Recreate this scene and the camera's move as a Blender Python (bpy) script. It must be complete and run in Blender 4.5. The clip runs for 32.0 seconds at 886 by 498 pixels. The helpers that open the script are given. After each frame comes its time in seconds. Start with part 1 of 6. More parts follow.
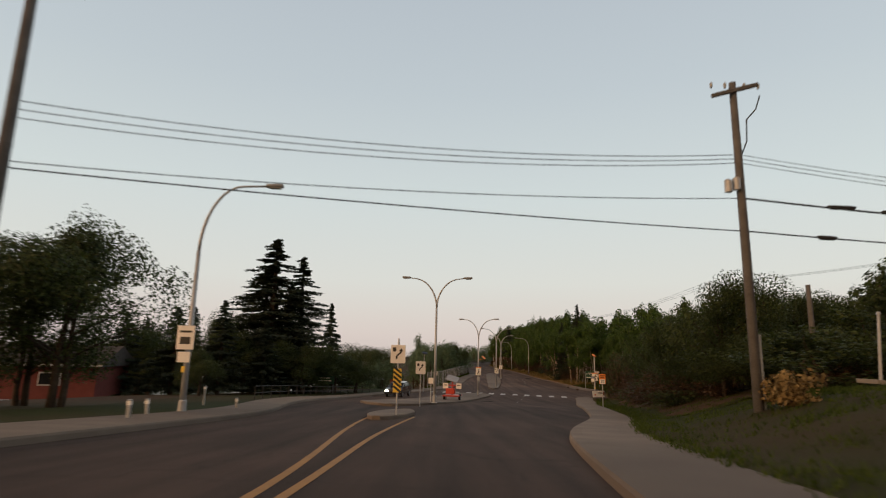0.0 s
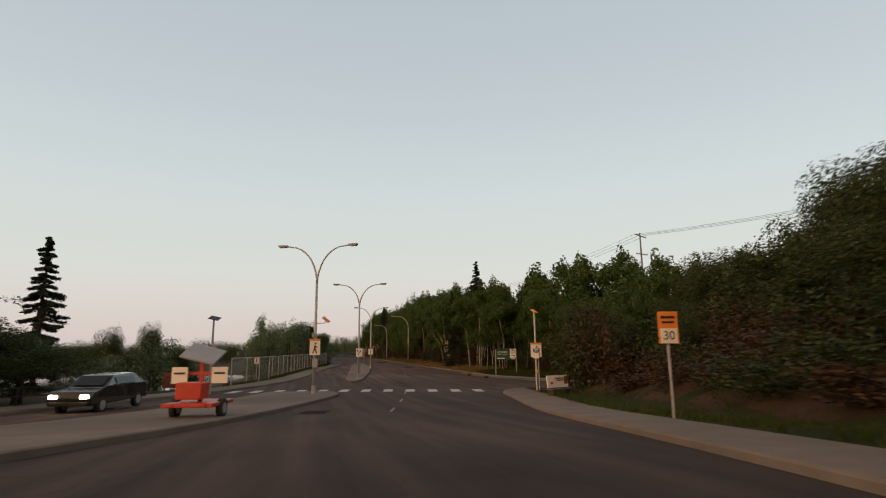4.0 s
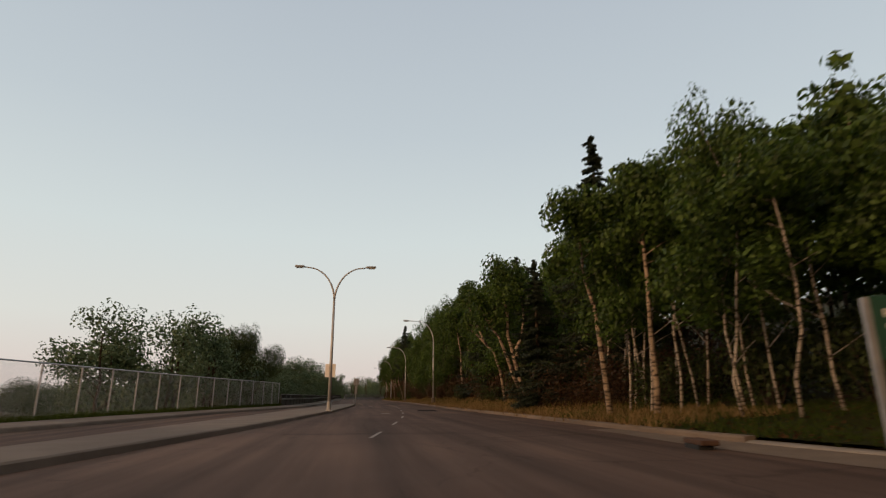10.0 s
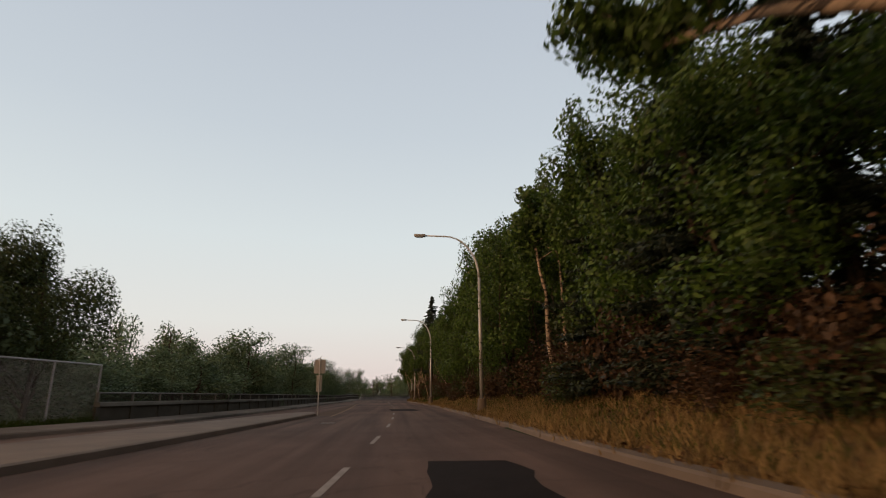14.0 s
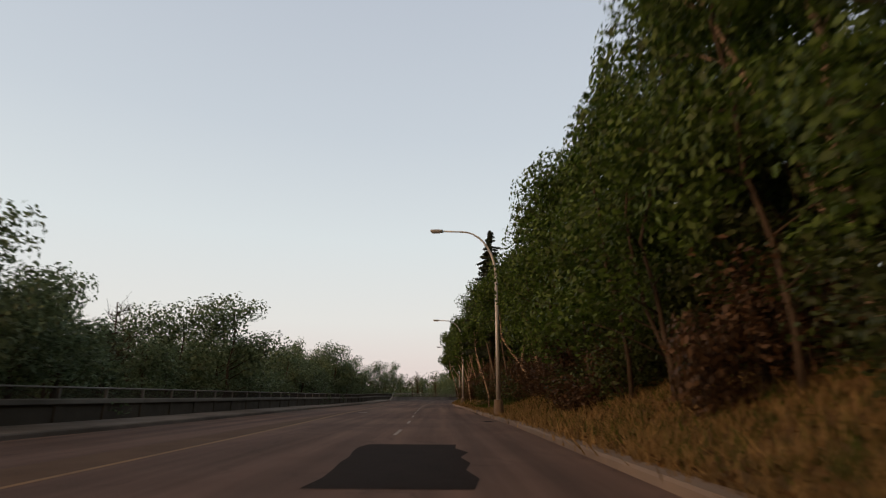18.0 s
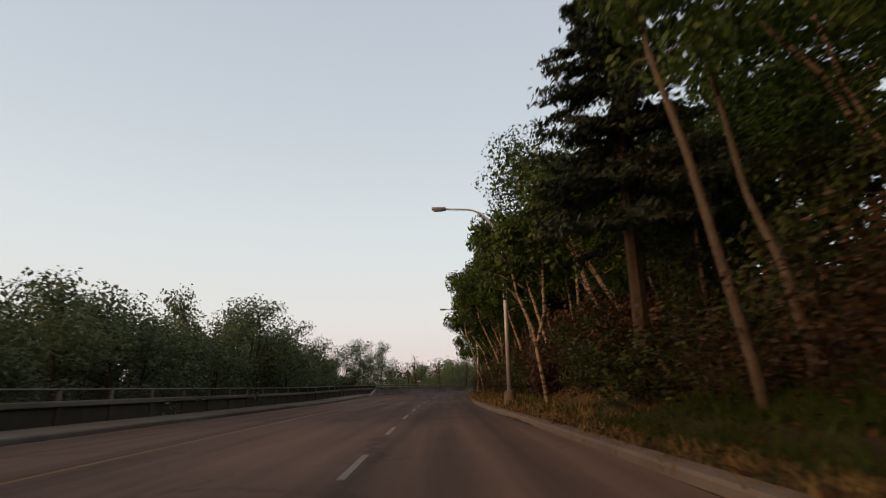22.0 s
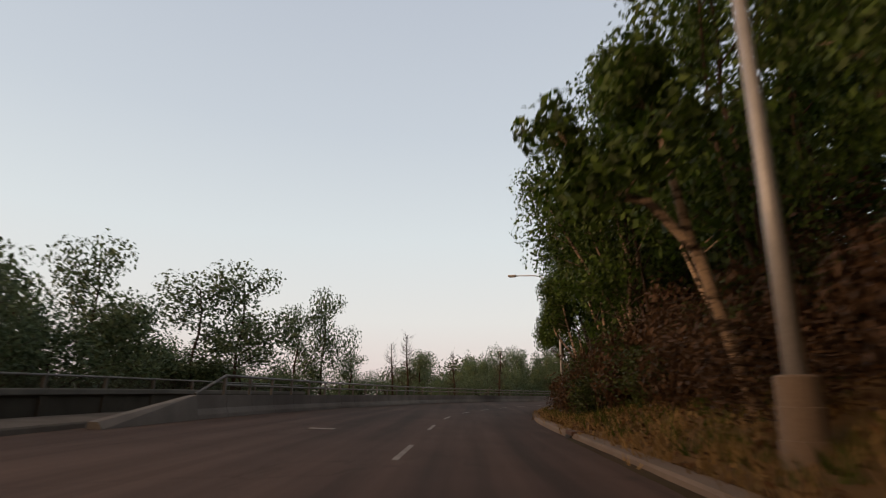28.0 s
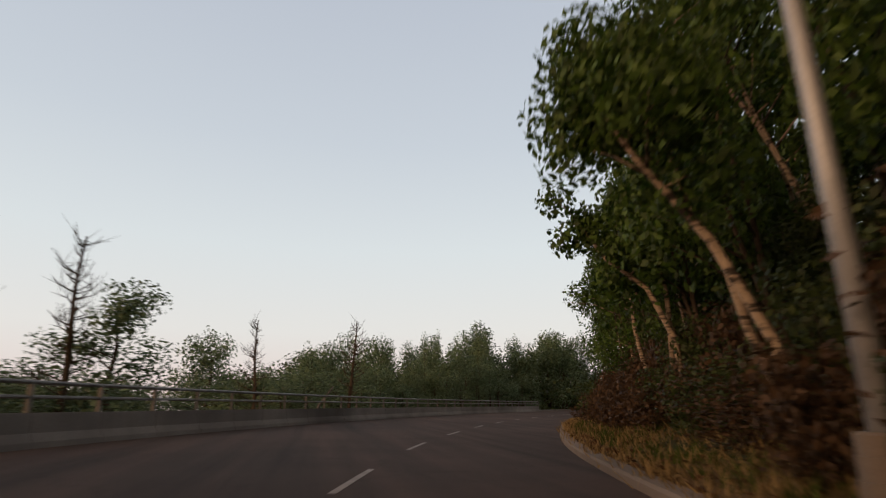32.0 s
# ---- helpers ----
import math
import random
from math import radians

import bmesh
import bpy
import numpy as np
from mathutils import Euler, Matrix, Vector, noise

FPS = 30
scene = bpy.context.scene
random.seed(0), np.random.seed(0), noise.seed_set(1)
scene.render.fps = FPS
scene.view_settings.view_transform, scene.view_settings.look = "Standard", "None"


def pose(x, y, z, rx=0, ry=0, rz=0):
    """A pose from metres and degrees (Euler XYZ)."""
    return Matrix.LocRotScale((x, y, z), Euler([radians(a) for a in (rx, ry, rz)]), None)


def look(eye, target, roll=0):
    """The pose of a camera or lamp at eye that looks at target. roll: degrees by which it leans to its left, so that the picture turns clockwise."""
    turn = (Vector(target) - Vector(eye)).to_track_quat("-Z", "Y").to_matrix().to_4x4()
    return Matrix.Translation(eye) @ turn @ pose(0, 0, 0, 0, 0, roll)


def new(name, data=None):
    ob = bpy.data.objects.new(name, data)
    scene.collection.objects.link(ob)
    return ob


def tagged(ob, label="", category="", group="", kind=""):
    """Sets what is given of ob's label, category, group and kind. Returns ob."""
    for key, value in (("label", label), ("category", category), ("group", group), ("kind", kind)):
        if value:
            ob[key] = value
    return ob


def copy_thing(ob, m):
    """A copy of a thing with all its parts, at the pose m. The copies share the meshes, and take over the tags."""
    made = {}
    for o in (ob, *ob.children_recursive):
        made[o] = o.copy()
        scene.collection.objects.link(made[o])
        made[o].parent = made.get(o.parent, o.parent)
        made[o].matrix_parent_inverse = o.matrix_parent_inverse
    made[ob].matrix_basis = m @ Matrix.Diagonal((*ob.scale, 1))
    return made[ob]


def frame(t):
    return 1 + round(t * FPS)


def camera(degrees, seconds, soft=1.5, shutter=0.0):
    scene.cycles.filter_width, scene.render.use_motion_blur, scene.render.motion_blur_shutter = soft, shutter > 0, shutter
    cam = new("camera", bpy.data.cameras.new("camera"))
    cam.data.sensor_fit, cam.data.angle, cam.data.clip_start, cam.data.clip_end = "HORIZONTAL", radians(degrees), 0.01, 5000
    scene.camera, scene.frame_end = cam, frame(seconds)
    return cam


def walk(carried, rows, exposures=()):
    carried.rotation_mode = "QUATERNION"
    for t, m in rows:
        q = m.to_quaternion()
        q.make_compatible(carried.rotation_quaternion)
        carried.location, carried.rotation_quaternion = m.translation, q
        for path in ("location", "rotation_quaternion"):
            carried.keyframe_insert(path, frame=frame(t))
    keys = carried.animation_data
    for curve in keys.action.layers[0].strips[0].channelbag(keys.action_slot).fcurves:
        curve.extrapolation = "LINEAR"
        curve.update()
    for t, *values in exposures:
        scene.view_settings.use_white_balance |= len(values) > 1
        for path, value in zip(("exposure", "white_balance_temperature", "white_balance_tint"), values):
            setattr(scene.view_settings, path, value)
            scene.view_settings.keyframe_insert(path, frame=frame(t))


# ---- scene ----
cam = camera(78.0, 32.0, soft=1.1, shutter=0.45)
PATH = [
    (0, (0.299, 1.961, 5.022), (0.301, 3.925, 5.396), 1.3),
    (0.5, (0.44, 6.018, 4.77), (0.501, 7.982, 5.143), 0.9),
    (1, (0.635, 10.173, 4.479), (0.761, 12.134, 4.851), 0.2),
    (1.5, (1.027, 14.14, 4.153), (1.226, 16.097, 4.515), -0.5),
    (2, (1.788, 18.526, 3.832), (2.063, 20.475, 4.188), -0.6),
    (2.5, (2.508, 22.769, 3.57), (2.876, 24.704, 3.916), -1.5),
    (3, (3.27, 26.89, 3.285), (3.682, 28.809, 3.668), -0.6),
    (3.5, (4.152, 31.086, 3.036), (4.599, 33.003, 3.39), -0.6),
    (4, (4.992, 35.123, 2.811), (5.435, 37.04, 3.17), -0.6),
    (4.5, (5.797, 38.999, 2.528), (6.233, 40.913, 2.908), -0.9),
    (5, (6.587, 42.827, 2.238), (7.017, 44.739, 2.638), -1.1),
    (5.5, (7.428, 46.739, 2.055), (7.854, 48.65, 2.461), -1.3),
    (6, (8.244, 50.668, 1.814), (8.652, 52.583, 2.221), -0.5),
    (6.5, (9.016, 54.369, 1.585), (9.432, 56.282, 1.99), -1.8),
    (7, (9.884, 58.258, 1.418), (10.292, 60.162, 1.874), -1.1),
    (7.5, (10.752, 62.216, 1.246), (11.144, 64.125, 1.695), -0.0),
    (8, (11.602, 66.135, 1.143), (11.983, 68.039, 1.625), -0.1),
    (8.5, (12.386, 70.185, 1.055), (12.756, 72.092, 1.533), -0.3),
    (9, (13.064, 73.978, 1.003), (13.424, 75.878, 1.516), -0.9),
    (9.5, (13.589, 78.115, 0.987), (13.926, 80.01, 1.531), -0.3),
    (10, (14.345, 82.342, 0.989), (14.643, 84.25, 1.509), -0.1),
    (10.5, (15.07, 86.76, 0.988), (15.345, 88.68, 1.477), -0.8),
    (11, (15.615, 90.883, 0.996), (15.87, 92.798, 1.514), 0.5),
    (11.5, (15.955, 94.894, 1.014), (16.221, 96.804, 1.545), 0.3),
    (12, (16.623, 99.067, 1.015), (16.879, 100.979, 1.546), -0.1),
    (12.5, (17.152, 103.414, 1.021), (17.403, 105.327, 1.547), -1.0),
    (13, (17.599, 107.771, 1.051), (17.831, 109.689, 1.57), -1.5),
    (13.5, (18.088, 112.31, 0.983), (18.289, 114.232, 1.498), -0.7),
    (14, (18.394, 116.191, 0.994), (18.573, 118.114, 1.512), -0.4),
    (14.5, (18.828, 120.283, 0.991), (18.977, 122.207, 1.513), -0.1),
    (15, (19.081, 124.316, 0.997), (19.204, 126.242, 1.519), 0.3),
    (15.5, (19.34, 128.603, 1.013), (19.433, 130.528, 1.546), 0.0),
    (16, (19.662, 132.746, 0.99), (19.727, 134.674, 1.517), 0.2),
    (16.5, (19.86, 136.734, 0.985), (19.903, 138.664, 1.508), 0.4),
    (17, (19.992, 140.677, 0.975), (20.017, 142.608, 1.493), 0.6),
    (17.5, (19.87, 144.745, 0.971), (19.884, 146.678, 1.484), 0.1),
    (18, (19.837, 148.949, 0.967), (19.842, 150.88, 1.488), 0.3),
    (18.5, (19.792, 153.387, 0.976), (19.788, 155.317, 1.5), 0.5),
    (19, (19.823, 157.479, 1.002), (19.822, 159.413, 1.515), -0.6),
    (19.5, (19.772, 161.592, 0.971), (19.767, 163.53, 1.466), -0.2),
    (20, (19.662, 165.706, 0.991), (19.672, 167.636, 1.513), -0.6),
    (20.5, (19.639, 169.814, 0.993), (19.645, 171.743, 1.519), -0.7),
    (21, (19.558, 173.946, 1.0), (19.563, 175.874, 1.534), -0.5),
    (21.5, (19.506, 177.964, 0.994), (19.503, 179.892, 1.527), -0.0),
    (22, (19.426, 181.942, 0.999), (19.432, 183.881, 1.489), -1.3),
    (22.5, (19.381, 185.848, 1.005), (19.385, 187.778, 1.531), -0.6),
    (23, (19.391, 189.985, 1.012), (19.385, 191.914, 1.542), 0.1),
    (23.5, (19.37, 193.949, 1.0), (19.357, 195.881, 1.518), 0.9),
    (24, (19.146, 197.515, 1.015), (19.143, 199.448, 1.531), 0.3),
    (24.5, (18.877, 201.134, 0.984), (18.896, 203.069, 1.486), -0.3),
    (25, (18.814, 204.966, 1.021), (18.836, 206.903, 1.518), -1.3),
    (25.5, (18.781, 208.811, 0.979), (18.8, 210.747, 1.481), -0.6),
    (26, (18.902, 213.087, 0.99), (18.894, 215.018, 1.512), 0.0),
    (26.5, (19.191, 217.257, 0.99), (19.16, 219.18, 1.538), 0.3),
    (27, (19.491, 221.501, 0.99), (19.438, 223.417, 1.561), 0.4),
    (27.5, (19.655, 225.767, 1.0), (19.584, 227.695, 1.525), 0.6),
    (28, (19.454, 230.289, 0.978), (19.383, 232.22, 1.493), 0.6),
    (28.5, (19.411, 234.66, 1.011), (19.339, 236.588, 1.535), 0.8),
    (29, (19.434, 238.906, 0.995), (19.422, 240.841, 1.5), -0.1),
    (29.5, (19.41, 243.03, 1.006), (19.462, 244.964, 1.513), 0.2),
    (30, (19.6, 247.698, 0.993), (19.718, 249.62, 1.533), -0.4),
    (30.5, (19.998, 252.265, 1.031), (20.174, 254.186, 1.561), -0.3),
    (31, (20.525, 256.49, 0.981), (20.777, 258.399, 1.524), 0.4),
    (31.5, (21.068, 260.401, 0.961), (21.407, 262.292, 1.515), -0.2),
    (32, (21.861, 264.465, 1.024), (22.288, 266.339, 1.577), -0.3),
]
walk(cam, [(t, look(eye, target, roll)) for t, eye, target, roll in PATH], [(0, -0.06, 6430, 8), (9, -0.06, 6430, 8), (13, 0.06, 6400, 10.5), (32, 0.07, 6400, 12.5)])

# ---- light: clear sky shortly after sunset, pale and hazy ----
world = bpy.data.worlds.new("dusk_sky")
scene.world = world
world.use_nodes = True
wn, wl = world.node_tree.nodes, world.node_tree.links
wn.clear()
w_out = wn.new("ShaderNodeOutputWorld")
w_sky = wn.new("ShaderNodeTexSky")
w_sky.sky_type = "NISHITA"
w_sky.sun_disc = False
w_sky.sun_elevation = radians(3.0)
w_sky.sun_rotation = radians(-110.0)
w_sky.dust_density = 3.0
w_geo = wn.new("ShaderNodeTexCoord")
w_sep = wn.new("ShaderNodeSeparateXYZ")
w_map = wn.new("ShaderNodeMapRange")
w_map.inputs["From Min"].default_value = -0.05
w_map.inputs["From Max"].default_value = 0.75
w_ramp = wn.new("ShaderNodeValToRGB")
wl.new(w_geo.outputs["Generated"], w_sep.inputs[0])
wl.new(w_sep.outputs["Z"], w_map.inputs["Value"])
wl.new(w_map.outputs[0], w_ramp.inputs[0])
HAZE = [(0.0, (0.64, 0.53, 0.48)), (0.10, (0.74, 0.64, 0.595)), (0.22, (0.735, 0.725, 0.685)), (0.40, (0.665, 0.71, 0.705)), (0.62, (0.555, 0.605, 0.64)), (0.88, (0.475, 0.52, 0.575)), (1.0, (0.24, 0.245, 0.27))]
ramp = w_ramp.color_ramp
while len(ramp.elements) < len(HAZE):
    ramp.elements.new(0.5)
for el, (p, c) in zip(ramp.elements, HAZE):
    el.position, el.color = p, (*c, 1)
w_b1 = wn.new("ShaderNodeBackground")
w_b2 = wn.new("ShaderNodeBackground")
w_add = wn.new("ShaderNodeAddShader")
w_b1.inputs["Strength"].default_value = 0.03
w_b2.inputs["Strength"].default_value = 0.97
wl.new(w_sky.outputs[0], w_b1.inputs["Color"])
# the afterglow stands behind the camera, low in the south-west
w_dot = wn.new("ShaderNodeVectorMath")
w_dot.operation = "DOT_PRODUCT"
w_dot.inputs[1].default_value = (-0.5, -0.86, 0.0)
wl.new(w_geo.outputs["Generated"], w_dot.inputs[0])
w_side = wn.new("ShaderNodeMapRange")
w_side.interpolation_type = "SMOOTHSTEP"
w_side.inputs["From Min"].default_value = -0.15
w_side.inputs["From Max"].default_value = 0.55
wl.new(w_dot.outputs["Value"], w_side.inputs["Value"])
w_mix = wn.new("ShaderNodeMix")
w_mix.data_type = "RGBA"
wl.new(w_side.outputs[0], w_mix.inputs[0])
wl.new(w_ramp.outputs[0], w_mix.inputs[6])
w_mix.inputs[7].default_value = (0.62, 0.385, 0.22, 1)
wl.new(w_mix.outputs[2], w_b2.inputs["Color"])
wl.new(w_b1.outputs[0], w_add.inputs[0])
wl.new(w_b2.outputs[0], w_add.inputs[1])
wl.new(w_add.outputs[0], w_out.inputs["Surface"])

glow = new("sun", bpy.data.lights.new("sun", "SUN"))
glow.data.energy = 1.5
glow.data.angle = radians(25)
glow.data.color = (1.0, 0.58, 0.32)
glow.matrix_world = look((-80, -40, 22), (0, 0, 0))


# ---- materials ----
def mat(name, dark, light, rough=0.8, metal=0.0, scale=6.0, fine=60.0, bump=0.15, island=0.0, per_object=0.0, stain=None, coat=0.0, bands=None):
    """Two-scale noise between two colours, with bump; stain: a third colour in large blotches."""
    m = bpy.data.materials.new(name)
    m.use_nodes = True
    nt = m.node_tree
    n, l = nt.nodes, nt.links
    bs = n["Principled BSDF"]
    bs.inputs["Roughness"].default_value = rough
    bs.inputs["Metallic"].default_value = metal
    bs.inputs["Coat Weight"].default_value = coat
    bs.inputs["Specular IOR Level"].default_value = 0.12 if rough >= 0.88 else 0.5
    tc = n.new("ShaderNodeTexCoord")
    a = n.new("ShaderNodeTexNoise")
    a.inputs["Scale"].default_value = scale
    a.inputs["Detail"].default_value = 5
    b = n.new("ShaderNodeTexNoise")
    b.inputs["Scale"].default_value = fine
    b.inputs["Detail"].default_value = 3
    l.new(tc.outputs["Object"], a.inputs["Vector"])
    l.new(tc.outputs["Object"], b.inputs["Vector"])
    mx = n.new("ShaderNodeMix")
    mx.data_type = "FLOAT"
    mx.inputs[0].default_value = 0.4
    l.new(a.outputs["Fac"], mx.inputs[2])
    l.new(b.outputs["Fac"], mx.inputs[3])
    fac = mx.outputs[0]
    if island or per_object:
        src = n.new("ShaderNodeNewGeometry").outputs["Random Per Island"] if island else n.new("ShaderNodeObjectInfo").outputs["Random"]
        m2 = n.new("ShaderNodeMix")
        m2.data_type = "FLOAT"
        m2.inputs[0].default_value = island or per_object
        l.new(fac, m2.inputs[2])
        l.new(src, m2.inputs[3])
        fac = m2.outputs[0]
    cr = n.new("ShaderNodeValToRGB")
    cr.color_ramp.elements[0].position, cr.color_ramp.elements[0].color = 0.28, (*dark, 1)
    cr.color_ramp.elements[1].position, cr.color_ramp.elements[1].color = 0.72, (*light, 1)
    l.new(fac, cr.inputs[0])
    col = cr.outputs[0]
    if stain:
        c = n.new("ShaderNodeTexNoise")
        c.inputs["Scale"].default_value = scale * 0.12
        c.inputs["Detail"].default_value = 4
        l.new(tc.outputs["Object"], c.inputs["Vector"])
        sr = n.new("ShaderNodeMapRange")
        sr.inputs["From Min"].default_value, sr.inputs["From Max"].default_value = 0.45, 0.7
        l.new(c.outputs["Fac"], sr.inputs["Value"])
        m3 = n.new("ShaderNodeMix")
        m3.data_type = "RGBA"
        l.new(sr.outputs[0], m3.inputs[0])
        l.new(col, m3.inputs[6])
        m3.inputs[7].default_value = (*stain, 1)
        col = m3.outputs[2]
    if bands:
        mp = n.new("ShaderNodeMapping")
        mp.inputs["Scale"].default_value = (1.2, 1.2, 5.5)
        l.new(tc.outputs["Object"], mp.inputs["Vector"])
        bn = n.new("ShaderNodeTexNoise")
        bn.inputs["Scale"].default_value = 1.6
        bn.inputs["Detail"].default_value = 4
        l.new(mp.outputs[0], bn.inputs["Vector"])
        br = n.new("ShaderNodeMapRange")
        br.inputs["From Min"].default_value, br.inputs["From Max"].default_value = 0.485, 0.6
        l.new(bn.outputs["Fac"], br.inputs["Value"])
        m4 = n.new("ShaderNodeMix")
        m4.data_type = "RGBA"
        l.new(br.outputs[0], m4.inputs[0])
        l.new(col, m4.inputs[6])
        m4.inputs[7].default_value = (*bands, 1)
        col = m4.outputs[2]
    l.new(col, bs.inputs["Base Color"])
    if bump:
        bp = n.new("ShaderNodeBump")
        bp.inputs["Strength"].default_value = bump
        bp.inputs["Distance"].default_value = 0.02
        l.new(b.outputs["Fac"], bp.inputs["Height"])
        l.new(bp.outputs[0], bs.inputs["Normal"])
    return m


def leafy(name, dark, light, rough=0.65):
    m = mat(name, dark, light, rough, scale=0.6, fine=3.0, bump=0, island=0.55)
    n, l = m.node_tree.nodes, m.node_tree.links
    tr = n.new("ShaderNodeBsdfTranslucent")
    ms = n.new("ShaderNodeMixShader")
    ms.inputs[0].default_value = 0.3
    bs = n["Principled BSDF"]
    l.new(bs.inputs["Base Color"].links[0].from_socket, tr.inputs["Color"])
    l.new(bs.outputs[0], ms.inputs[1])
    l.new(tr.outputs[0], ms.inputs[2])
    l.new(ms.outputs[0], n["Material Output"].inputs["Surface"])
    return m


def lit(name, col, power):
    m = bpy.data.materials.new(name)
    m.use_nodes = True
    bs = m.node_tree.nodes["Principled BSDF"]
    bs.inputs["Base Color"].default_value = (*col, 1)
    bs.inputs["Emission Color"].default_value = (*col, 1)
    bs.inputs["Emission Strength"].default_value = power
    return m


ASPHALT = mat("asphalt", (0.044, 0.028, 0.022), (0.082, 0.054, 0.043), 0.9, scale=0.5, fine=45, bump=0.35, stain=(0.105, 0.07, 0.054))

def worn(m):
    """Adds wheel tracks along the road and a net of fine cracks to an asphalt."""
    n, l = m.node_tree.nodes, m.node_tree.links
    bs = n["Principled BSDF"]
    bs.inputs["Specular IOR Level"].default_value = 0.25
    src = bs.inputs["Base Color"].links[0].from_socket
    tc = n.new("ShaderNodeTexCoord")
    mp = n.new("ShaderNodeMapping")
    mp.inputs["Scale"].default_value = (1.1, 0.035, 1)
    l.new(tc.outputs["Object"], mp.inputs["Vector"])
    ns = n.new("ShaderNodeTexNoise")
    ns.inputs["Scale"].default_value, ns.inputs["Detail"].default_value = 1.3, 6
    l.new(mp.outputs[0], ns.inputs["Vector"])
    r1 = n.new("ShaderNodeMapRange")
    r1.inputs["From Min"].default_value, r1.inputs["From Max"].default_value = 0.3, 0.7
    r1.inputs["To Min"].default_value, r1.inputs["To Max"].default_value = 0.55, 1.4
    l.new(ns.outputs["Fac"], r1.inputs["Value"])
    warp = n.new("ShaderNodeTexNoise")
    warp.inputs["Scale"].default_value, warp.inputs["Detail"].default_value = 1.5, 5
    l.new(tc.outputs["Object"], warp.inputs["Vector"])
    wm = n.new("ShaderNodeVectorMath")
    wm.operation = "MULTIPLY_ADD"
    l.new(warp.outputs["Color"], wm.inputs[0])
    wm.inputs[1].default_value = (1.3, 1.3, 0)
    l.new(tc.outputs["Object"], wm.inputs[2])
    vo = n.new("ShaderNodeTexVoronoi")
    vo.feature = "DISTANCE_TO_EDGE"
    vo.inputs["Scale"].default_value = 0.22
    l.new(wm.outputs[0], vo.inputs["Vector"])
    r2 = n.new("ShaderNodeMapRange")
    r2.inputs["From Min"].default_value, r2.inputs["From Max"].default_value = 0.0, 0.008
    r2.inputs["To Min"].default_value, r2.inputs["To Max"].default_value = 0.68, 1.0
    l.new(vo.outputs["Distance"], r2.inputs["Value"])
    mm = n.new("ShaderNodeMath")
    mm.operation = "MULTIPLY"
    l.new(r1.outputs[0], mm.inputs[0])
    l.new(r2.outputs[0], mm.inputs[1])
    # the asphalt colour gets paler along y, up to beyond the median's start
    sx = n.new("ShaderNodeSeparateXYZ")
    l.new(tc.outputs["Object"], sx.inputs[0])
    gain_y = n.new("ShaderNodeMapRange")
    gain_y.inputs["From Min"].default_value, gain_y.inputs["From Max"].default_value = 25, 125
    gain_y.inputs["To Min"].default_value, gain_y.inputs["To Max"].default_value = 0.7, 1.5
    l.new(sx.outputs["Y"], gain_y.inputs["Value"])
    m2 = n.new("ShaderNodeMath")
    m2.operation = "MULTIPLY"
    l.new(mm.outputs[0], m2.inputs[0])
    l.new(gain_y.outputs[0], m2.inputs[1])
    # the colour drops to half round the last bend
    bend = n.new("ShaderNodeMapRange")
    bend.inputs["From Min"].default_value, bend.inputs["From Max"].default_value = 226, 256
    bend.inputs["To Min"].default_value, bend.inputs["To Max"].default_value = 1.0, 0.5
    l.new(sx.outputs["Y"], bend.inputs["Value"])
    mm = n.new("ShaderNodeMath")
    mm.operation = "MULTIPLY"
    l.new(m2.outputs[0], mm.inputs[0])
    l.new(bend.outputs[0], mm.inputs[1])
    sc = n.new("ShaderNodeVectorMath")
    sc.operation = "SCALE"
    l.new(src, sc.inputs[0])
    l.new(mm.outputs[0], sc.inputs["Scale"])
    l.new(sc.outputs[0], bs.inputs["Base Color"])


worn(ASPHALT)
ASPHALT_NEW = mat("asphalt_patch", (0.012, 0.0095, 0.009), (0.023, 0.018, 0.017), 0.95, scale=2, fine=60, bump=0.4)
ASPHALT_NEW.node_tree.nodes["Principled BSDF"].inputs["Specular IOR Level"].default_value = 0.1
DUST = mat("dusty_strip", (0.072, 0.05, 0.035), (0.13, 0.09, 0.062), 0.9, scale=1.2, fine=30, bump=0.2)
CONCRETE = mat("concrete", (0.125, 0.098, 0.075), (0.225, 0.18, 0.14), 0.85, scale=1.0, fine=40, bump=0.25, stain=(0.10, 0.078, 0.06))
CONCRETE_D = mat("old_concrete", (0.045, 0.042, 0.034), (0.10, 0.092, 0.074), 0.9, scale=1.4, fine=25, bump=0.3, stain=(0.06, 0.055, 0.045))
PARAPET_LEDGE = mat("weathered_ledge_concrete", (0.13, 0.13, 0.115), (0.23, 0.225, 0.2), 0.9, scale=1.2, fine=25, bump=0.3, stain=(0.09, 0.088, 0.075))
CONCRETE_B = mat("barrier_concrete", (0.17, 0.162, 0.15), (0.29, 0.276, 0.256), 0.88, scale=0.9, fine=25, bump=0.3, stain=(0.1, 0.093, 0.085))
CONCRETE_W = mat("old_pavement_concrete", (0.105, 0.096, 0.083), (0.19, 0.175, 0.154), 0.9, scale=1.1, fine=35, bump=0.3, stain=(0.055, 0.05, 0.043))
PAINT_W = mat("road_paint_white", (0.38, 0.37, 0.36), (0.66, 0.65, 0.63), 0.7, scale=3, fine=50, bump=0.1)
PAINT_OLD = mat("worn_white_paint", (0.13, 0.115, 0.105), (0.36, 0.33, 0.30), 0.8, scale=3, fine=30, bump=0.1)
PAINT_YOLD = mat("worn_yellow_paint", (0.11, 0.07, 0.033), (0.28, 0.17, 0.065), 0.8, scale=0.7, fine=20, bump=0.1)
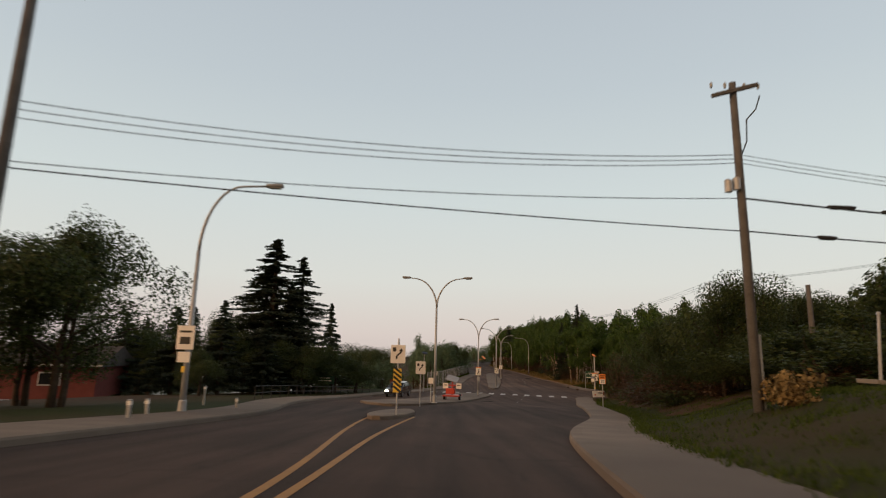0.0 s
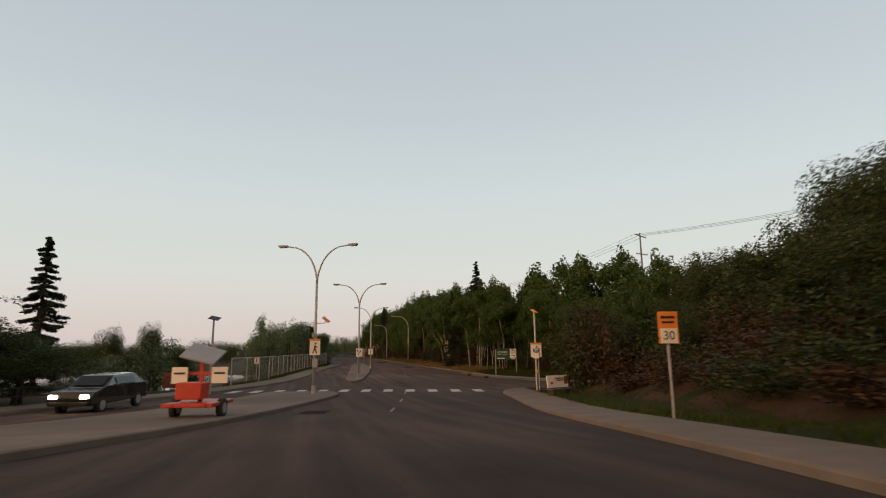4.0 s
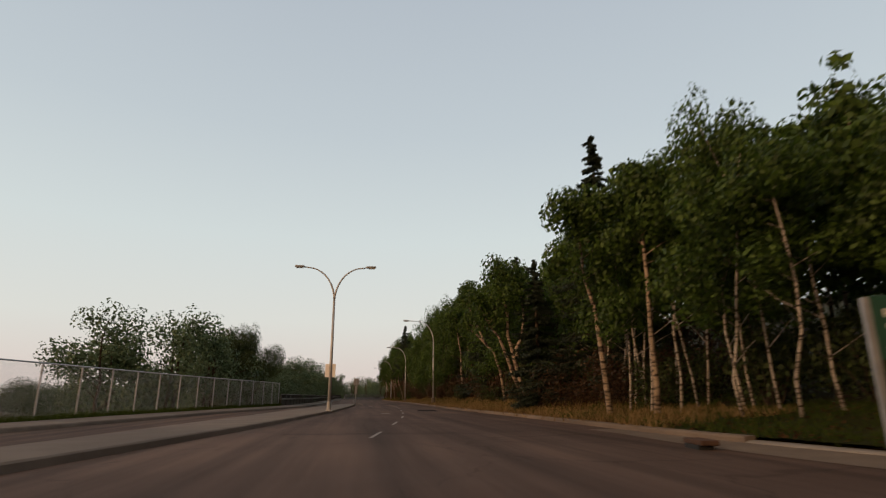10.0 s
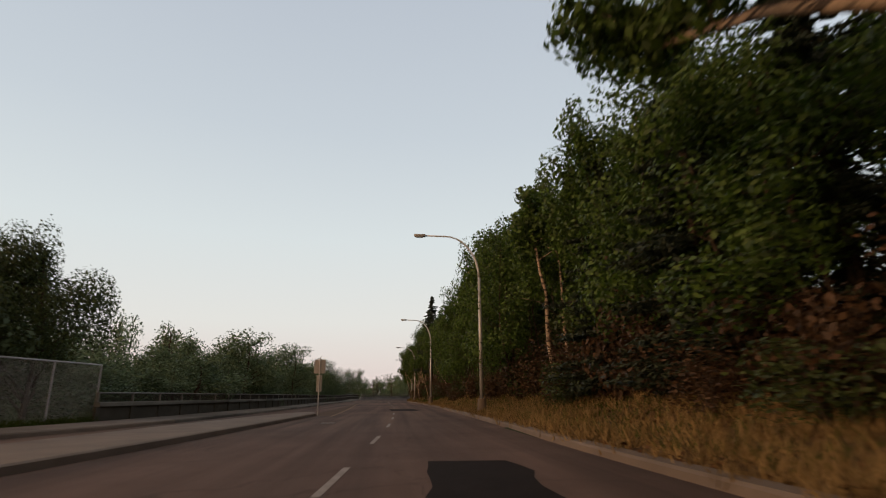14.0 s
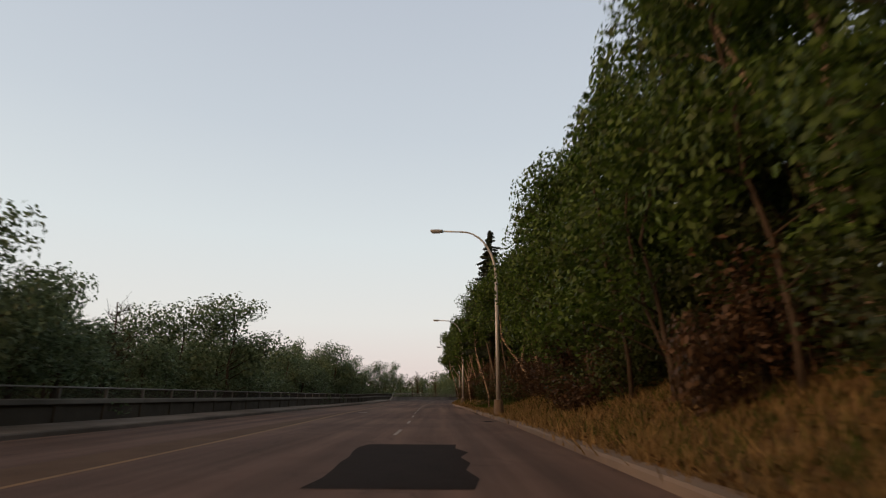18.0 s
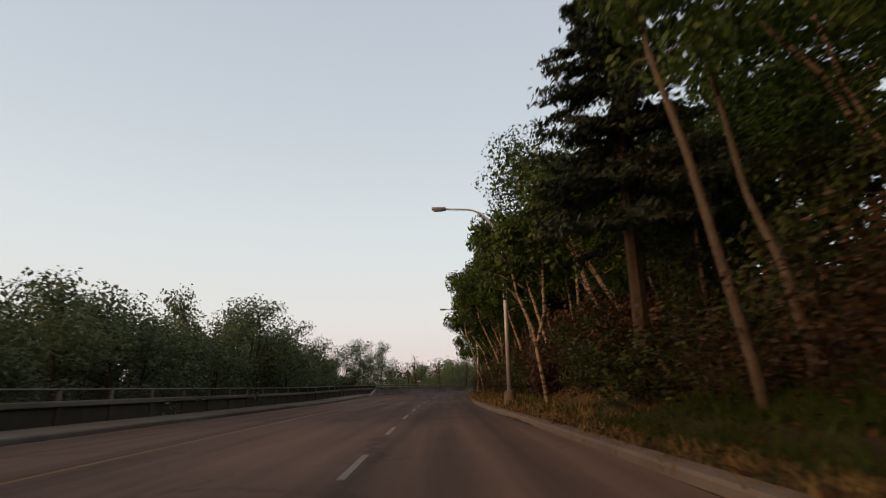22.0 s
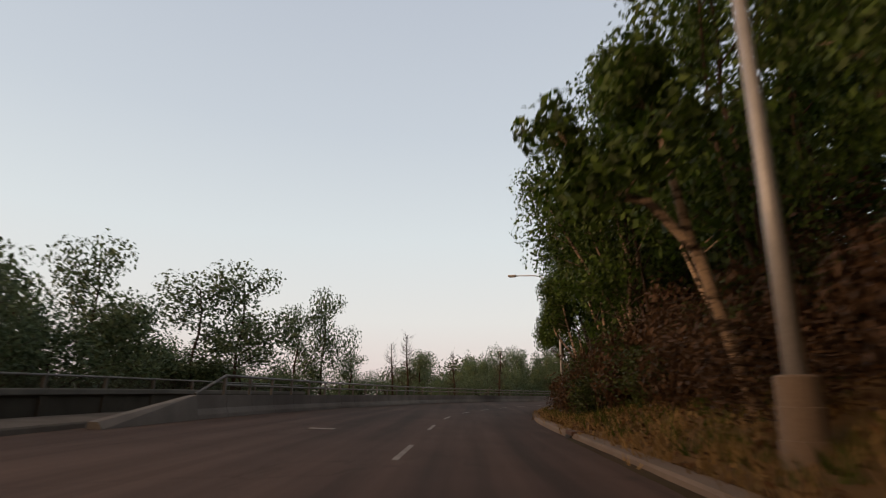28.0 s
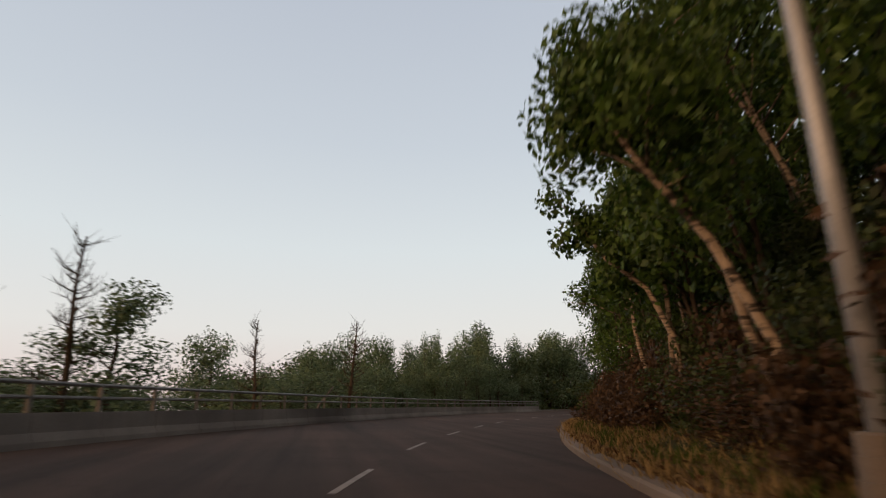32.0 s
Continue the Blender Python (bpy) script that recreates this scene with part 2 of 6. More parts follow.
CONCRETE_L = mat("pale_concrete", (0.20, 0.185, 0.165), (0.33, 0.305, 0.275), 0.85, scale=1.0, fine=30, bump=0.25, stain=(0.15, 0.13, 0.11))
PAINT_Y = mat("road_paint_yellow", (0.24, 0.115, 0.022), (0.40, 0.205, 0.04), 0.7, scale=3, fine=40, bump=0.1)
SOIL = mat("ground_soil", (0.03, 0.02, 0.012), (0.07, 0.048, 0.028), 0.95, scale=0.35, fine=9, bump=0.5, stain=(0.03, 0.042, 0.016))
VERGE = mat("verge_turf", (0.07, 0.045, 0.02), (0.165, 0.104, 0.045), 0.95, scale=0.5, fine=14, bump=0.6, stain=(0.045, 0.055, 0.02))
LAWN = mat("lawn", (0.012, 0.02, 0.004), (0.032, 0.042, 0.009), 0.95, scale=0.6, fine=18, bump=0.6, stain=(0.045, 0.034, 0.015))
STEEL = mat("galvanised_steel", (0.34, 0.35, 0.365), (0.5, 0.515, 0.53), 0.5, 0.35, scale=3, fine=30, bump=0.05)
RAILMAT = mat("weathered_rail", (0.12, 0.12, 0.115), (0.22, 0.215, 0.2), 0.6, 0.4, scale=3, fine=30, bump=0.1)
WIREMAT = mat("pale_coated_wire", (0.4, 0.385, 0.34), (0.52, 0.5, 0.44), 0.6, scale=3, fine=30, bump=0.05)
HEADMAT = mat("lamp_head_grey", (0.24, 0.25, 0.26), (0.36, 0.37, 0.38), 0.45, 0.3, scale=4, fine=40, bump=0.03)
LENS = mat("lamp_lens", (0.3, 0.3, 0.28), (0.4, 0.4, 0.38), 0.2, 0.0, scale=4, fine=40, bump=0)
WOODPOLE = mat("weathered_pole_wood", (0.075, 0.073, 0.072), (0.165, 0.16, 0.158), 0.9, scale=2, fine=25, bump=0.4)
BLACKMAT = mat("black_rubber", (0.012, 0.012, 0.012), (0.025, 0.025, 0.025), 0.7, scale=8, fine=40, bump=0.1)
WHITESIGN = mat("reflective_white", (0.82, 0.79, 0.74), (0.92, 0.89, 0.84), 0.45, scale=3, fine=20, bump=0.02)
BACKSIGN = mat("sign_back_aluminium", (0.3, 0.29, 0.28), (0.42, 0.41, 0.39), 0.5, 0.4, scale=3, fine=20, bump=0.02)
SIGNBLACK = mat("sign_black", (0.012, 0.012, 0.012), (0.03, 0.03, 0.03), 0.5, scale=3, fine=20, bump=0)
SIGNORANGE = mat("sign_orange", (0.75, 0.22, 0.04), (0.9, 0.32, 0.06), 0.5, scale=3, fine=20, bump=0.02)
SIGNYELLOW = mat("sign_yellow", (0.75, 0.5, 0.05), (0.88, 0.62, 0.08), 0.5, scale=3, fine=20, bump=0.02)
SIGNGREEN = mat("sign_dark_green", (0.01, 0.055, 0.035), (0.016, 0.08, 0.05), 0.5, scale=2, fine=20, bump=0.02)
SIGNBLUE = mat("sign_blue", (0.015, 0.05, 0.16), (0.025, 0.075, 0.22), 0.5, scale=2, fine=20, bump=0.02)
SIGNBROWN = mat("sign_red_brown", (0.16, 0.045, 0.03), (0.25, 0.075, 0.05), 0.6, scale=2, fine=20, bump=0.02)
REDPAINT = mat("red_paint", (0.42, 0.04, 0.02), (0.6, 0.07, 0.035), 0.45, scale=3, fine=20, bump=0.03)
SOLAR = mat("solar_panel", (0.02, 0.025, 0.04), (0.05, 0.06, 0.08), 0.2, scale=3, fine=20, bump=0)
PANELGREY = mat("panel_frame", (0.35, 0.36, 0.36), (0.5, 0.5, 0.5), 0.4, 0.5, scale=3, fine=20, bump=0)
BARK_A = mat("aspen_bark", (0.26, 0.23, 0.19), (0.56, 0.51, 0.44), 0.85, scale=2.2, fine=20, bump=0.3, bands=(0.07, 0.058, 0.048))
BARK_W = mat("pale_bark", (0.16, 0.12, 0.084), (0.46, 0.365, 0.265), 0.85, scale=2.2, fine=20, bump=0.3, bands=(0.035, 0.026, 0.02))
# grey-brown bark, its colour lowered for the shade of trees around
BARK_P = mat("shaded_grey_brown_bark", (0.06, 0.048, 0.036), (0.17, 0.138, 0.105), 0.95, scale=2.5, fine=16, bump=0.5)
BINBROWN = mat("brown_bin_paint", (0.07, 0.04, 0.025), (0.12, 0.075, 0.045), 0.7, scale=4, fine=30, bump=0.1)
RUSTY = mat("rusty_iron", (0.05, 0.028, 0.018), (0.11, 0.06, 0.038), 0.85, scale=4, fine=30, bump=0.3)
BARK_D = mat("dark_bark", (0.035, 0.027, 0.02), (0.09, 0.07, 0.052), 0.95, scale=3, fine=14, bump=0.5)
LEAF_A = leafy("birch_leaves", (0.021, 0.046, 0.005), (0.082, 0.15, 0.018))
LEAF_B = leafy("poplar_leaves", (0.05, 0.085, 0.042), (0.15, 0.225, 0.115))
LEAF_C = leafy("shrub_leaves", (0.036, 0.02, 0.009), (0.1, 0.055, 0.024))
LEAF_D = leafy("dark_shrub_leaves", (0.02, 0.034, 0.007), (0.062, 0.092, 0.02))
NEEDLE = leafy("spruce_needles", (0.014, 0.026, 0.014), (0.045, 0.065, 0.034), 0.7)
GRASS_DRY = leafy("dry_grass", (0.135, 0.092, 0.038), (0.37, 0.262, 0.115), 0.9)
EARTH = mat("bare_earth", (0.042, 0.022, 0.014), (0.11, 0.058, 0.037), 0.95, scale=0.8, fine=12, bump=0.8, stain=(0.045, 0.034, 0.018))
RIVER = mat("river_water", (0.02, 0.024, 0.024), (0.03, 0.034, 0.034), 0.08, scale=0.05, fine=0.4, bump=0.02)
LITTER = leafy("leaf_litter", (0.04, 0.022, 0.012), (0.14, 0.075, 0.035), 0.9)
GRASS_GREEN = leafy("green_grass", (0.026, 0.046, 0.008), (0.08, 0.112, 0.024), 0.9)
CARPAINT = mat("dark_car_paint", (0.02, 0.022, 0.026), (0.035, 0.037, 0.042), 0.25, 0.4, scale=2, fine=10, bump=0, coat=0.8)
CARGLASS = mat("car_glass", (0.01, 0.012, 0.014), (0.02, 0.022, 0.025), 0.05, scale=2, fine=10, bump=0)
HEADLIGHT = lit("headlight_on", (1.0, 0.86, 0.62), 14.0)
BARNRED = mat("red_siding", (0.13, 0.03, 0.025), (0.2, 0.05, 0.04), 0.8, scale=2, fine=20, bump=0.15)
ROOFMAT = mat("dark_shingles", (0.05, 0.045, 0.042), (0.10, 0.09, 0.085), 0.9, scale=3, fine=20, bump=0.3)
TRIMWHITE = mat("white_trim", (0.45, 0.44, 0.42), (0.62, 0.6, 0.58), 0.6, scale=3, fine=20, bump=0.05)


# ---- mesh helpers ----
def raw(name, verts, faces, material, parent=None, label="", smooth=False):
    me = bpy.data.meshes.new(name)
    me.from_pydata([tuple(v) for v in verts], [], faces)
    me.materials.append(material)
    if smooth:
        me.shade_smooth()
    ob = new(name, me)
    if parent is not None:
        ob.parent = parent
    if label:
        ob["label"] = label
    return ob


def part(name, bm, material, parent=None, label="", smooth=False):
    me = bpy.data.meshes.new(name)
    bm.to_mesh(me)
    bm.free()
    me.materials.append(material)
    if smooth:
        me.shade_smooth()
    ob = new(name, me)
    if parent is not None:
        ob.parent = parent
    if label:
        ob["label"] = label
    return ob


def root(name, m, label, category, group="", kind=""):
    ob = new(name)
    ob.empty_display_size = 0.2
    ob.matrix_basis = m
    return tagged(ob, label, category, group, kind)


def box(sx, sy, sz, m=None, bev=0.0, bm=None):
    """A bevelled box; its middle at the origin of m."""
    bm = bm or bmesh.new()
    made = bmesh.ops.create_cube(bm, size=1)["verts"]
    bmesh.ops.scale(bm, vec=(sx, sy, sz), verts=made)
    if bev:
        edges = list({e for v in made for e in v.link_edges})
        made = [v for v in bmesh.ops.bevel(bm, geom=edges, offset=bev, segments=2, affect="EDGES", profile=0.5)["verts"]]
    if m is not None:
        bmesh.ops.transform(bm, matrix=m, verts=made)
    return bm


def tube(points, radii, sides=8, bm=None):
    """A tube through points, with a radius at each."""
    bm = bm or bmesh.new()
    rings = []
    pts = [Vector(p) for p in points]
    for i, p in enumerate(pts):
        d = (pts[min(i + 1, len(pts) - 1)] - pts[max(i - 1, 0)]).normalized()
        a = d.orthogonal().normalized() if abs(d.z) < 0.99 else Vector((1, 0, 0))
        a = (a - d * a.dot(d)).normalized()
        if i:
            a = (last - d * last.dot(d)).normalized()
        last = a
        b = d.cross(a)
        rings.append([bm.verts.new(p + radii[i] * (math.cos(k * math.tau / sides) * a + math.sin(k * math.tau / sides) * b)) for k in range(sides)])
    for r0, r1 in zip(rings, rings[1:]):
        for k in range(sides):
            bm.faces.new((r0[k], r0[(k + 1) % sides], r1[(k + 1) % sides], r1[k]))
    bm.faces.new(rings[0][::-1])
    bm.faces.new(rings[-1])
    return bm


# ---- the plan: a lane line that the road follows, heights, and widths beside it ----
def table(rows):
    ys, vs = np.array([r[0] for r in rows], float), np.array([r[1] for r in rows], float)
    fine = np.arange(ys[0], ys[-1] + 0.5, 0.5)
    v = np.interp(fine, ys, vs)
    k = np.exp(-0.5 * (np.arange(-16, 17) / 7.0) ** 2)
    k /= k.sum()
    v = np.convolve(np.pad(v, 16, "edge"), k, "valid")
    return lambda y: float(np.interp(y, fine, v))


LANE = table([(-90, -15), (-60, -9.5), (-30, -4.6), (3, -1.2), (15, 0.2), (26, 1.7), (46, 5.9), (57, 7.9), (63, 9.17), (69, 10.42), (87, 13.2), (98, 15.0), (110, 16.75), (122, 17.65), (131, 18.1), (137, 18.38), (143, 18.5), (166, 18.68), (172, 18.62), (183, 18.3), (190, 18.2), (200, 18.03), (207, 18.0), (216, 17.95), (228, 18.2), (239.5, 18.5), (247, 18.55), (254, 18.75), (260, 19.45), (266, 20.65), (272.4, 22.4), (276.4, 23.5), (280.8, 25.1), (285, 26.9), (290, 29.1), (296, 32.0), (304, 36.4), (315, 43.4), (330, 54.5), (352, 74.5)])
RISE = table([(-90, 9.5), (-30, 6.0), (-10, 4.8), (2, 4.02), (6, 3.76), (10.4, 3.46), (14.4, 3.16), (18.7, 2.82), (23, 2.54), (27, 2.28), (31, 2.04), (36, 1.75), (41, 1.47), (46.6, 1.08), (54, 0.6), (62, 0.25), (70, 0.06), (78, 0), (196, 0), (352, 0)])
RK_NEAR = table([(-90, 2.8), (8, 2.8), (12.2, 2.9), (15.2, 3.0), (18.2, 3.15), (20.5, 3.4), (22.5, 4.1), (24.5, 4.6), (27, 4.95), (31, 5.2), (45, 5.4), (56, 5.45), (60, 5.75), (66, 5.95), (90, 5.95)])
RK_FAR = table([(60, 14.5), (81, 14.5), (85, 13.6), (88, 11.6), (90.5, 9.4), (95, 8.2), (100, 7.1), (104, 6.6), (110, 5.7), (116, 4.9), (122, 4.2), (130, 3.85), (143, 3.68), (170, 3.7), (198, 3.6), (207, 3.3), (216, 3.25), (226, 3.3), (238, 3.45), (246, 3.5), (270, 3.65), (290, 3.85), (352, 3.85)])


def RKERB(y):
    """The right kerb: before the side road and after it."""
    return RK_NEAR(y) if y < 74 else RK_FAR(y)


def RETURN(y):
    """The rounded corner of the pavement at the side road."""
    return float(np.interp(y, (68.3, 69.0, 70.4, 71.6, 72.4, 72.8), (5.95, 6.0, 6.35, 7.1, 8.3, 9.8)))


LKERB = table([(-90, -5.6), (5, -5.5), (10, -5.75), (14, -6.4), (19, -7.2), (24, -7.5), (26, -8.6), (30, -10.9), (36, -12.5), (44, -13.9), (54, -15.4), (62, -15.3), (67, -14.6), (74, -12.6), (80, -11.2), (87, -10.3), (95, -10.5), (106, -11.0), (114, -11.1), (124, -10.4), (131, -9.6), (137, -8.8), (145, -8.5), (160, -8.2), (196, -8.0), (207, -7.6), (216, -7.5), (230, -7.35), (241, -7.5), (250, -7.8), (352, -8.4)])
CANT = table([(-90, 0), (225, 0), (247, 0.02), (352, 0.024)])
YELLOW = table([(130, -3.1), (148, -3.2), (158, -3.5), (170, -3.9), (180, -4.05), (352, -4.0)])


def at(y, d, dz=0.0):
    """The place d metres to the right of the lane line at y, and dz above the road, which is banked round the last bend."""
    s = (LANE(y + 0.5) - LANE(y - 0.5))
    c = 1 / math.hypot(1, s)
    lift = CANT(y) * min(max(0.0, RKERB(y) - d), RKERB(y) - LKERB(y))
    return Vector((LANE(y) + d * c, y - d * c * s, RISE(y) + lift + dz))


def heading(y):
    """Degrees by which the road turns to the right of north at y."""
    return -math.degrees(math.atan2(LANE(y + 0.5) - LANE(y - 0.5), 1))


def strip(name, ys, left, right, material, label, category, parent=None, step=None, kind="structure"):
    """A sheet between two edges; left and right: functions of y that give (d, dz)."""
    verts, faces = [], []
    for i, y in enumerate(ys):
        verts += [at(y, *left(y)), at(y, *right(y))]
        if i:
            k = 2 * i
            faces.append((k - 2, k - 1, k + 1, k))
    ob = raw(name, verts, faces, material, parent)
    return tagged(ob, label, category, kind=kind)


def swept(name, pts, profile, material, parent=None, label="", closed=False):
    """A profile of (to the right, up) swept along points."""
    pts = [Vector(p) for p in pts]
    n, k = len(pts), len(profile)
    verts, faces = [], []
    for i, p in enumerate(pts):
        a, b = pts[(i - 1) % n if closed else max(i - 1, 0)], pts[(i + 1) % n if closed else min(i + 1, n - 1)]
        d = Vector((b.x - a.x, b.y - a.y, 0)).normalized()
        r = Vector((d.y, -d.x, 0))
        verts += [p + o * r + Vector((0, 0, h)) for o, h in profile]
    for i in range(n if closed else n - 1):
        j = (i + 1) % n
        for q in range(k - 1):
            faces.append((i * k + q, j * k + q, j * k + q + 1, i * k + q + 1))
    if not closed:
        faces += [tuple(range(k)), tuple(range((n - 1) * k, n * k))[::-1]]
    return raw(name, verts, faces, material, parent, label)


def between(a, b, step=2.0):
    n = max(2, int((b - a) / step) + 1)
    return [a + (b - a) * i / (n - 1) for i in range(n)]


# samples of the lane line, to find which stretch of road a place lies beside
REFY = np.arange(-90, 352, 1.0)
REFX = np.array([LANE(y) for y in REFY])


def beside(x, y):
    """The stretch y of the road nearest to a place, and how far to its right the place lies."""
    i = int(np.argmin((REFX - x) ** 2 + (REFY - y) ** 2))
    yy = float(REFY[i])
    s = (LANE(yy + 0.5) - LANE(yy - 0.5))
    c = 1 / math.hypot(1, s)
    return yy, (x - REFX[i]) * c - (y - yy) * c * s


WALK_R = table([(-90, 1.6), (10, 1.75), (22, 1.8), (29, 1.9), (37, 1.5), (45, 1.6), (52, 1.8), (60, 2.0), (72, 2.0), (80, 0.5), (84, 0.35), (352, 0.35)])


def land(x, y):
    """The height of the ground at a place."""
    yy, d = beside(x, y)
    z = RISE(yy)
    right = d - RKERB(yy) - WALK_R(yy)
    left = LKERB(yy) - d
    if right > 0:
        e = right
        if yy < 81:
            hill = 0.12 + 0.05 * min(e, 1.6) + 0.3 * max(0, min(e - 1.6, 4.4)) + 0.2 * max(0, min(e - 6, 40)) - z * 0.3 * min(1, max(0, e - 4) / 20)
            flat = (0.11 if yy < 72.7 else -0.03) + 0.015 * min(e, 14) + 0.2 * max(0, min(e - 14, 40))
            k = min(1.0, max(0.0, (72.8 - yy) / 9))
            up = hill * k + flat * (1 - k)
        else:
            k = min(1.0, max(0.0, (yy - 128) / 30))
            k2 = min(1.0, max(0.0, (yy - 102) / 12))
            k3 = min(1.0, max(0.0, (yy - 193) / 6)) * min(1.0, max(0.0, (250 - yy) / 10))
            near = 0.13 + (0.06 + 0.06 * k + 0.36 * k3) * min(e, 1.2) + (0.10 + 0.18 * k2 + 0.12 * k) * max(0, min(e - 1.2, 6))
            up = near + 0.26 * max(0, min(e - 7.2, 40))
        up += 0.12 * noise.noise((x * 0.3, y * 0.3, 0)) * min(1, e)
        return z + up
    if left > 0:
        z += CANT(yy) * (RKERB(yy) - LKERB(yy))
        e = left - 2.0
        if e <= 0:
            return z - 0.3
        if yy < 78:
            return z + 0.08 - 0.02 * e - 0.05 * max(0, e - 12) - 0.2 * max(0, min(e - 34, 60))
        return z + 0.1 - 0.28 * min(e, 20) - 0.2 * max(0, min(e - 20, 50)) + 0.2 * noise.noise((x * 0.2, y * 0.2, 3)) * min(1, e)
    return z - 0.3


# ---- ground ----
gx = np.unique(np.concatenate([[-3000, -1500, -700, -350, -200, -140, -100, -80], np.arange(-64, 84, 1.6), [90, 100, 120, 160, 240, 400, 800, 1600, 3000]]))
gy = np.unique(np.concatenate([[-3000, -1500, -700, -300, -160, -110], np.arange(-90, 352, 2.0), [360, 380, 420, 500, 700, 1200, 2000, 3500]]))
gv, gf = [], []
for j, yv in enumerate(gy):
    for i, xv in enumerate(gx):
        cx, cy = float(np.clip(xv, -64, 84)), float(np.clip(yv, -90, 350))
        zz = land(cx, cy)
        far = math.hypot(xv - cx, yv - cy)
        zz = zz + ((-24.0 if xv < -60 else -3.0) - zz) * min(1.0, far / 300) if far else zz
        gv.append((float(xv), float(yv), zz))
        if i and j:
            k = j * len(gx) + i
            gf.append((k - len(gx) - 1, k - len(gx), k, k - 1))
tagged(raw("ground", gv, gf, SOIL, smooth=True), "dark rough ground with dry grass and litter", "ground", kind="structure")

# the river in the valley on the far side
tagged(raw("water", [(-1600, -300, -9.0), (-24, -300, -9.0), (-24, 330, -9.0), (-1600, 330, -9.0)], [(0, 1, 2, 3)], RIVER), "wide calm river in the valley below the road", "water", kind="structure")
# bare earth slope under the bushes before the side road
vv, vf = [], []
ys = between(27, 68, 0.8)
for i, y in enumerate(ys):
    for q in range(10):
        p = at(y, RKERB(y) + WALK_R(y) + 1.5 + 0.35 * noise.noise((y * 0.35, 4, 0)) + 0.62 * q)
        p.z = land(p.x, p.y) + (0.09 if q else 0.02) + 0.1 * noise.noise((p.x * 1.3, p.y * 1.3, 7))
        vv.append(p)
        if i and q:
            k = 10 * i + q
            vf.append((k - 11, k - 10, k, k - 1))
tagged(raw("earth_bank", vv, vf, EARTH, smooth=True), "bare reddish brown earth slope under the bushes", "ground", kind="structure")

# ---- road and its edges ----
rv, rf = [], []
for i, y in enumerate(between(-90, 350, 1.0)):
    for q in range(11):
        rv.append(at(y, LKERB(y) + (RKERB(y) - LKERB(y)) * q / 10))
        if i and q:
            k = 11 * i + q
            rf.append((k - 12, k - 11, k, k - 1))
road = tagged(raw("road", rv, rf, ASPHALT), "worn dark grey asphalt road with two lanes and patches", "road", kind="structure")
strip("side_road", between(68.4, 72.6, 0.3) + between(72.8, 80, 1.0), lambda y: (5.4 if y < 74 else 9.5, -0.006), lambda y: (RETURN(y) + 0.2, -0.006) if y < 72.7 else (42, 0.3), ASPHALT, "asphalt side road that joins from the golf course", "road")
# drop kerbs at the mouth of the side road
KERB = [(-0.02, -0.1), (0.0, 0.10), (0.03, 0.14), (0.28, 0.15), (0.30, -0.1)]
near_line = [at(y, RKERB(y)) for y in between(-90, 67.6, 1.5)] + [at(y, RETURN(y)) for y in (69.0, 69.7, 70.4, 71.0, 71.6, 72.0, 72.4, 72.8)] + [at(72.9, d, 0.008 * d) for d in (12, 17, 24, 34, 42)]
KERB_LOW = [(-0.04, -0.1), (0.0, 0.03), (0.06, 0.055), (0.36, 0.06), (0.42, -0.1)]
mouth_line = [at(80, RKERB(80) + q, 0.01 * q) for q in (30, 20, 12, 6, 2)] + [at(y, RKERB(y)) for y in between(81.5, 95, 1.5)]
far_line = [at(y, RKERB(y)) for y in between(95.02, 350, 1.5)]
tagged(swept("kerb", near_line, KERB, CONCRETE), "worn concrete kerb along the right lane", "kerb", kind="structure")
tagged(swept("kerb", mouth_line, KERB_LOW, CONCRETE_L), "low worn pale concrete kerb round the mouth of the side road", "kerb", kind="structure")
tagged(swept("kerb", far_line, KERB, CONCRETE), "worn concrete kerb beside the wooded bank", "kerb", kind="structure")
tagged(swept("kerb", [at(y, LKERB(y)) for y in between(-90, 140, 1.5)][::-1], KERB, CONCRETE), "worn concrete kerb along the far pavement", "kerb", kind="structure")
tagged(swept("kerb", [at(y, LKERB(y)) for y in between(140.01, 350, 1.5)][::-1], KERB, CONCRETE_W), "old dark concrete kerb along the parapet", "kerb", kind="structure")
strip("gutter", between(82, 100, 1.0), lambda y: (RKERB(y) - 1.0 - 1.5 * min(1, max(0, (98 - y) / 10)), 0.007), lambda y: (RKERB(y) - 0.02, 0.009), CONCRETE, "dusty concrete gutter beside the far kerb", "gutter")
strip("pavement", between(-90, 67.8, 2) + between(68.4, 72.4, 0.5), lambda y: ((RKERB(y) if y < 68.2 else RETURN(y)) + 0.28, 0.148), lambda y: (max(RKERB(y) + WALK_R(y) + 0.05, RETURN(y) + 0.5), 0.16), CONCRETE, "dusty concrete pavement beside the road", "pavement")
for a, b, material, label in ((-90, 140, CONCRETE, "concrete pavement behind the far kerb"), (140, 350, CONCRETE_W, "old dark concrete pavement along the parapet")):
    strip("pavement", between(a, b, 2), lambda y: (LKERB(y) - 2.1, 0.16), lambda y: (LKERB(y) - 0.28, 0.148), material, label, "pavement")
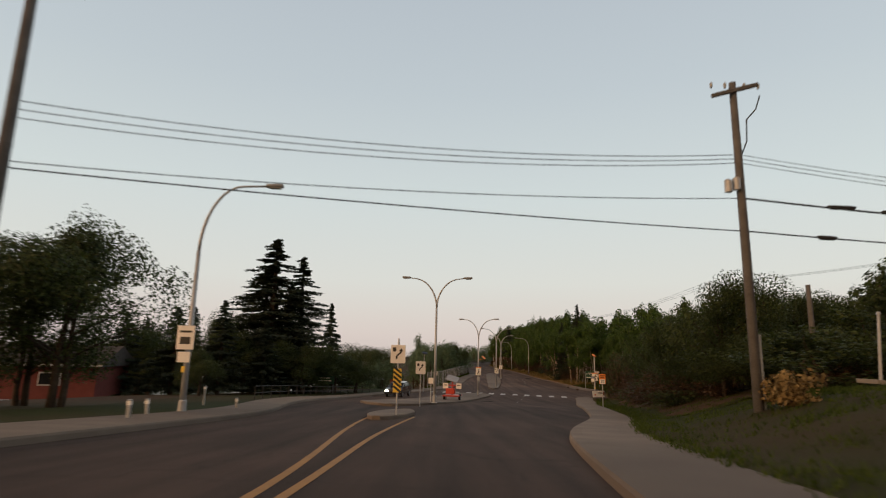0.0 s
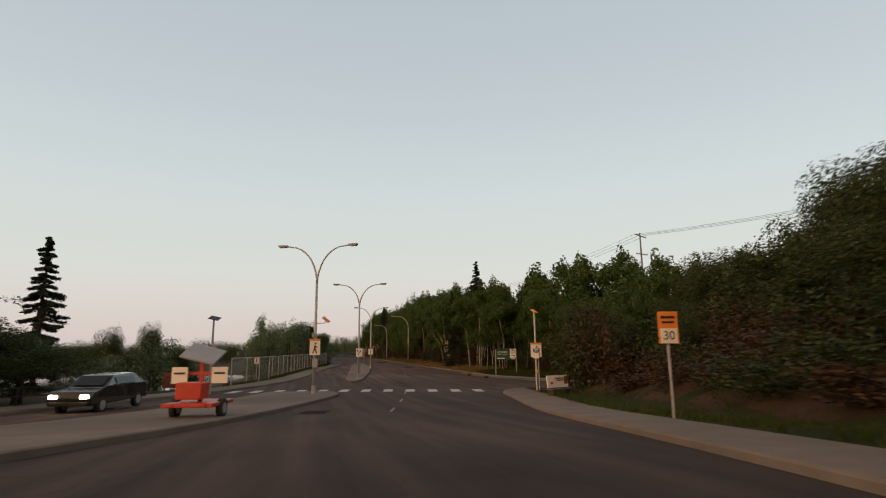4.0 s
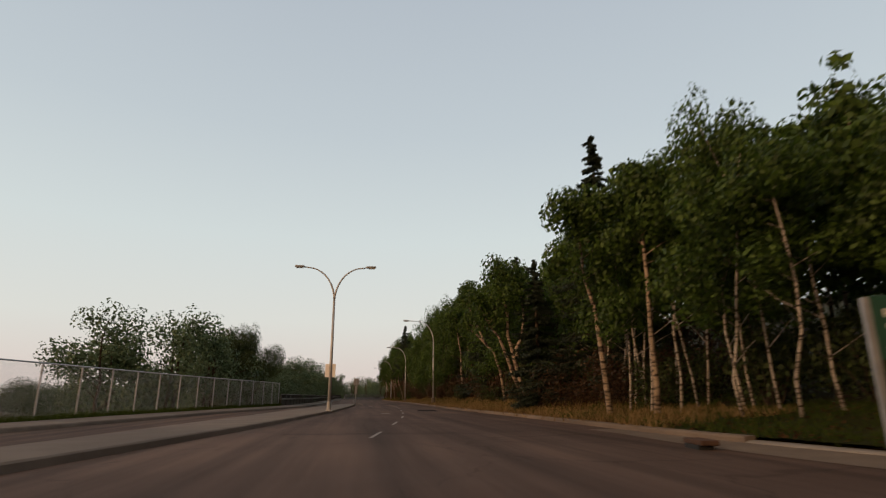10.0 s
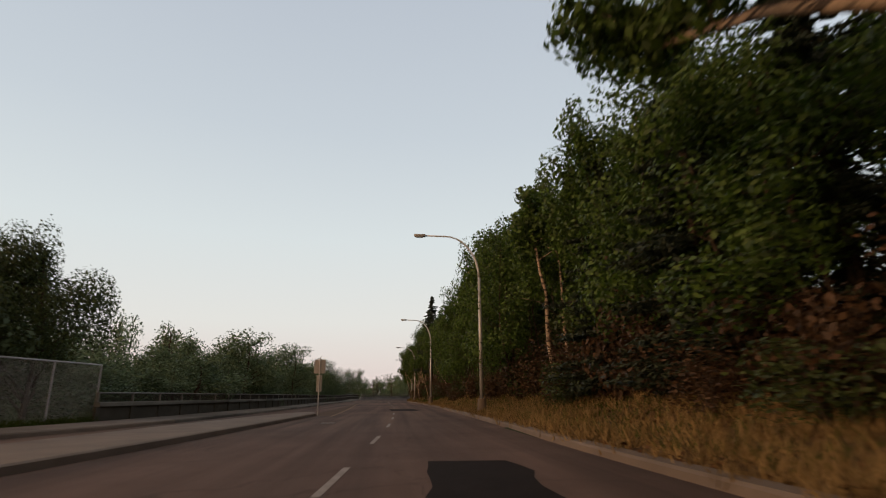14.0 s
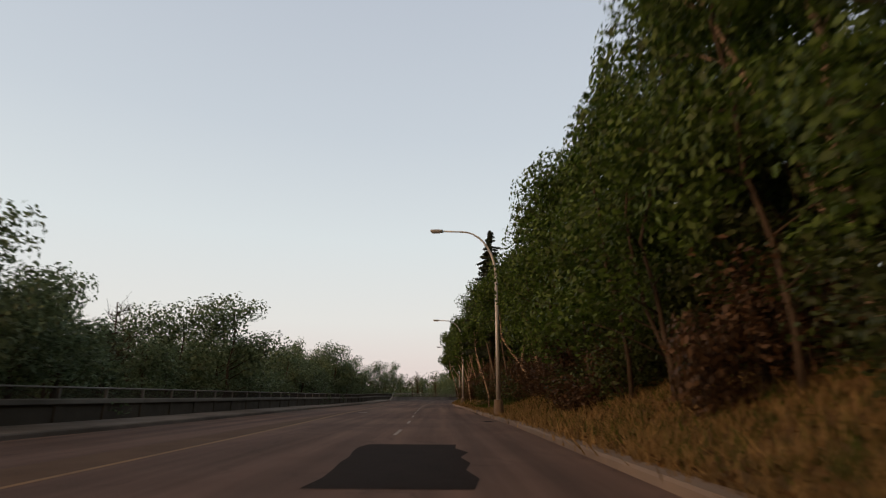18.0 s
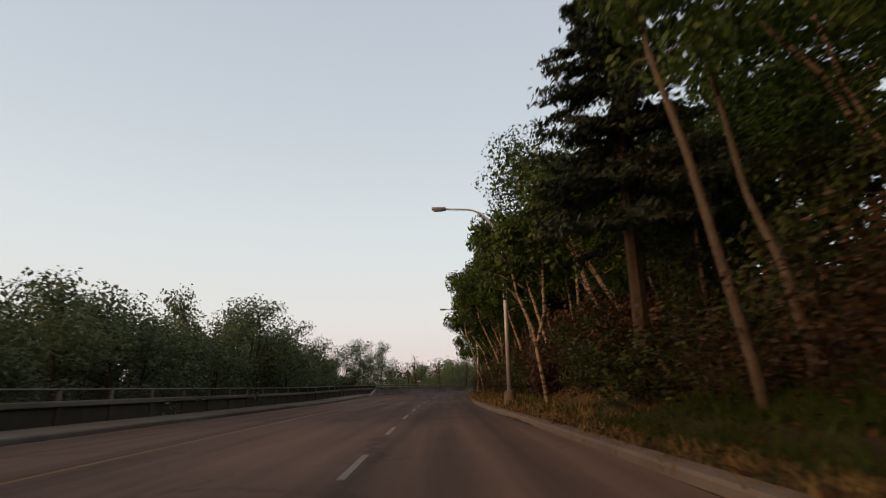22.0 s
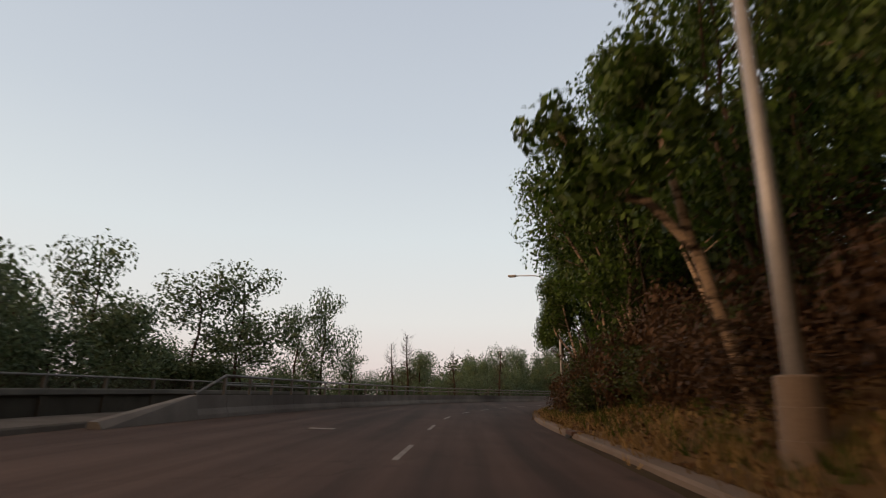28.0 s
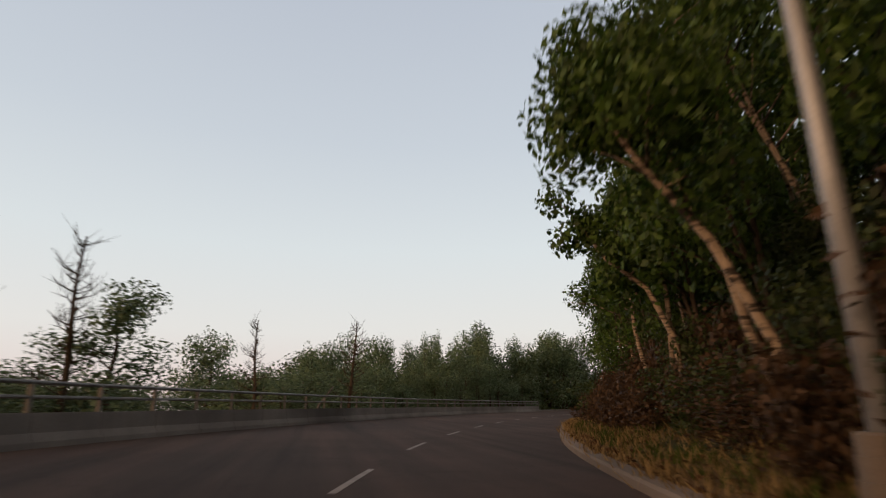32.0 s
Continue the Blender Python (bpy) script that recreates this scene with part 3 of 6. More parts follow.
for a, b, inner in ((-90, 69, None), (81.5, 105.5, 0.29), (105.5, 181, 0.29), (181, 193, 0.29), (193, 350, 0.29)):
    vv, vf = [], []
    ys = between(a, b, 1.5)
    ds = [0, 0.6, 1.3, 2.2, 3.2, 4.6]
    for i, y in enumerate(ys):
        for q, e in enumerate(ds):
            p = at(y, RKERB(y) + (inner if inner else WALK_R(y)) + e)
            p.z = max(land(p.x, p.y) + 0.05, RISE(y) + (0.13 if q == 0 else -9)) if q else RISE(y) + 0.135
            vv.append(p)
        if i:
            for q in range(len(ds) - 1):
                k = i * len(ds) + q
                vf.append((k - len(ds), k - len(ds) + 1, k + 1, k))
    tagged(raw("verge", vv, vf, LAWN if b < 108 or a == 181 else VERGE, smooth=True), "green mown grass verge" if b < 108 or a == 181 else "dry uneven grass verge at the foot of the bank", "grass", kind="structure")
vv, vf = [], []
ys = between(-90, 140, 2)
for i, y in enumerate(ys):
    for e in (2.05, 3.2, 5.0, 8.0):
        p = at(y, LKERB(y) - e)
        p.z = land(p.x, p.y) + 0.06 if e > 2.1 else RISE(y) + 0.15
        vv.append(p)
    if i:
        for q in range(3):
            k = i * 4 + q
            vf.append((k - 4, k - 3, k + 1, k))
tagged(raw("verge", vv, vf, LAWN, smooth=True), "green grass verge behind the far pavement", "grass", kind="structure")


def island(ys, left, right, label):
    """A raised concrete traffic island between two edges."""
    L, R = [at(y, left(y)) for y in ys], [at(y, right(y)) for y in ys]
    loop = L + R[::-1]
    n = len(loop)
    mid = sum((Vector(p) for p in loop), Vector()) / n
    v = [Vector((p.x, p.y, p.z - 0.1)) for p in loop] + [Vector((p.x, p.y, p.z + 0.12)) for p in loop]
    top = []
    m = len(ys)
    for i, p in enumerate(loop):
        other = loop[n - 1 - i]
        dv = Vector((other.x - p.x, other.y - p.y, 0))
        q = p + (dv.normalized() * min(0.05, dv.length * 0.3) if dv.length > 1e-4 else Vector())
        top.append(Vector((q.x, q.y, p.z + 0.15)))
    v += top
    f = []
    for i in range(n):
        j = (i + 1) % n
        f.append((i, j, n + j, n + i))
        f.append((n + i, n + j, 2 * n + j, 2 * n + i))
    for i in range(m - 1):
        f.append((2 * n + i, 2 * n + i + 1, 2 * n + n - 2 - i, 2 * n + n - 1 - i))
    ob = raw("traffic_island", v, f, CONCRETE)
    bm = bmesh.new()
    bm.from_mesh(ob.data)
    bmesh.ops.recalc_face_normals(bm, faces=bm.faces)
    bm.to_mesh(ob.data)
    bm.free()
    return tagged(ob, label, "traffic island", kind="structure")


def nose(y, a, b, w):
    """Narrows an island towards its rounded ends at a and b."""
    return min(1.0, math.sqrt(max(0.0, min(y - a, b - y)) / w + 1e-4))


i1l, i1r = table([(30, -9.4), (44, -9.7), (56, -9.4), (74, -8.8)]), table([(30, -5.7), (36, -5.4), (42, -4.8), (48, -4.5), (60, -4.3), (67, -4.0), (74, -3.5)])
island(between(34.5, 71.5, 0.75), lambda y: i1r(y) - (i1r(y) - i1l(y)) * nose(y, 34.4, 76, 4), lambda y: i1r(y) - 1.6 * (1 - nose(y, 34.4, 71.6, 3)), "wide raised concrete median with sandy edges")
island(between(22.0, 29.2, 0.4), lambda y: -3.4 - 0.08 * (y - 25) - 0.8 * nose(y, 21.9, 29.3, 2.5), lambda y: -3.4 - 0.08 * (y - 25) + 0.8 * nose(y, 21.9, 29.3, 2.5), "small raised concrete island under a chevron sign")
i2r = table([(82, -3.8), (90, -4.0), (100, -4.2), (110, -4.6), (120, -4.5), (131, -4.4), (141, -4.3), (150.5, -3.9)])
i2w = table([(82, 1.2), (90, 1.8), (104, 2.6), (120, 2.8), (136, 2.6), (150, 1.6)])
island(between(83.5, 149.5, 1.0), lambda y: i2r(y) - i2w(y) * (0.5 + 0.5 * nose(y, 83.4, 149.6, 3)), lambda y: i2r(y) - i2w(y) * (0.5 - 0.5 * nose(y, 83.4, 149.6, 3)), "long narrow raised concrete median")

# ---- paint on the road ----


def painted(name, y0, y1, d0, d1, material, n=2, dz=0.006):
    v, f = [], []
    for i, y in enumerate(between(y0, y1, (y1 - y0) / (n - 1) - 1e-6)):
        d = d0(y) if callable(d0) else d0
        e = d1(y) if callable(d1) else d1
        v += [at(y, d, dz), at(y, e, dz)]
        if i:
            f.append((2 * i - 2, 2 * i - 1, 2 * i + 1, 2 * i))
    return raw(name, v, f, material, road)


for y in [57.5, 64.2, 71.0] + [97.8 + 6.43 * i for i in range(9)] + [165 + 6.2 * i for i in range(9)] + [220.8, 227.2, 233.6, 240.0, 246.8, 253.6, 260.4, 266.4] + [272.5 + 6.2 * i for i in range(10)]:
    painted("lane_dash", y - 1.2, y + 1.2, -0.05, 0.05, PAINT_OLD, 4)
SKEW = table([(-4.8, 71.7), (0, 73.3), (2, 73.8), (4, 74.1), (14, 74.3)])
for i in range(13):
    d = 4.85 - 1.51 * i
    mid = SKEW(-d)
    painted("crossing_stripe", mid - 1.2, mid + 1.2, d - 0.31, d + 0.31, PAINT_W, 3)
painted("centre_line", 146, 226, lambda y: YELLOW(y) - 0.06, lambda y: YELLOW(y) + 0.05, PAINT_YOLD, 90)
painted("dust_strip", 147, 200, lambda y: YELLOW(y) - 0.1 - 1.3 * max(0, 1 - (y - 147) / 50), lambda y: YELLOW(y) - 0.08, DUST, 30, 0.004)
yl, yr = table([(-60, -0.35), (3, -0.3), (7, -0.45), (11, -1.4), (16, -2.5), (18, -2.92), (21, -3.5), (24, -4.0), (30, -4.8)]), table([(-60, -0.12), (3, -0.1), (7, -0.25), (11, -0.95), (16, -1.58), (18.2, -1.77), (20.5, -1.97), (25, -2.36), (30, -2.8)])
painted("centre_line", -40, 24.0, lambda y: yl(y) - 0.06, lambda y: yl(y) + 0.06, PAINT_Y, 60)
painted("centre_line", -40, 25.0, lambda y: yr(y) - 0.06, lambda y: yr(y) + 0.06, PAINT_Y, 60)
for y0, y1, d0, d1 in ((155.3, 161.0, -0.3, 1.6), (121.0, 125.4, 1.1, 2.5), (171.5, 172.4, 2.9, 3.4), (55.5, 57.5, -3.4, -2.4)):
    v, f = [], []
    random.seed(int(y0))
    for i, y in enumerate(between(y0, y1, (y1 - y0) / 7 - 1e-6)):
        v += [at(y, d0 + random.uniform(-0.12, 0.12), 0.005), at(y, d1 + random.uniform(-0.12, 0.12), 0.005)]
        if i:
            f.append((2 * i - 2, 2 * i - 1, 2 * i + 1, 2 * i))
    raw("asphalt_patch", v, f, ASPHALT_NEW, road, "dark fresh asphalt patch")


def cover(x, y, z, w, h):
    """A flat iron plate set in the road."""
    ob = root("utility_cover", pose(x, y, z - 0.006, 0, math.degrees(CANT(y)), heading(y)), "pale worn iron utility cover in the asphalt", "utility cover", "utility covers")
    part("frame", box(w, h, 0.03, pose(0, 0, -0.004), 0.006), CONCRETE_D, ob)
    part("plate", box(w - 0.1, h - 0.1, 0.03, pose(0, 0, 0.004), 0.006), PAINT_OLD, ob)


for y, d, w, h in ((116.2, -1.06, 0.62, 0.55), (138.5, -2.41, 0.6, 0.55), (184.0, -3.22, 0.6, 0.5), (244.8, -2.68, 0.75, 0.5)):
    p = at(y, d)
    cover(p.x, p.y, p.z, w, h)
for y, d in ((182.8, 3.72), (244.2, 3.5), (88.5, 7.75), (93.8, 6.7), (79.5, 11.9)):
    p = at(y, d + 0.1)
    dr = root("kerb_inlet", pose(p.x, p.y, p.z, 0, 0, heading(y)), "dark rusty storm drain inlet in the kerb", "drain", "kerb inlets")
    part("hood", box(0.34, 0.85, 0.1, pose(0.02, 0, 0.13), 0.02), RUSTY, dr)
    part("opening", box(0.3, 0.66, 0.1, pose(-0.02, 0, 0.03), 0.01), BLACKMAT, dr)

# ---- street lamps ----


def arm_points(reach, z0, z1, n=9):
    """A quarter-ellipse arm: up from z0, bending over to the tip."""
    return [(reach * (1 - math.cos(a)) if reach else 0, 0, z0 + (z1 - z0) * math.sin(a)) for a in np.linspace(0, math.pi / 2, n)]


def lamp_head(parent, x, z, side):
    bm = box(0.62, 0.26, 0.13, pose(x + side * 0.25, 0, z + 0.0), 0.05)
    for v in bm.verts:
        if (v.co.x - x) * side > 0.35:
            v.co.z += 0.02
            v.co.y *= 0.75
    head = part("lamp_head", bm, HEADMAT, parent, "flat grey lamp head", True)
    part("lens", box(0.4, 0.2, 0.04, pose(x + side * 0.28, 0, z - 0.07), 0.015), LENS, head)


def street_lamp(m, height, fork, reach, arms, label, pedestal=0.0):
    ob = root("street_lamp", m, label, "street lamp", "lamps along the road")
    if pedestal:
        part("pedestal", tube([(0, 0, -0.4), (0, 0, pedestal * 0.32), (0, 0, pedestal * 0.33), (0, 0, pedestal * 0.66), (0, 0, pedestal * 0.67), (0, 0, pedestal - 0.02), (0, 0, pedestal)], [0.23, 0.23, 0.215, 0.215, 0.205, 0.205, 0.18], 16), CONCRETE, ob, "round concrete pedestal")
    else:
        part("base_plate", box(0.4, 0.4, 0.05, pose(0, 0, 0.02), 0.01), STEEL, ob)
        part("base_collar", tube([(0, 0, 0.03), (0, 0, 0.5), (0, 0, 0.55)], [0.14, 0.13, 0.1], 12), STEEL, ob)
    part("pole", tube([(0, 0, pedestal), (0, 0, fork * 0.5), (0, 0, fork)], [0.105, 0.09, 0.07], 12), STEEL, ob, smooth=True)
    for s in arms:
        pts = [(s * x, 0, z) for x, _, z in arm_points(reach * (0.86 if len(arms) > 1 else 0.62), fork - 0.05, height, 10)] + [(s * reach, 0, height + 0.05)]
        part("arm", tube(pts, [0.06] * 4 + [0.05] * 3 + [0.04] * 4, 8), STEEL, ob, smooth=True)
        lamp_head(ob, s * reach, height + 0.06, s)
    return ob


for x, y, z, top, hd in ((-0.02, 41.2, 1.62, 10.3, 4), (4.95, 69.45, 0.2, 9.15, 19), (8.9, 87.2, 0.15, 8.86, 15), (12.85, 116.75, 0.15, 8.85, 4)):
    street_lamp(pose(x, y, z, 0, 0, -hd), top - z, 6.6, 1.98, (-1, 1), "twin-armed galvanised street lamp on the median")
for x, y, z, hd, tall, reach, foot in ((22.85, 143.9, 0.25, -6, 8.95, 2.85, 0.6), (22.45, 174.6, 0.25, -5, 8.55, 2.62, 0.6), (22.0, 204.2, 0.62, -2, 7.73, 2.4, 0.2), (22.72, 235.9, 0.3, 0, 8.1, 3.0, 0.9), (26.1, 268.0, 0.3, -20, 8.95, 3.0, 0.52)):
    street_lamp(pose(x, y, z, 0, 0, hd), tall, tall - 2.25, reach, (-1,), "single-armed galvanised street lamp on a concrete pedestal", foot)
street_lamp(pose(-8.3, 21.0, 2.75, 0, 0, 4), 8.05, 5.65, 2.2, (1,), "single-armed galvanised street lamp beside the far pavement")


# ---- signs ----
def plate(parent, name, w, h, m, material, thick=0.02, round_=0.02):
    return part(name, box(w, thick, h, m, min(round_, thick * 0.45)), material, parent)


def bar(parent, name, x, z, w, h, material=None, rot=0.0, y=-0.016):
    return part(name, box(w, 0.008, h, pose(x, y, z, 0, rot, 0)), material or SIGNBLACK, parent)


def arrow(parent, x, z, s, material=None):
    """A bent keep-right arrow with its head."""
    mtl = material or SIGNBLACK
    bm = bmesh.new()
    pts = [(-0.16, -0.3), (-0.16, -0.12), (0.1, 0.12), (0.1, 0.2)]
    w = 0.045
    for (a, b), (c, d) in zip(pts, pts[1:]):
        t = Vector((c - a, 0, d - b)).normalized()
        q = Vector((-t.z, 0, t.x)) * w
        vs = [Vector((a, 0, b)) + q, Vector((a, 0, b)) - q, Vector((c, 0, d)) - q, Vector((c, 0, d)) + q]
        bm.faces.new([bm.verts.new(v) for v in vs])
    bm.faces.new([bm.verts.new(v) for v in ((-0.02, 0, 0.18), (0.22, 0, 0.18), (0.1, 0, 0.36))])
    ext = bmesh.ops.extrude_face_region(bm, geom=list(bm.faces))["geom"]
    bmesh.ops.translate(bm, vec=(0, 0.006, 0), verts=[g for g in ext if isinstance(g, bmesh.types.BMVert)])
    bmesh.ops.transform(bm, matrix=pose(x, -0.02, z) @ Matrix.Scale(s, 4), verts=bm.verts)
    return part("arrow", bm, mtl, parent)


def words(parent, text, x, z, size, material, y=-0.02):
    cu = bpy.data.curves.new("lettering", "FONT")
    cu.body, cu.size, cu.align_x, cu.align_y, cu.extrude = text, size, "CENTER", "CENTER", 0.003
    tmp = bpy.data.objects.new("lettering", cu)
    me = bpy.data.meshes.new_from_object(tmp)
    bpy.data.objects.remove(tmp)
    me.materials.append(material)
    ob = new("lettering", me)
    ob.parent = parent
    ob.matrix_basis = pose(x, y, z, 90, 0, 0)
    return ob


def sign_post(name, m, height, label, r=0.035):
    ob = root(name, m, label, "road sign")
    part("post", tube([(0, 0.05, -0.3), (0, 0.05, height)], [r, r], 8), STEEL, ob)
    return ob


def keep_right(ob, z, w=0.6, h=0.75, y=-0.02):
    p = plate(ob, "sign_plate", w, h, pose(0, y, z), WHITESIGN)
    arrow(p, 0.05, z, w * 1.1).location.y += y
    part("symbol", box(0.13, 0.006, 0.16, pose(-0.15, y - 0.017, z + 0.18), 0.0), SIGNBLACK, p)
    plate(p, "sign_back", w - 0.02, h - 0.02, pose(0, y + 0.014, z), BACKSIGN, 0.006)


s1 = sign_post("road_sign", pose(-1.33, 23.7, RISE(23.7) + 0.15, 0, 0, -4), 2.9, "white arrow sign above a striped orange hazard board")
keep_right(s1, 2.3, 0.58, 0.7)
hz = plate(s1, "hazard_board", 0.32, 0.9, pose(0, -0.02, 1.3), SIGNYELLOW)
for k in range(5):
    bar(hz, "stripe", 0, 0.98 + 0.18 * k, 0.37, 0.08, rot=38, y=-0.036)
s2 = sign_post("road_sign", pose(-0.9, 37.2, RISE(37) + 0.15, 0, 0, -8), 2.7, "large white arrow sign on a steel post on the median")
keep_right(s2, 2.25, 0.62, 0.78)
s2b = sign_post("road_sign", pose(-0.3, 41.5, RISE(41) + 0.15, 0, 0, -8), 2.2, "small white sign on a steel post")
plate(s2b, "sign_plate", 0.35, 0.4, pose(0, -0.02, 1.5), WHITESIGN)
s3 = root("road_sign", pose(8.95, 87.15, 0.15, 0, 0, -10), "yellow and white arrow sign strapped to the lamp post", "road sign")
keep_right(s3, 2.4, 0.6, 0.75, -0.06)
part("strap", box(0.3, 0.24, 0.03, pose(0, 0.03, 2.5)), STEEL, s3)
s4 = root("road_sign", pose(12.85, 116.9, 0.15, 0, 0, -6), "white sign board seen on the median lamp post", "road sign")
plate(s4, "sign_plate", 0.62, 0.78, pose(0, -0.18, 2.35), WHITESIGN)
part("strap", box(0.3, 0.24, 0.03, pose(0, -0.1, 2.5)), STEEL, s4)
s5 = sign_post("road_sign", pose(14.45, 147.4, 0.15, 0, 0, 0), 2.9, "sign on the median's end seen from behind")
plate(s5, "sign_plate", 0.62, 0.76, pose(0, 0.1, 2.45), BACKSIGN)
plate(s5, "hazard_board", 0.3, 0.9, pose(0, 0.1, 1.55), BACKSIGN)
s6 = sign_post("road_sign", pose(13.4, 47.1, land(13.4, 47.1), 0, 0, -10), 2.5, "orange roadworks speed sign beside the pavement")
o6 = plate(s6, "sign_plate", 0.5, 0.78, pose(0, -0.02, 2.15), SIGNORANGE)
plate(o6, "speed_panel", 0.42, 0.36, pose(0, -0.034, 1.95), WHITESIGN, 0.008)
words(o6, "30", 0, 1.95, 0.3, SIGNBLACK, -0.042)
bar(o6, "text_bar", 0, 2.4, 0.36, 0.06, y=-0.034)
bar(o6, "text_bar", 0, 2.28, 0.3, 0.05, y=-0.034)
s7 = root("road_sign", pose(-8.3, 20.8, 2.75, 0, 0, -6), "pale speed sign strapped to the lamp post", "road sign")
p7 = plate(s7, "sign_plate", 0.62, 0.8, pose(0, -0.08, 2.6), WHITESIGN)
bar(p7, "text_bar", 0, 2.8, 0.42, 0.07, y=-0.094)
bar(p7, "text_bar", 0, 2.5, 0.36, 0.24, y=-0.094)
plate(s7, "sub_plate", 0.45, 0.35, pose(0, -0.08, 1.95), WHITESIGN)
plate(s7, "yellow_tag", 0.12, 0.2, pose(0.05, -0.12, 1.55), SIGNYELLOW)


def crossing_sign(ob, z, w=0.6, h=0.75):
    """A white board with a walking symbol, and an orange beacon bar on top."""
    p = plate(ob, "sign_plate", w, h, pose(0, -0.12, z), WHITESIGN)
    bm = box(0.09, 0.008, 0.26, pose(0.0, -0.136, z + 0.02, 0, 12, 0))
    box(0.06, 0.008, 0.28, pose(-0.07, -0.136, z - 0.2, 0, 24, 0), bm=bm)
    box(0.06, 0.008, 0.28, pose(0.07, -0.136, z - 0.2, 0, -20, 0), bm=bm)
    box(0.2, 0.008, 0.05, pose(0.06, -0.136, z + 0.08, 0, 30, 0), bm=bm)
    box(0.1, 0.008, 0.1, pose(0.04, -0.136, z + 0.25), bm=bm)
    part("symbol", bm, SIGNBLACK, p)
    part("beacon_bar", box(w + 0.05, 0.1, 0.09, pose(0, -0.1, z + h / 2 + 0.06), 0.02), SIGNORANGE, ob, "orange beacon bar")


c1 = root("crossing_signal", pose(18.72, 68.5, RISE(68) + 0.16, 0, 0, -8), "steel crossing post with pedestrian sign and orange top", "crossing signal", "crossing posts")
part("post", tube([(0, 0, -0.2), (0, 0, 4.75)], [0.075, 0.06], 10), STEEL, c1)
part("solar_box", box(0.4, 0.4, 0.08, pose(0, 0, 4.87, 35, 0, 45), 0.02), SIGNORANGE, c1, "orange lamp box on its edge")
crossing_sign(c1, 2.35, 0.7, 0.8)
part("push_button", box(0.12, 0.1, 0.2, pose(0, -0.1, 1.1), 0.02), SIGNYELLOW, c1)
c2 = root("crossing_signal", pose(-1.75, 74.8, RISE(75) + 0.16, 0, 0, -16), "steel crossing post with pedestrian sign and solar panel", "crossing signal", "crossing posts")
part("post", tube([(0, 0, -0.2), (0, 0, 4.7)], [0.1, 0.06], 10), STEEL, c2)
part("solar_panel", box(0.7, 0.5, 0.05, pose(0.05, 0, 4.82, 25, 12, 0), 0.01), SOLAR, c2)
crossing_sign(c2, 2.45, 0.55, 0.7)
c3 = root("crossing_signal", pose(4.97, 69.28, 0.2, 0, 0, -10), "pedestrian crossing sign and solar panel on the lamp post", "crossing signal", "crossing posts")
crossing_sign(c3, 2.75, 0.62, 0.85)
part("control_box", box(0.3, 0.22, 0.5, pose(0.02, -0.05, 1.85), 0.02), STEEL, c3)
part("signal_box", box(0.16, 0.16, 0.28, pose(-0.12, -0.08, 3.5), 0.02), HEADMAT, c3)
part("bracket", tube([(0, 0, 4.2), (0.55, 0, 4.22), (0.55, 0, 4.35)], [0.025] * 3, 6), SIGNORANGE, c3)
part("solar_panel", box(0.5, 0.4, 0.04, pose(0.6, 0, 4.42, 20, 40, 0), 0.01), SIGNORANGE, c3, "small panel with orange housing")

# golf course board
gs = root("golf_course_sign", pose(24.45, 90.6, 0.66, 0, 0, -14), "dark green golf course sign with a white parking panel", "sign")
for sx in (-1.08, 1.08):
    part("post", box(0.12, 0.12, 2.8, pose(sx, 0.02, 0.65), 0.01), HEADMAT, gs)
gb = plate(gs, "sign_board", 2.05, 1.15, pose(0, -0.06, 1.5), SIGNGREEN, 0.05)
gw = plate(gs, "parking_panel", 0.62, 0.92, pose(0.72, -0.1, 1.62), WHITESIGN, 0.03)
words(gb, "RIVERSIDE", -0.35, 1.74, 0.235, WHITESIGN, -0.09)
words(gb, "GOLF COURSE", -0.35, 1.52, 0.155, WHITESIGN, -0.09)
bar(gb, "text_bar", -0.52, 1.12, 0.75, 0.1, WHITESIGN, y=-0.089)
bar(gb, "text_bar", 0.75, 1.06, 0.35, 0.08, WHITESIGN, y=-0.089)
bm = bmesh.new()
for rr, dz in ((0.2, 0),):
    ring = tube([(0.2 * math.cos(a), 0, 0.2 * math.sin(a)) for a in np.linspace(0, math.tau, 25)], [0.025] * 25, 6, bm)
bmesh.ops.transform(bm, matrix=pose(0.72, -0.12, 1.82), verts=bm.verts)
part("circle", bm, SIGNBLACK, gw)
words(gw, "P", 0.72, 1.82, 0.28, SIGNBLACK, -0.13)
bar(gw, "arrow_shaft", 0.69, 1.38, 0.28, 0.05, y=-0.122)
bm = bmesh.new()
bm.faces.new([bm.verts.new(v) for v in ((0.82, -0.126, 1.28), (0.95, -0.126, 1.38), (0.82, -0.126, 1.48))])
part("arrow_head", bm, SIGNBLACK, gw)

# brown boards on the far side
bb = root("information_boards", pose(-6.0, 84.0, land(-6, 84) + 0.1, 0, 0, -16), "three red-brown boards on posts before a bush", "sign")
for sx in (-0.8, 0.8):
    part("post", box(0.1, 0.1, 2.6, pose(sx, 0.05, 1.1), 0.01), WOODPOLE, bb)
for k in range(3):
    plate(bb, "board", 1.9, 0.32, pose(0, -0.03, 1.45 + 0.42 * k), SIGNBROWN, 0.04)
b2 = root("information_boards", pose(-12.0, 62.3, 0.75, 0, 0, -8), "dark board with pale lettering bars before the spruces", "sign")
for sx in (-0.9, 0.9):
    part("post", box(0.1, 0.1, 1.6, pose(sx, 0.05, 0.6), 0.01), WOODPOLE, b2)
pb = plate(b2, "board", 2.1, 0.9, pose(0, -0.03, 1.2), SIGNGREEN, 0.04)
words(pb, "RIVERSIDE", 0, 1.36, 0.26, WHITESIGN, -0.056)
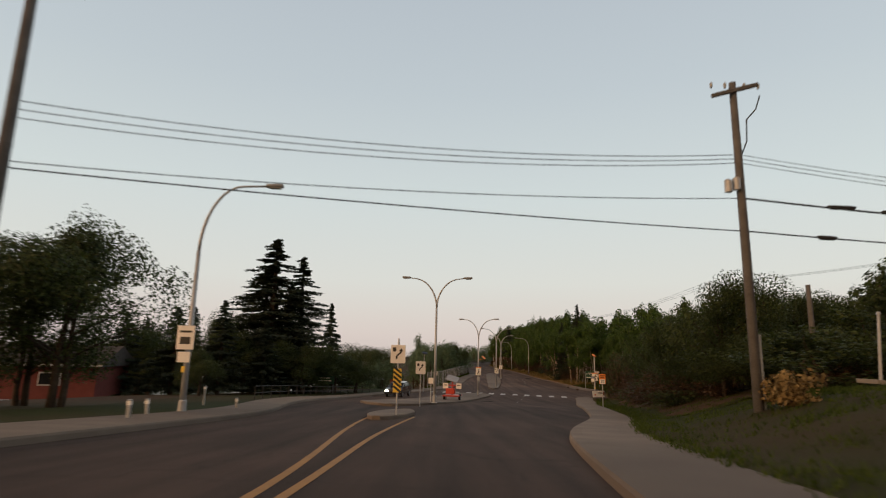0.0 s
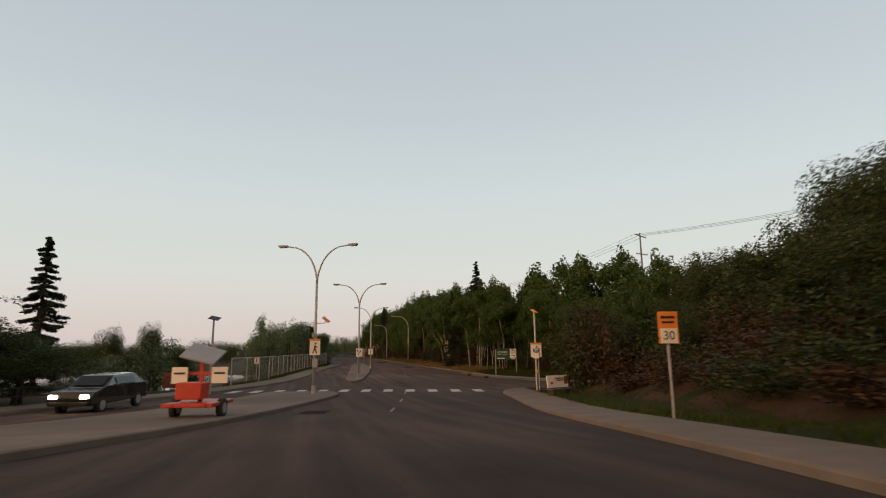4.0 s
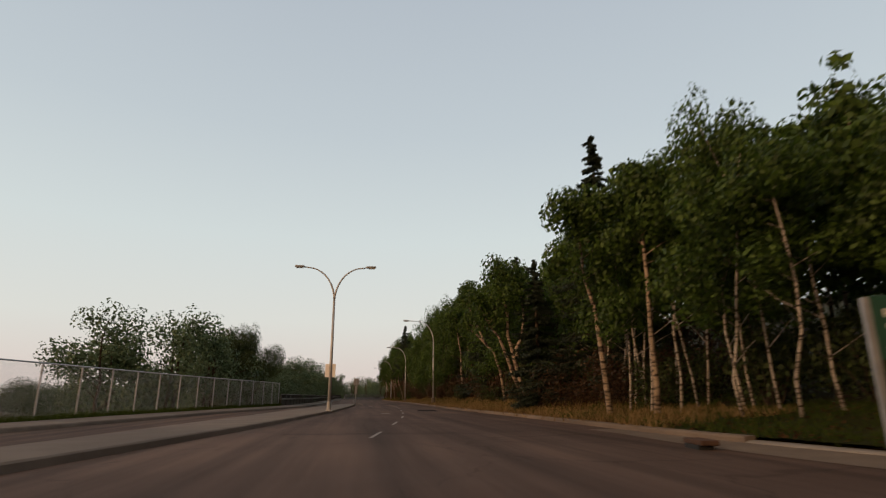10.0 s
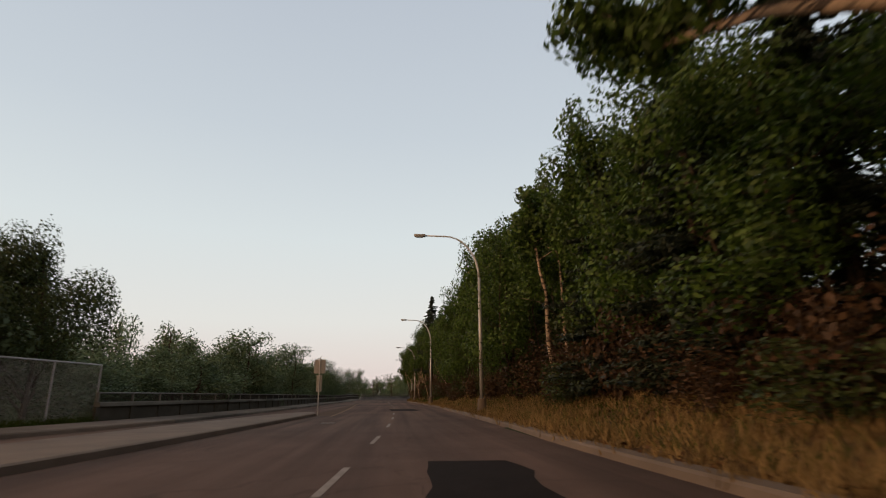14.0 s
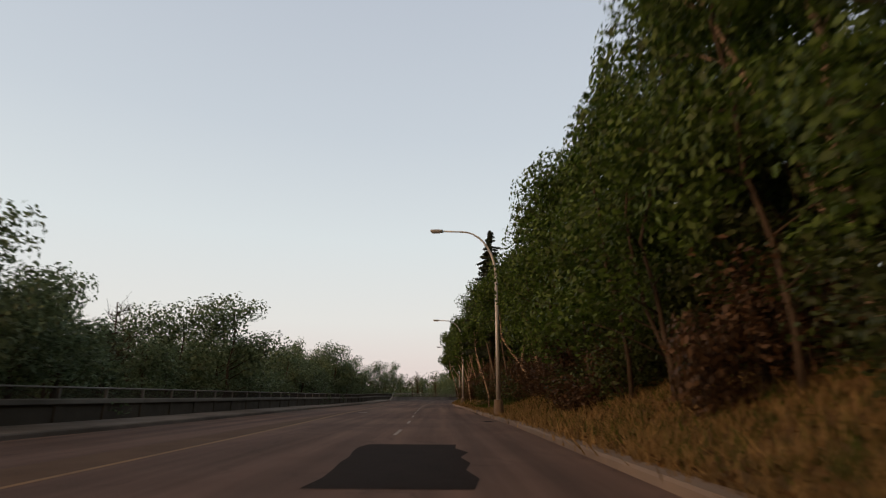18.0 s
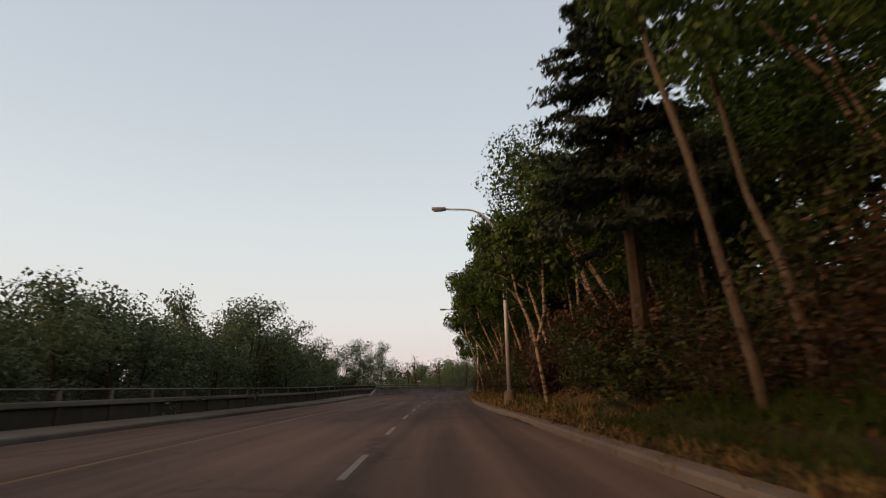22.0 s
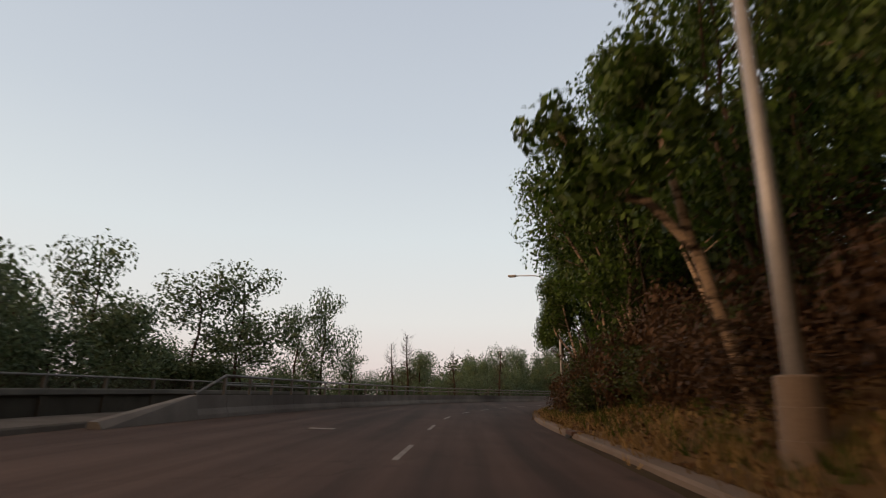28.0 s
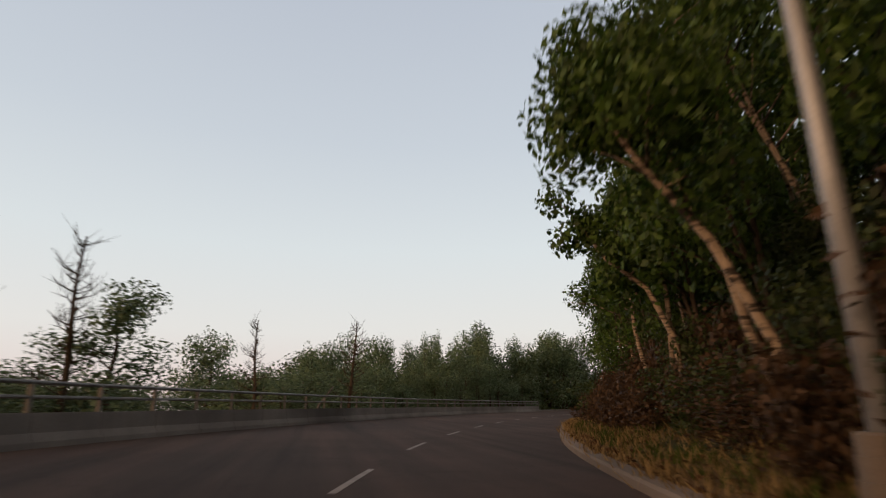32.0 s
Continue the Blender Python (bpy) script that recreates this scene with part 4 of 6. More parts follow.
bar(pb, "text_bar", 0, 1.1, 1.5, 0.1, WHITESIGN, y=-0.055)

# bench with an advertising back
bn = root("bench", pose(17.5, 62.4, RISE(63.5) + 0.02, 0, 0, 22), "concrete bench with a white advertising backboard", "bench")
for sx in (-0.62, 0.62):
    part("leg", box(0.16, 0.42, 0.42, pose(sx, 0, 0.21), 0.02), CONCRETE_D, bn)
part("seat", box(1.7, 0.46, 0.07, pose(0, 0, 0.45), 0.015), WOODPOLE, bn)
bk = part("backboard", box(1.5, 0.06, 0.62, pose(0, 0.2, 0.82, -8, 0, 0), 0.01), WHITESIGN, bn, "white printed backboard")
for k, (bx, bz, bw) in enumerate(((0.2, 0.98, 0.8), (0.25, 0.88, 0.65), (0.3, 0.66, 0.6))):
    bar(bk, "text_bar", bx, bz, bw, 0.045, SIGNBLACK if k < 2 else SIGNBROWN, y=0.158)
bar(bk, "red_mark", -0.45, 0.72, 0.18, 0.18, REDPAINT, y=0.155)
bar(bk, "red_panel", 0.6, 0.84, 0.24, 0.5, SIGNBROWN, y=0.153)
lb = root("litter_bin", pose(20.4, 69.2, land(20.4, 69.2), 0, 0, 0), "brown round litter bin beside the crossing", "litter bin")
part("body", tube([(0, 0, 0), (0, 0, 0.68), (0, 0, 0.72)], [0.27, 0.3, 0.27], 14), BINBROWN, lb)
part("lid", tube([(0, 0, 0.72), (0, 0, 0.78), (0, 0, 0.8)], [0.31, 0.24, 0.05], 14), HEADMAT, lb)
sp = sign_post("bus_stop_sign", pose(18.1, 66.6, land(18.1, 66.6), 0, 0, -18), 2.55, "blue and white bus stop sign on a thin post", 0.026)
bs_ = plate(sp, "blue_plate", 0.34, 0.22, pose(-0.13, -0.02, 2.42), SIGNBLUE)
bar(bs_, "text_bar", -0.13, 2.46, 0.22, 0.04, WHITESIGN, y=-0.036)
bar(bs_, "text_bar", -0.13, 2.38, 0.17, 0.03, WHITESIGN, y=-0.036)
plate(sp, "white_plate", 0.34, 0.32, pose(-0.13, -0.02, 2.11), WHITESIGN)
plate(sp, "timetable_plate", 0.09, 0.5, pose(0.06, -0.02, 2.3), BACKSIGN)

# fence sign on the far verge
fs = sign_post("road_sign", pose(-0.2, 88.5, 0.1, 0, 0, -14), 2.0, "small white sign on two thin posts by the fence")
plate(fs, "sign_plate", 0.4, 0.6, pose(0, -0.02, 1.85), WHITESIGN)
bar(fs, "text_bar", 0, 1.85, 0.1, 0.4, SIGNBROWN, y=-0.034)

# red traffic trailer with two boards and a solar panel
tr = root("traffic_trailer", pose(1.5, 54.0, RISE(54) + 0.15, 0, 0, -12), "red two-wheeled traffic trailer with white boards and solar panel", "trailer")
part("frame", box(1.5, 1.8, 0.12, pose(0, 0, 0.45), 0.02), REDPAINT, tr)
part("cabinet", box(0.8, 0.6, 0.5, pose(-0.1, -0.3, 0.85), 0.04), REDPAINT, tr)
part("mast", box(0.12, 0.12, 1.5, pose(0, 0.1, 1.2), 0.01), REDPAINT, tr)
part("cross_beam", box(1.6, 0.08, 0.1, pose(0, 0.05, 1.35), 0.01), REDPAINT, tr)
for sx in (-0.62, 0.62):
    p = plate(tr, "sign_board", 0.5, 0.5, pose(sx, -0.08, 1.3), WHITESIGN)
    bar(p, "text_bar", sx, 1.36, 0.34, 0.06, y=-0.1)
    w = part("wheel", tube([(sx * 1.15 - 0.09, 0, 0.3), (sx * 1.15 - 0.07, 0, 0.3), (sx * 1.15 + 0.07, 0, 0.3), (sx * 1.15 + 0.09, 0, 0.3)], [0.26, 0.3, 0.3, 0.26], 18), BLACKMAT, tr, "black rubber tyre")
    part("rim", tube([(sx * 1.15 - 0.1, 0, 0.3), (sx * 1.15 + 0.1, 0, 0.3)], [0.16, 0.16], 14), PANELGREY, w)
    part("tail_lamp", box(0.16, 0.04, 0.1, pose(sx * 0.8, -0.92, 0.46), 0.01), REDPAINT, tr)
part("solar_panel", box(1.1, 0.9, 0.06, pose(0, 0.1, 1.95, 28, 14, 0), 0.01), PANELGREY, tr, "tilted solar panel with pale frame")

# ---- chain-link fence, parapet and barrier on the far side ----
FENCE = [at(y, LKERB(y) - 2.6 + (0.4 if y < 90 else 0)) for y in between(79.6, 139, 2.7)]
cf = root("chain_link_fence", Matrix.Identity(4), "tall chain-link fence with steel posts behind the pavement", "fence", kind="structure")
FH = 2.15
for p in FENCE:
    part("post", tube([(p.x, p.y, p.z - 0.6), (p.x, p.y, p.z + 0.1 + FH)], [0.04, 0.04], 6), STEEL, cf)
part("top_rail", tube([(p.x, p.y, p.z + 0.1 + FH) for p in FENCE], [0.03] * len(FENCE), 6), STEEL, cf)
wv, wf = [], []
for a, b in zip(FENCE, FENCE[1:]):
    t = (b - a)
    side = Vector((t.y, -t.x, 0)).normalized() * 0.004
    n = 24
    for i in range(-18, n):
        for s in (1, -1):
            lo, hi = i / n, (i + 18) / n
            if s < 0:
                lo, hi = hi, lo
            za, zb = 0.1, FH + 0.1
            u0, u1 = (lo, hi)
            # clip to this bay
            def clip(u, z, uo, zo):
                if u < 0:
                    return 0.0, z + (0 - u) / (uo - u) * (zo - z)
                if u > 1:
                    return 1.0, z + (1 - u) / (uo - u) * (zo - z)
                return u, z
            if max(u0, u1) < 0 or min(u0, u1) > 1:
                continue
            ua, zaa = clip(u0, za, u1, zb)
            ub, zbb = clip(u1, zb, u0, za)
            p, q = a + t * ua + Vector((0, 0, zaa)), a + t * ub + Vector((0, 0, zbb))
            k = len(wv)
            up = Vector((0, 0, 0.0065))
            wv += [p - up, p + up, q + up, q - up]
            wf.append((k, k + 1, k + 2, k + 3))
mesh_ob = raw("wire_mesh", wv, wf, WIREMAT, cf)
mesh_ob["kind"] = "stuff"

pp = root("parapet", Matrix.Identity(4), "long dark concrete parapet with a pale ledge and a baluster railing on top", "parapet", kind="structure")
PL = [at(y, LKERB(y) - 2.2) for y in between(138.5, 262, 2.5)]
bal_v, bal_f = [], []
for a, b in zip(PL, PL[1:]):
    t = (b - a).normalized()
    out = Vector((t.y, -t.x, 0))
    swept("panel", [a + t * 0.012, b - t * 0.012], [(-0.06, 0.0), (-0.06, 0.68), (-0.18, 0.68), (-0.18, -0.5), (-0.06, -0.5), (-0.06, 0.0)], CONCRETE_D, pp)
    swept("ledge", [a + t * 0.006, b - t * 0.006], [(0.03, 0.68), (0.04, 0.7), (0.04, 0.82), (0.02, 0.85), (-0.2, 0.85), (-0.2, 0.68), (0.03, 0.68)], PARAPET_LEDGE, pp)
    part("pilaster", box(0.1, 0.26, 1.16, pose(a.x - 0.05, a.y, a.z + 0.1, 0, 0, -math.degrees(math.atan2(t.x, t.y))), 0.01), CONCRETE_D, pp)
    part("post", box(0.1, 0.1, 0.36, pose(a.x - 0.08, a.y, a.z + 1.02), 0.006), PARAPET_LEDGE, pp)
    for i in range(1, 20):
        p = a + (b - a) * (i / 20) - out * 0.08
        k = len(bal_v)
        for dz in (0.85, 1.17):
            bal_v += [p + t * 0.016 + Vector((0, 0, dz)), p + out * 0.016 + Vector((0, 0, dz)), p - t * 0.016 + Vector((0, 0, dz)), p - out * 0.016 + Vector((0, 0, dz))]
        bal_f += [(k + q, k + (q + 1) % 4, k + 4 + (q + 1) % 4, k + 4 + q) for q in range(4)]
bal = raw("baluster", bal_v, bal_f, BLACKMAT, pp, "close row of thin dark balusters")
bal["kind"] = "stuff"
part("hand_rail", tube([(p.x - 0.08, p.y, p.z + 1.19) for p in PL], [0.03] * len(PL), 6), RAILMAT, pp)

BD = table([(240, -7.2), (250, -7.0), (258, -6.9), (266, -7.0), (276, -7.6), (290, -7.9), (352, -8.2)])
ba = root("bridge_barrier", Matrix.Identity(4), "concrete barrier with steel posts and rails round the bend", "barrier", kind="structure")
BL = [at(y, BD(y)) for y in between(246.8, 335, 1.9)]
for i, (a, b) in enumerate(zip(BL, BL[1:])):
    t = (b - a).normalized()
    swept("panel", [a + t * 0.01, b - t * 0.01], [(0.16, 0.0), (0.14, 0.12), (0.05, 0.3), (0.03, 0.7), (-0.2, 0.7), (-0.2, -0.3), (0.16, -0.3), (0.16, 0)], CONCRETE_B, ba)
# sloping start of the barrier
a, b = at(242.5, BD(246)), BL[0]
v = []
for p, h in ((a, 0.16), (b, 0.7)):
    for o, z in ((0.16, 0), (0.03, h), (-0.2, h), (-0.2, -0.2), (0.16, -0.2)):
        v.append((p.x + o, p.y, p.z + z))
raw("ramp_end", v, [(0, 1, 6, 5), (1, 2, 7, 6), (2, 3, 8, 7), (4, 0, 5, 9), (0, 4, 3, 2, 1), (5, 6, 7, 8, 9)], CONCRETE_B, ba)
for a in BL[1:]:
    part("post", box(0.09, 0.12, 0.64, pose(a.x - 0.08, a.y, a.z + 1.0), 0.008), RAILMAT, ba)
part("hand_rail", tube([(BL[0].x - 0.08, BL[0].y + 0.1, BL[0].z + 0.72)] + [(p.x - 0.08, p.y, p.z + 1.32) for p in BL[1:]], [0.045] * len(BL), 8), RAILMAT, ba)
part("mid_rail", tube([(p.x - 0.08, p.y, p.z + 1.02) for p in BL[1:]], [0.04] * (len(BL) - 1), 6), RAILMAT, ba)

# ---- utility poles and wires ----


def utility_pole(x, y, z, h, arms, label, rot=0.0):
    ob = root("utility_pole", pose(x, y, z, 0, 0, rot), label, "utility pole", "utility poles")
    part("pole", tube([(0, 0, -0.5), (0, 0, h * 0.5), (0, 0, h)], [0.14, 0.125, 0.10], 12), WOODPOLE, ob, smooth=True)
    for az, w, tilt in arms:
        part("cross_arm", box(w, 0.1, 0.12, pose(0, -0.12, az, 0, tilt, 0), 0.01), WOODPOLE, ob)
        for k in (-0.48, -0.2, 0.2, 0.48):
            part("insulator", tube([(k * w, -0.12, az + 0.06), (k * w, -0.12, az + 0.2), (k * w, -0.12, az + 0.24)], [0.035, 0.05, 0.02], 8), PANELGREY, ob)
    return ob


up1 = utility_pole(9.15, 17.6, land(9.15, 17.6), 9.9, [(9.6, 1.5, -16)], "weathered wooden utility pole with a crossarm and transformer", 0)
for k, dz in enumerate((0, 0.25)):
    part("transformer", tube([(-0.42 + 0.25 * k, -0.1, 6.35 + dz * 0.3), (-0.42 + 0.25 * k, -0.1, 6.7 + dz * 0.3), (-0.42 + 0.25 * k, -0.1, 6.75 + dz * 0.3)], [0.11, 0.11, 0.05], 10), STEEL, up1)
part("cable_loop", tube([(0.75, -0.12, 9.45), (0.6, -0.1, 9.0), (0.35, 0, 8.7), (0.32, 0, 8.3), (0.3, 0, 8.0), (0.13, 0, 7.6)], [0.02] * 6, 6), BLACKMAT, up1)
part("conduit", tube([(0.17, 0, 0.0), (0.17, 0, 2.2)], [0.05, 0.05], 8), PANELGREY, up1)
utility_pole(-9.2, 13.2, land(-9.2, 13.2), 11.8, [(11.2, 2.0, 14), (10.0, 2.0, 14)], "weathered wooden utility pole with two crossarms", 35)
utility_pole(22.5, 47.0, land(22.5, 47), 6.5, [(6.2, 1.0, 0)], "grey wooden utility pole among the bushes")
utility_pole(52.4, 107.6, 8.5, 11.3, [(10.8, 2.6, 8), (8.0, 2.6, 0)], "tall wooden pole with crossarms above the trees", 20)


def wire(p, q, sag, r=0.012, n=18):
    pts = []
    for i in range(n + 1):
        u = i / n
        v = Vector(p).lerp(Vector(q), u)
        pts.append((v.x, v.y, v.z - 4 * sag * u * (1 - u)))
    ob = part("overhead_wire", tube(pts, [r] * (n + 1), 5), BLACKMAT)
    return tagged(ob, "thin dark overhead wire between the poles", "wire", "overhead wires")


zb = land(9.15, 17.6)
for dz, zl in ((0.0, 9.9), (0.13, 10.1), (0.26, 10.3)):
    wire((9.1, 17.6, zb + 7.3 + dz), (-9.1, 13.3, zl), 0.45)
    wire((9.2, 17.6, zb + 7.3 + dz), (34, 17, zb + 5.2 + dz), 0.5, 0.01)
wire((9.1, 17.6, zb + 6.2), (-9.1, 13.3, 8.9), 0.25, 0.013)
wire((9.1, 17.6, zb + 5.2), (-9.1, 13.3, 8.75), 0.1, 0.018)
wire((9.2, 17.6, zb + 6.2), (34, 16, zb + 4.6), 0.35, 0.03)
wire((9.2, 17.6, zb + 5.2), (34, 16, zb + 4.2), 0.3, 0.022)
for x, dz, L in ((11.6, 5.98, 0.7), (13.2, 5.86, 0.5), (11.2, 5.06, 0.45)):
    sl = part("cable_splice", tube([(x, 17.5, zb + dz), (x + 0.1, 17.49, zb + dz - 0.03), (x + L, 17.45, zb + dz - 0.05), (x + L + 0.1, 17.44, zb + dz - 0.03)], [0.03, 0.07, 0.07, 0.03], 8), BLACKMAT, None)
    tagged(sl, "black cable splice hanging on the overhead wire", "cable splice", "cable splices")
for dx in (-1.1, 0, 1.1):
    wire((52.4 + dx, 107.6, 19.5), (90 + dx, 70, 24), 1.0, 0.02)
    wire((52.4 + dx, 107.6, 19.5), (40 + dx, 175, 16), 1.5, 0.02)

# low steel railing behind the far pavement at the junction
gr = root("guard_railing", Matrix.Identity(4), "dark two-bar steel railing behind the far pavement", "railing", kind="structure")
GL = [at(y, LKERB(y) - 2.15) for y in between(31, 63, 2.0)]
for p in GL:
    part("post", tube([(p.x, p.y, p.z - 0.2), (p.x, p.y, p.z + 0.95)], [0.03, 0.03], 6), BLACKMAT, gr)
for h in (0.55, 0.93):
    part("rail", tube([(p.x, p.y, p.z + h) for p in GL], [0.025] * len(GL), 6), BLACKMAT, gr)
# white marker posts on the verge
for x, y in ((-7.9, 25.0), (-7.6, 16.5), (-8.1, 18.4), (-10.3, 27.5)):
    bp_ = root("marker_post", pose(x, y, land(x, y), 0, random.Random(int(y)).uniform(-5, 5), 0), "short pale wooden marker post on the verge", "marker post", "marker posts")
    part("post", box(0.09, 0.09, 0.95, pose(0, 0, 0.4), 0.012), PANELGREY, bp_)
    part("band", box(0.096, 0.096, 0.1, pose(0, 0, 0.78), 0.002), WHITESIGN, bp_)
# fallen log leaning on the barrier, and a pale stone on the verge
lg = part("fallen_log", tube([(21.6, 295.3, -0.6), (22.1, 295.2, 1.1), (22.8, 295.0, 2.05)], [0.08, 0.07, 0.04], 8), WOODPOLE, None, smooth=True)
tagged(lg, "bare pale log leaning behind the barrier rail", "log")
for x, y, s_ in ((23.75, 257.6, 0.16), (26.2, 117.0, 0.22)):
    bm = bmesh.new()
    bmesh.ops.create_icosphere(bm, subdivisions=2, radius=1)
    for v in bm.verts:
        v.co *= 1 + 0.25 * noise.noise(v.co * 1.7 + Vector((x, y, 0)))
    bmesh.ops.transform(bm, matrix=pose(x, y, land(x, y) + 0.12) @ Matrix.Diagonal((s_ * 1.5, s_, s_ * 0.7, 1)), verts=bm.verts)
    tagged(part("stone", bm, CONCRETE_L, None), "pale rounded stone lying on the verge", "stone", "stones")

utility_pole(17.2, 27.0, land(17.2, 27.0), 4.6, [], "short grey wooden pole beside the bushes")
vp = root("vent_post", pose(14.2, 19.6, land(14.2, 19.6) + 0.05, 0, 5, 0), "leaning steel post on a concrete pad in the grass", "post")
part("pad", box(0.9, 0.9, 0.14, pose(0, 0, 0.04), 0.02), CONCRETE_L, vp)
part("post", tube([(0, 0, 0.1), (0, 0, 2.2)], [0.05, 0.045], 10), STEEL, vp)
part("cap", tube([(0, 0, 2.2), (0, 0, 2.28)], [0.07, 0.05], 10), STEEL, vp)

# ---- trees ----


def foliage(name, centres, normals, sizes, rng, long=1.5):
    """Many small leaf clumps, each a bent four-sided blade, as one mesh."""
    n = len(centres)
    nn = normals + rng.normal(0, 0.55, (n, 3))
    nn /= np.linalg.norm(nn, axis=1)[:, None]
    up = rng.normal(0, 1, (n, 3)) + np.array([0, 0, -0.3])
    u = up - (up * nn).sum(1)[:, None] * nn
    u /= np.linalg.norm(u, axis=1)[:, None]
    w = np.cross(nn, u)
    s = sizes[:, None]
    quad = np.stack([centres - u * s * long * 0.5, centres + w * s * 0.42 + nn * s * 0.12, centres + u * s * long * 0.5, centres - w * s * 0.42 + nn * s * 0.12], 1)
    me = bpy.data.meshes.new(name)
    me.vertices.add(4 * n)
    me.vertices.foreach_set("co", quad.reshape(-1).astype(np.float32))
    me.loops.add(4 * n)
    me.loops.foreach_set("vertex_index", np.arange(4 * n, dtype=np.int32))
    me.polygons.add(n)
    me.polygons.foreach_set("loop_start", np.arange(0, 4 * n, 4, dtype=np.int32))
    me.update(calc_edges=True)
    return me


def clumps(blobs, n, rng, fill=0.45):
    """Places and directions in and on a set of uneven blobs (x, y, z, rx, ry, rz)."""
    b = np.array(blobs, float)
    vol = b[:, 3] * b[:, 4] * b[:, 5]
    pick = rng.choice(len(b), n, p=vol ** 0.75 / (vol ** 0.75).sum())
    d = rng.normal(0, 1, (n, 3))
    d /= np.linalg.norm(d, axis=1)[:, None]
    r = np.where(rng.random(n) < fill, rng.random(n) ** 0.5 * 0.85, 0.82 + 0.26 * rng.random(n))
    return b[pick, :3] + d * r[:, None] * b[pick, 3:], d


def make_tree(name, label, seed, h, lean, base, spread, bark, leaf, n, size, crown_from=0.45, stems=1, group="trees on the bank", aspect=1.0):
    """A broadleaf tree: bent tapered stems, limbs, and a crown of many clumps round the limb ends."""
    rng = np.random.default_rng(seed)
    ob = root(name, Matrix.Identity(4), label, "tree", group)
    blobs, bm = [], None
    for s in range(stems):
        ang = rng.random() * math.tau
        off = np.array([math.cos(ang), math.sin(ang)]) * (0.35 * s)
        tilt = np.array([lean * (0.6 + 0.8 * rng.random()), rng.normal(0, 0.04)]) + (off * 0.12 if stems > 1 else 0)
        hh = h * (1 - 0.12 * s * rng.random())
        pts, rad = [], []
        wob = rng.normal(0, 0.024 * h, (7, 2)).cumsum(0)
        for i in range(7):
            u = i / 6
            xy = off + tilt * hh * (u - 0.22 * u * u) + wob[i] * (0.3 + 0.7 * u)
            pts.append((xy[0], xy[1], -0.3 + u * hh * 0.93))
            rad.append(base * (1 - 0.82 * u) * (1 - 0.15 * s) + 0.012)
        bm = tube(pts, rad, 7, bm)
        for i in range(9):
            u = crown_from * 0.75 + (0.95 - crown_from * 0.75) * (i + rng.random()) / 9
            k = min(5, int(u * 6))
            p = Vector(pts[k]).lerp(Vector(pts[k + 1]), u * 6 - k)
            a = rng.random() * math.tau
            reach = spread * (0.55 + 0.6 * rng.random()) * (1.15 - 0.75 * max(0, (u - 0.55) / 0.45))
            q = p + Vector((math.cos(a) * reach * 0.55, math.sin(a) * reach * 0.55, reach * 0.35))
            e = p + Vector((math.cos(a) * reach, math.sin(a) * reach, reach * (0.3 + 0.5 * rng.random())))
            r0 = max(0.015, rad[k] * 0.45)
            tube([p, q, e], [r0, r0 * 0.6, 0.008], 5, bm)
            if u > crown_from * 0.9:
                br = spread * (0.32 + 0.22 * rng.random())
                blobs.append((e.x, e.y, e.z, br, br, br * (0.7 + 0.35 * rng.random()) * aspect))
                blobs.append((q.x, q.y, q.z + 0.15, br * 0.7, br * 0.7, br * 0.6 * aspect))
        tp = pts[-1]
        blobs += [(tp[0], tp[1], tp[2] + 0.1, spread * 0.3, spread * 0.3, spread * 0.5 * aspect), (tp[0] + rng.normal(0, 0.3), tp[1], tp[2] - spread * 0.5, spread * 0.45, spread * 0.45, spread * 0.5)]
    part("trunk", bm, bark, ob, smooth=True)
    c, d = clumps(blobs, n, rng)
    me = foliage("crown", c, d, size * (0.6 + 0.8 * rng.random(n)), rng)
    me.materials.append(leaf)
    cr = new("crown", me)
    cr.parent = ob
    return ob


def make_spruce(name, label, seed, h, r, n, size, group="spruces", low=0.06):
    rng = np.random.default_rng(seed)
    ob = root(name, Matrix.Identity(4), label, "tree", group)
    bm = tube([(0, 0, -0.3), (0, 0, h * 0.5), (0, 0, h)], [0.02 * h * 0.75, 0.01 * h, 0.01], 8)
    cs, ds = [], []
    levels = int(h * 2.3)
    per = n // (levels * 7)
    for i in range(levels):
        u = (i + 0.5) / levels
        z = h * (low + (0.99 - low) * u)
        rr = r * (1 - u) ** 0.9 * (0.72 + 0.5 * rng.random()) + 0.05
        for k in range(7):
            a = rng.random() * math.tau
            z = h * min(0.99, low + (0.99 - low) * u + 0.022 * rng.normal())
            reach = rr * (0.6 + 0.55 * rng.random())
            end = np.array([math.cos(a) * reach, math.sin(a) * reach, -0.28 * reach + 0.12 * reach * rng.random()])
            if reach > 0.5:
                tube([(0, 0, z), tuple(np.array([0, 0, z]) + end * 0.96)], [0.022, 0.006], 4, bm)
            t = rng.random(per) ** 0.7
            base = np.array([0, 0, z]) + end * t[:, None]
            base += rng.normal(0, 1, (per, 3)) * np.array([0.12, 0.12, 0.07]) * (0.25 + 0.3 * reach)
            base[:, 2] -= 0.1 * np.sin(t * 3.1) * reach * 0.3
            cs.append(base)
            nd = np.tile([math.cos(a) * 0.5, math.sin(a) * 0.5, 0.8], (per, 1))
            ds.append(nd)
    part("trunk", bm, BARK_D, ob)
    c, d = np.concatenate(cs), np.concatenate(ds)
    me = foliage("crown", c, d, size * (0.6 + 0.8 * rng.random(len(c))), rng, 2.4)
    me.materials.append(NEEDLE)
    cr = new("crown", me)
    cr.parent = ob
    return ob


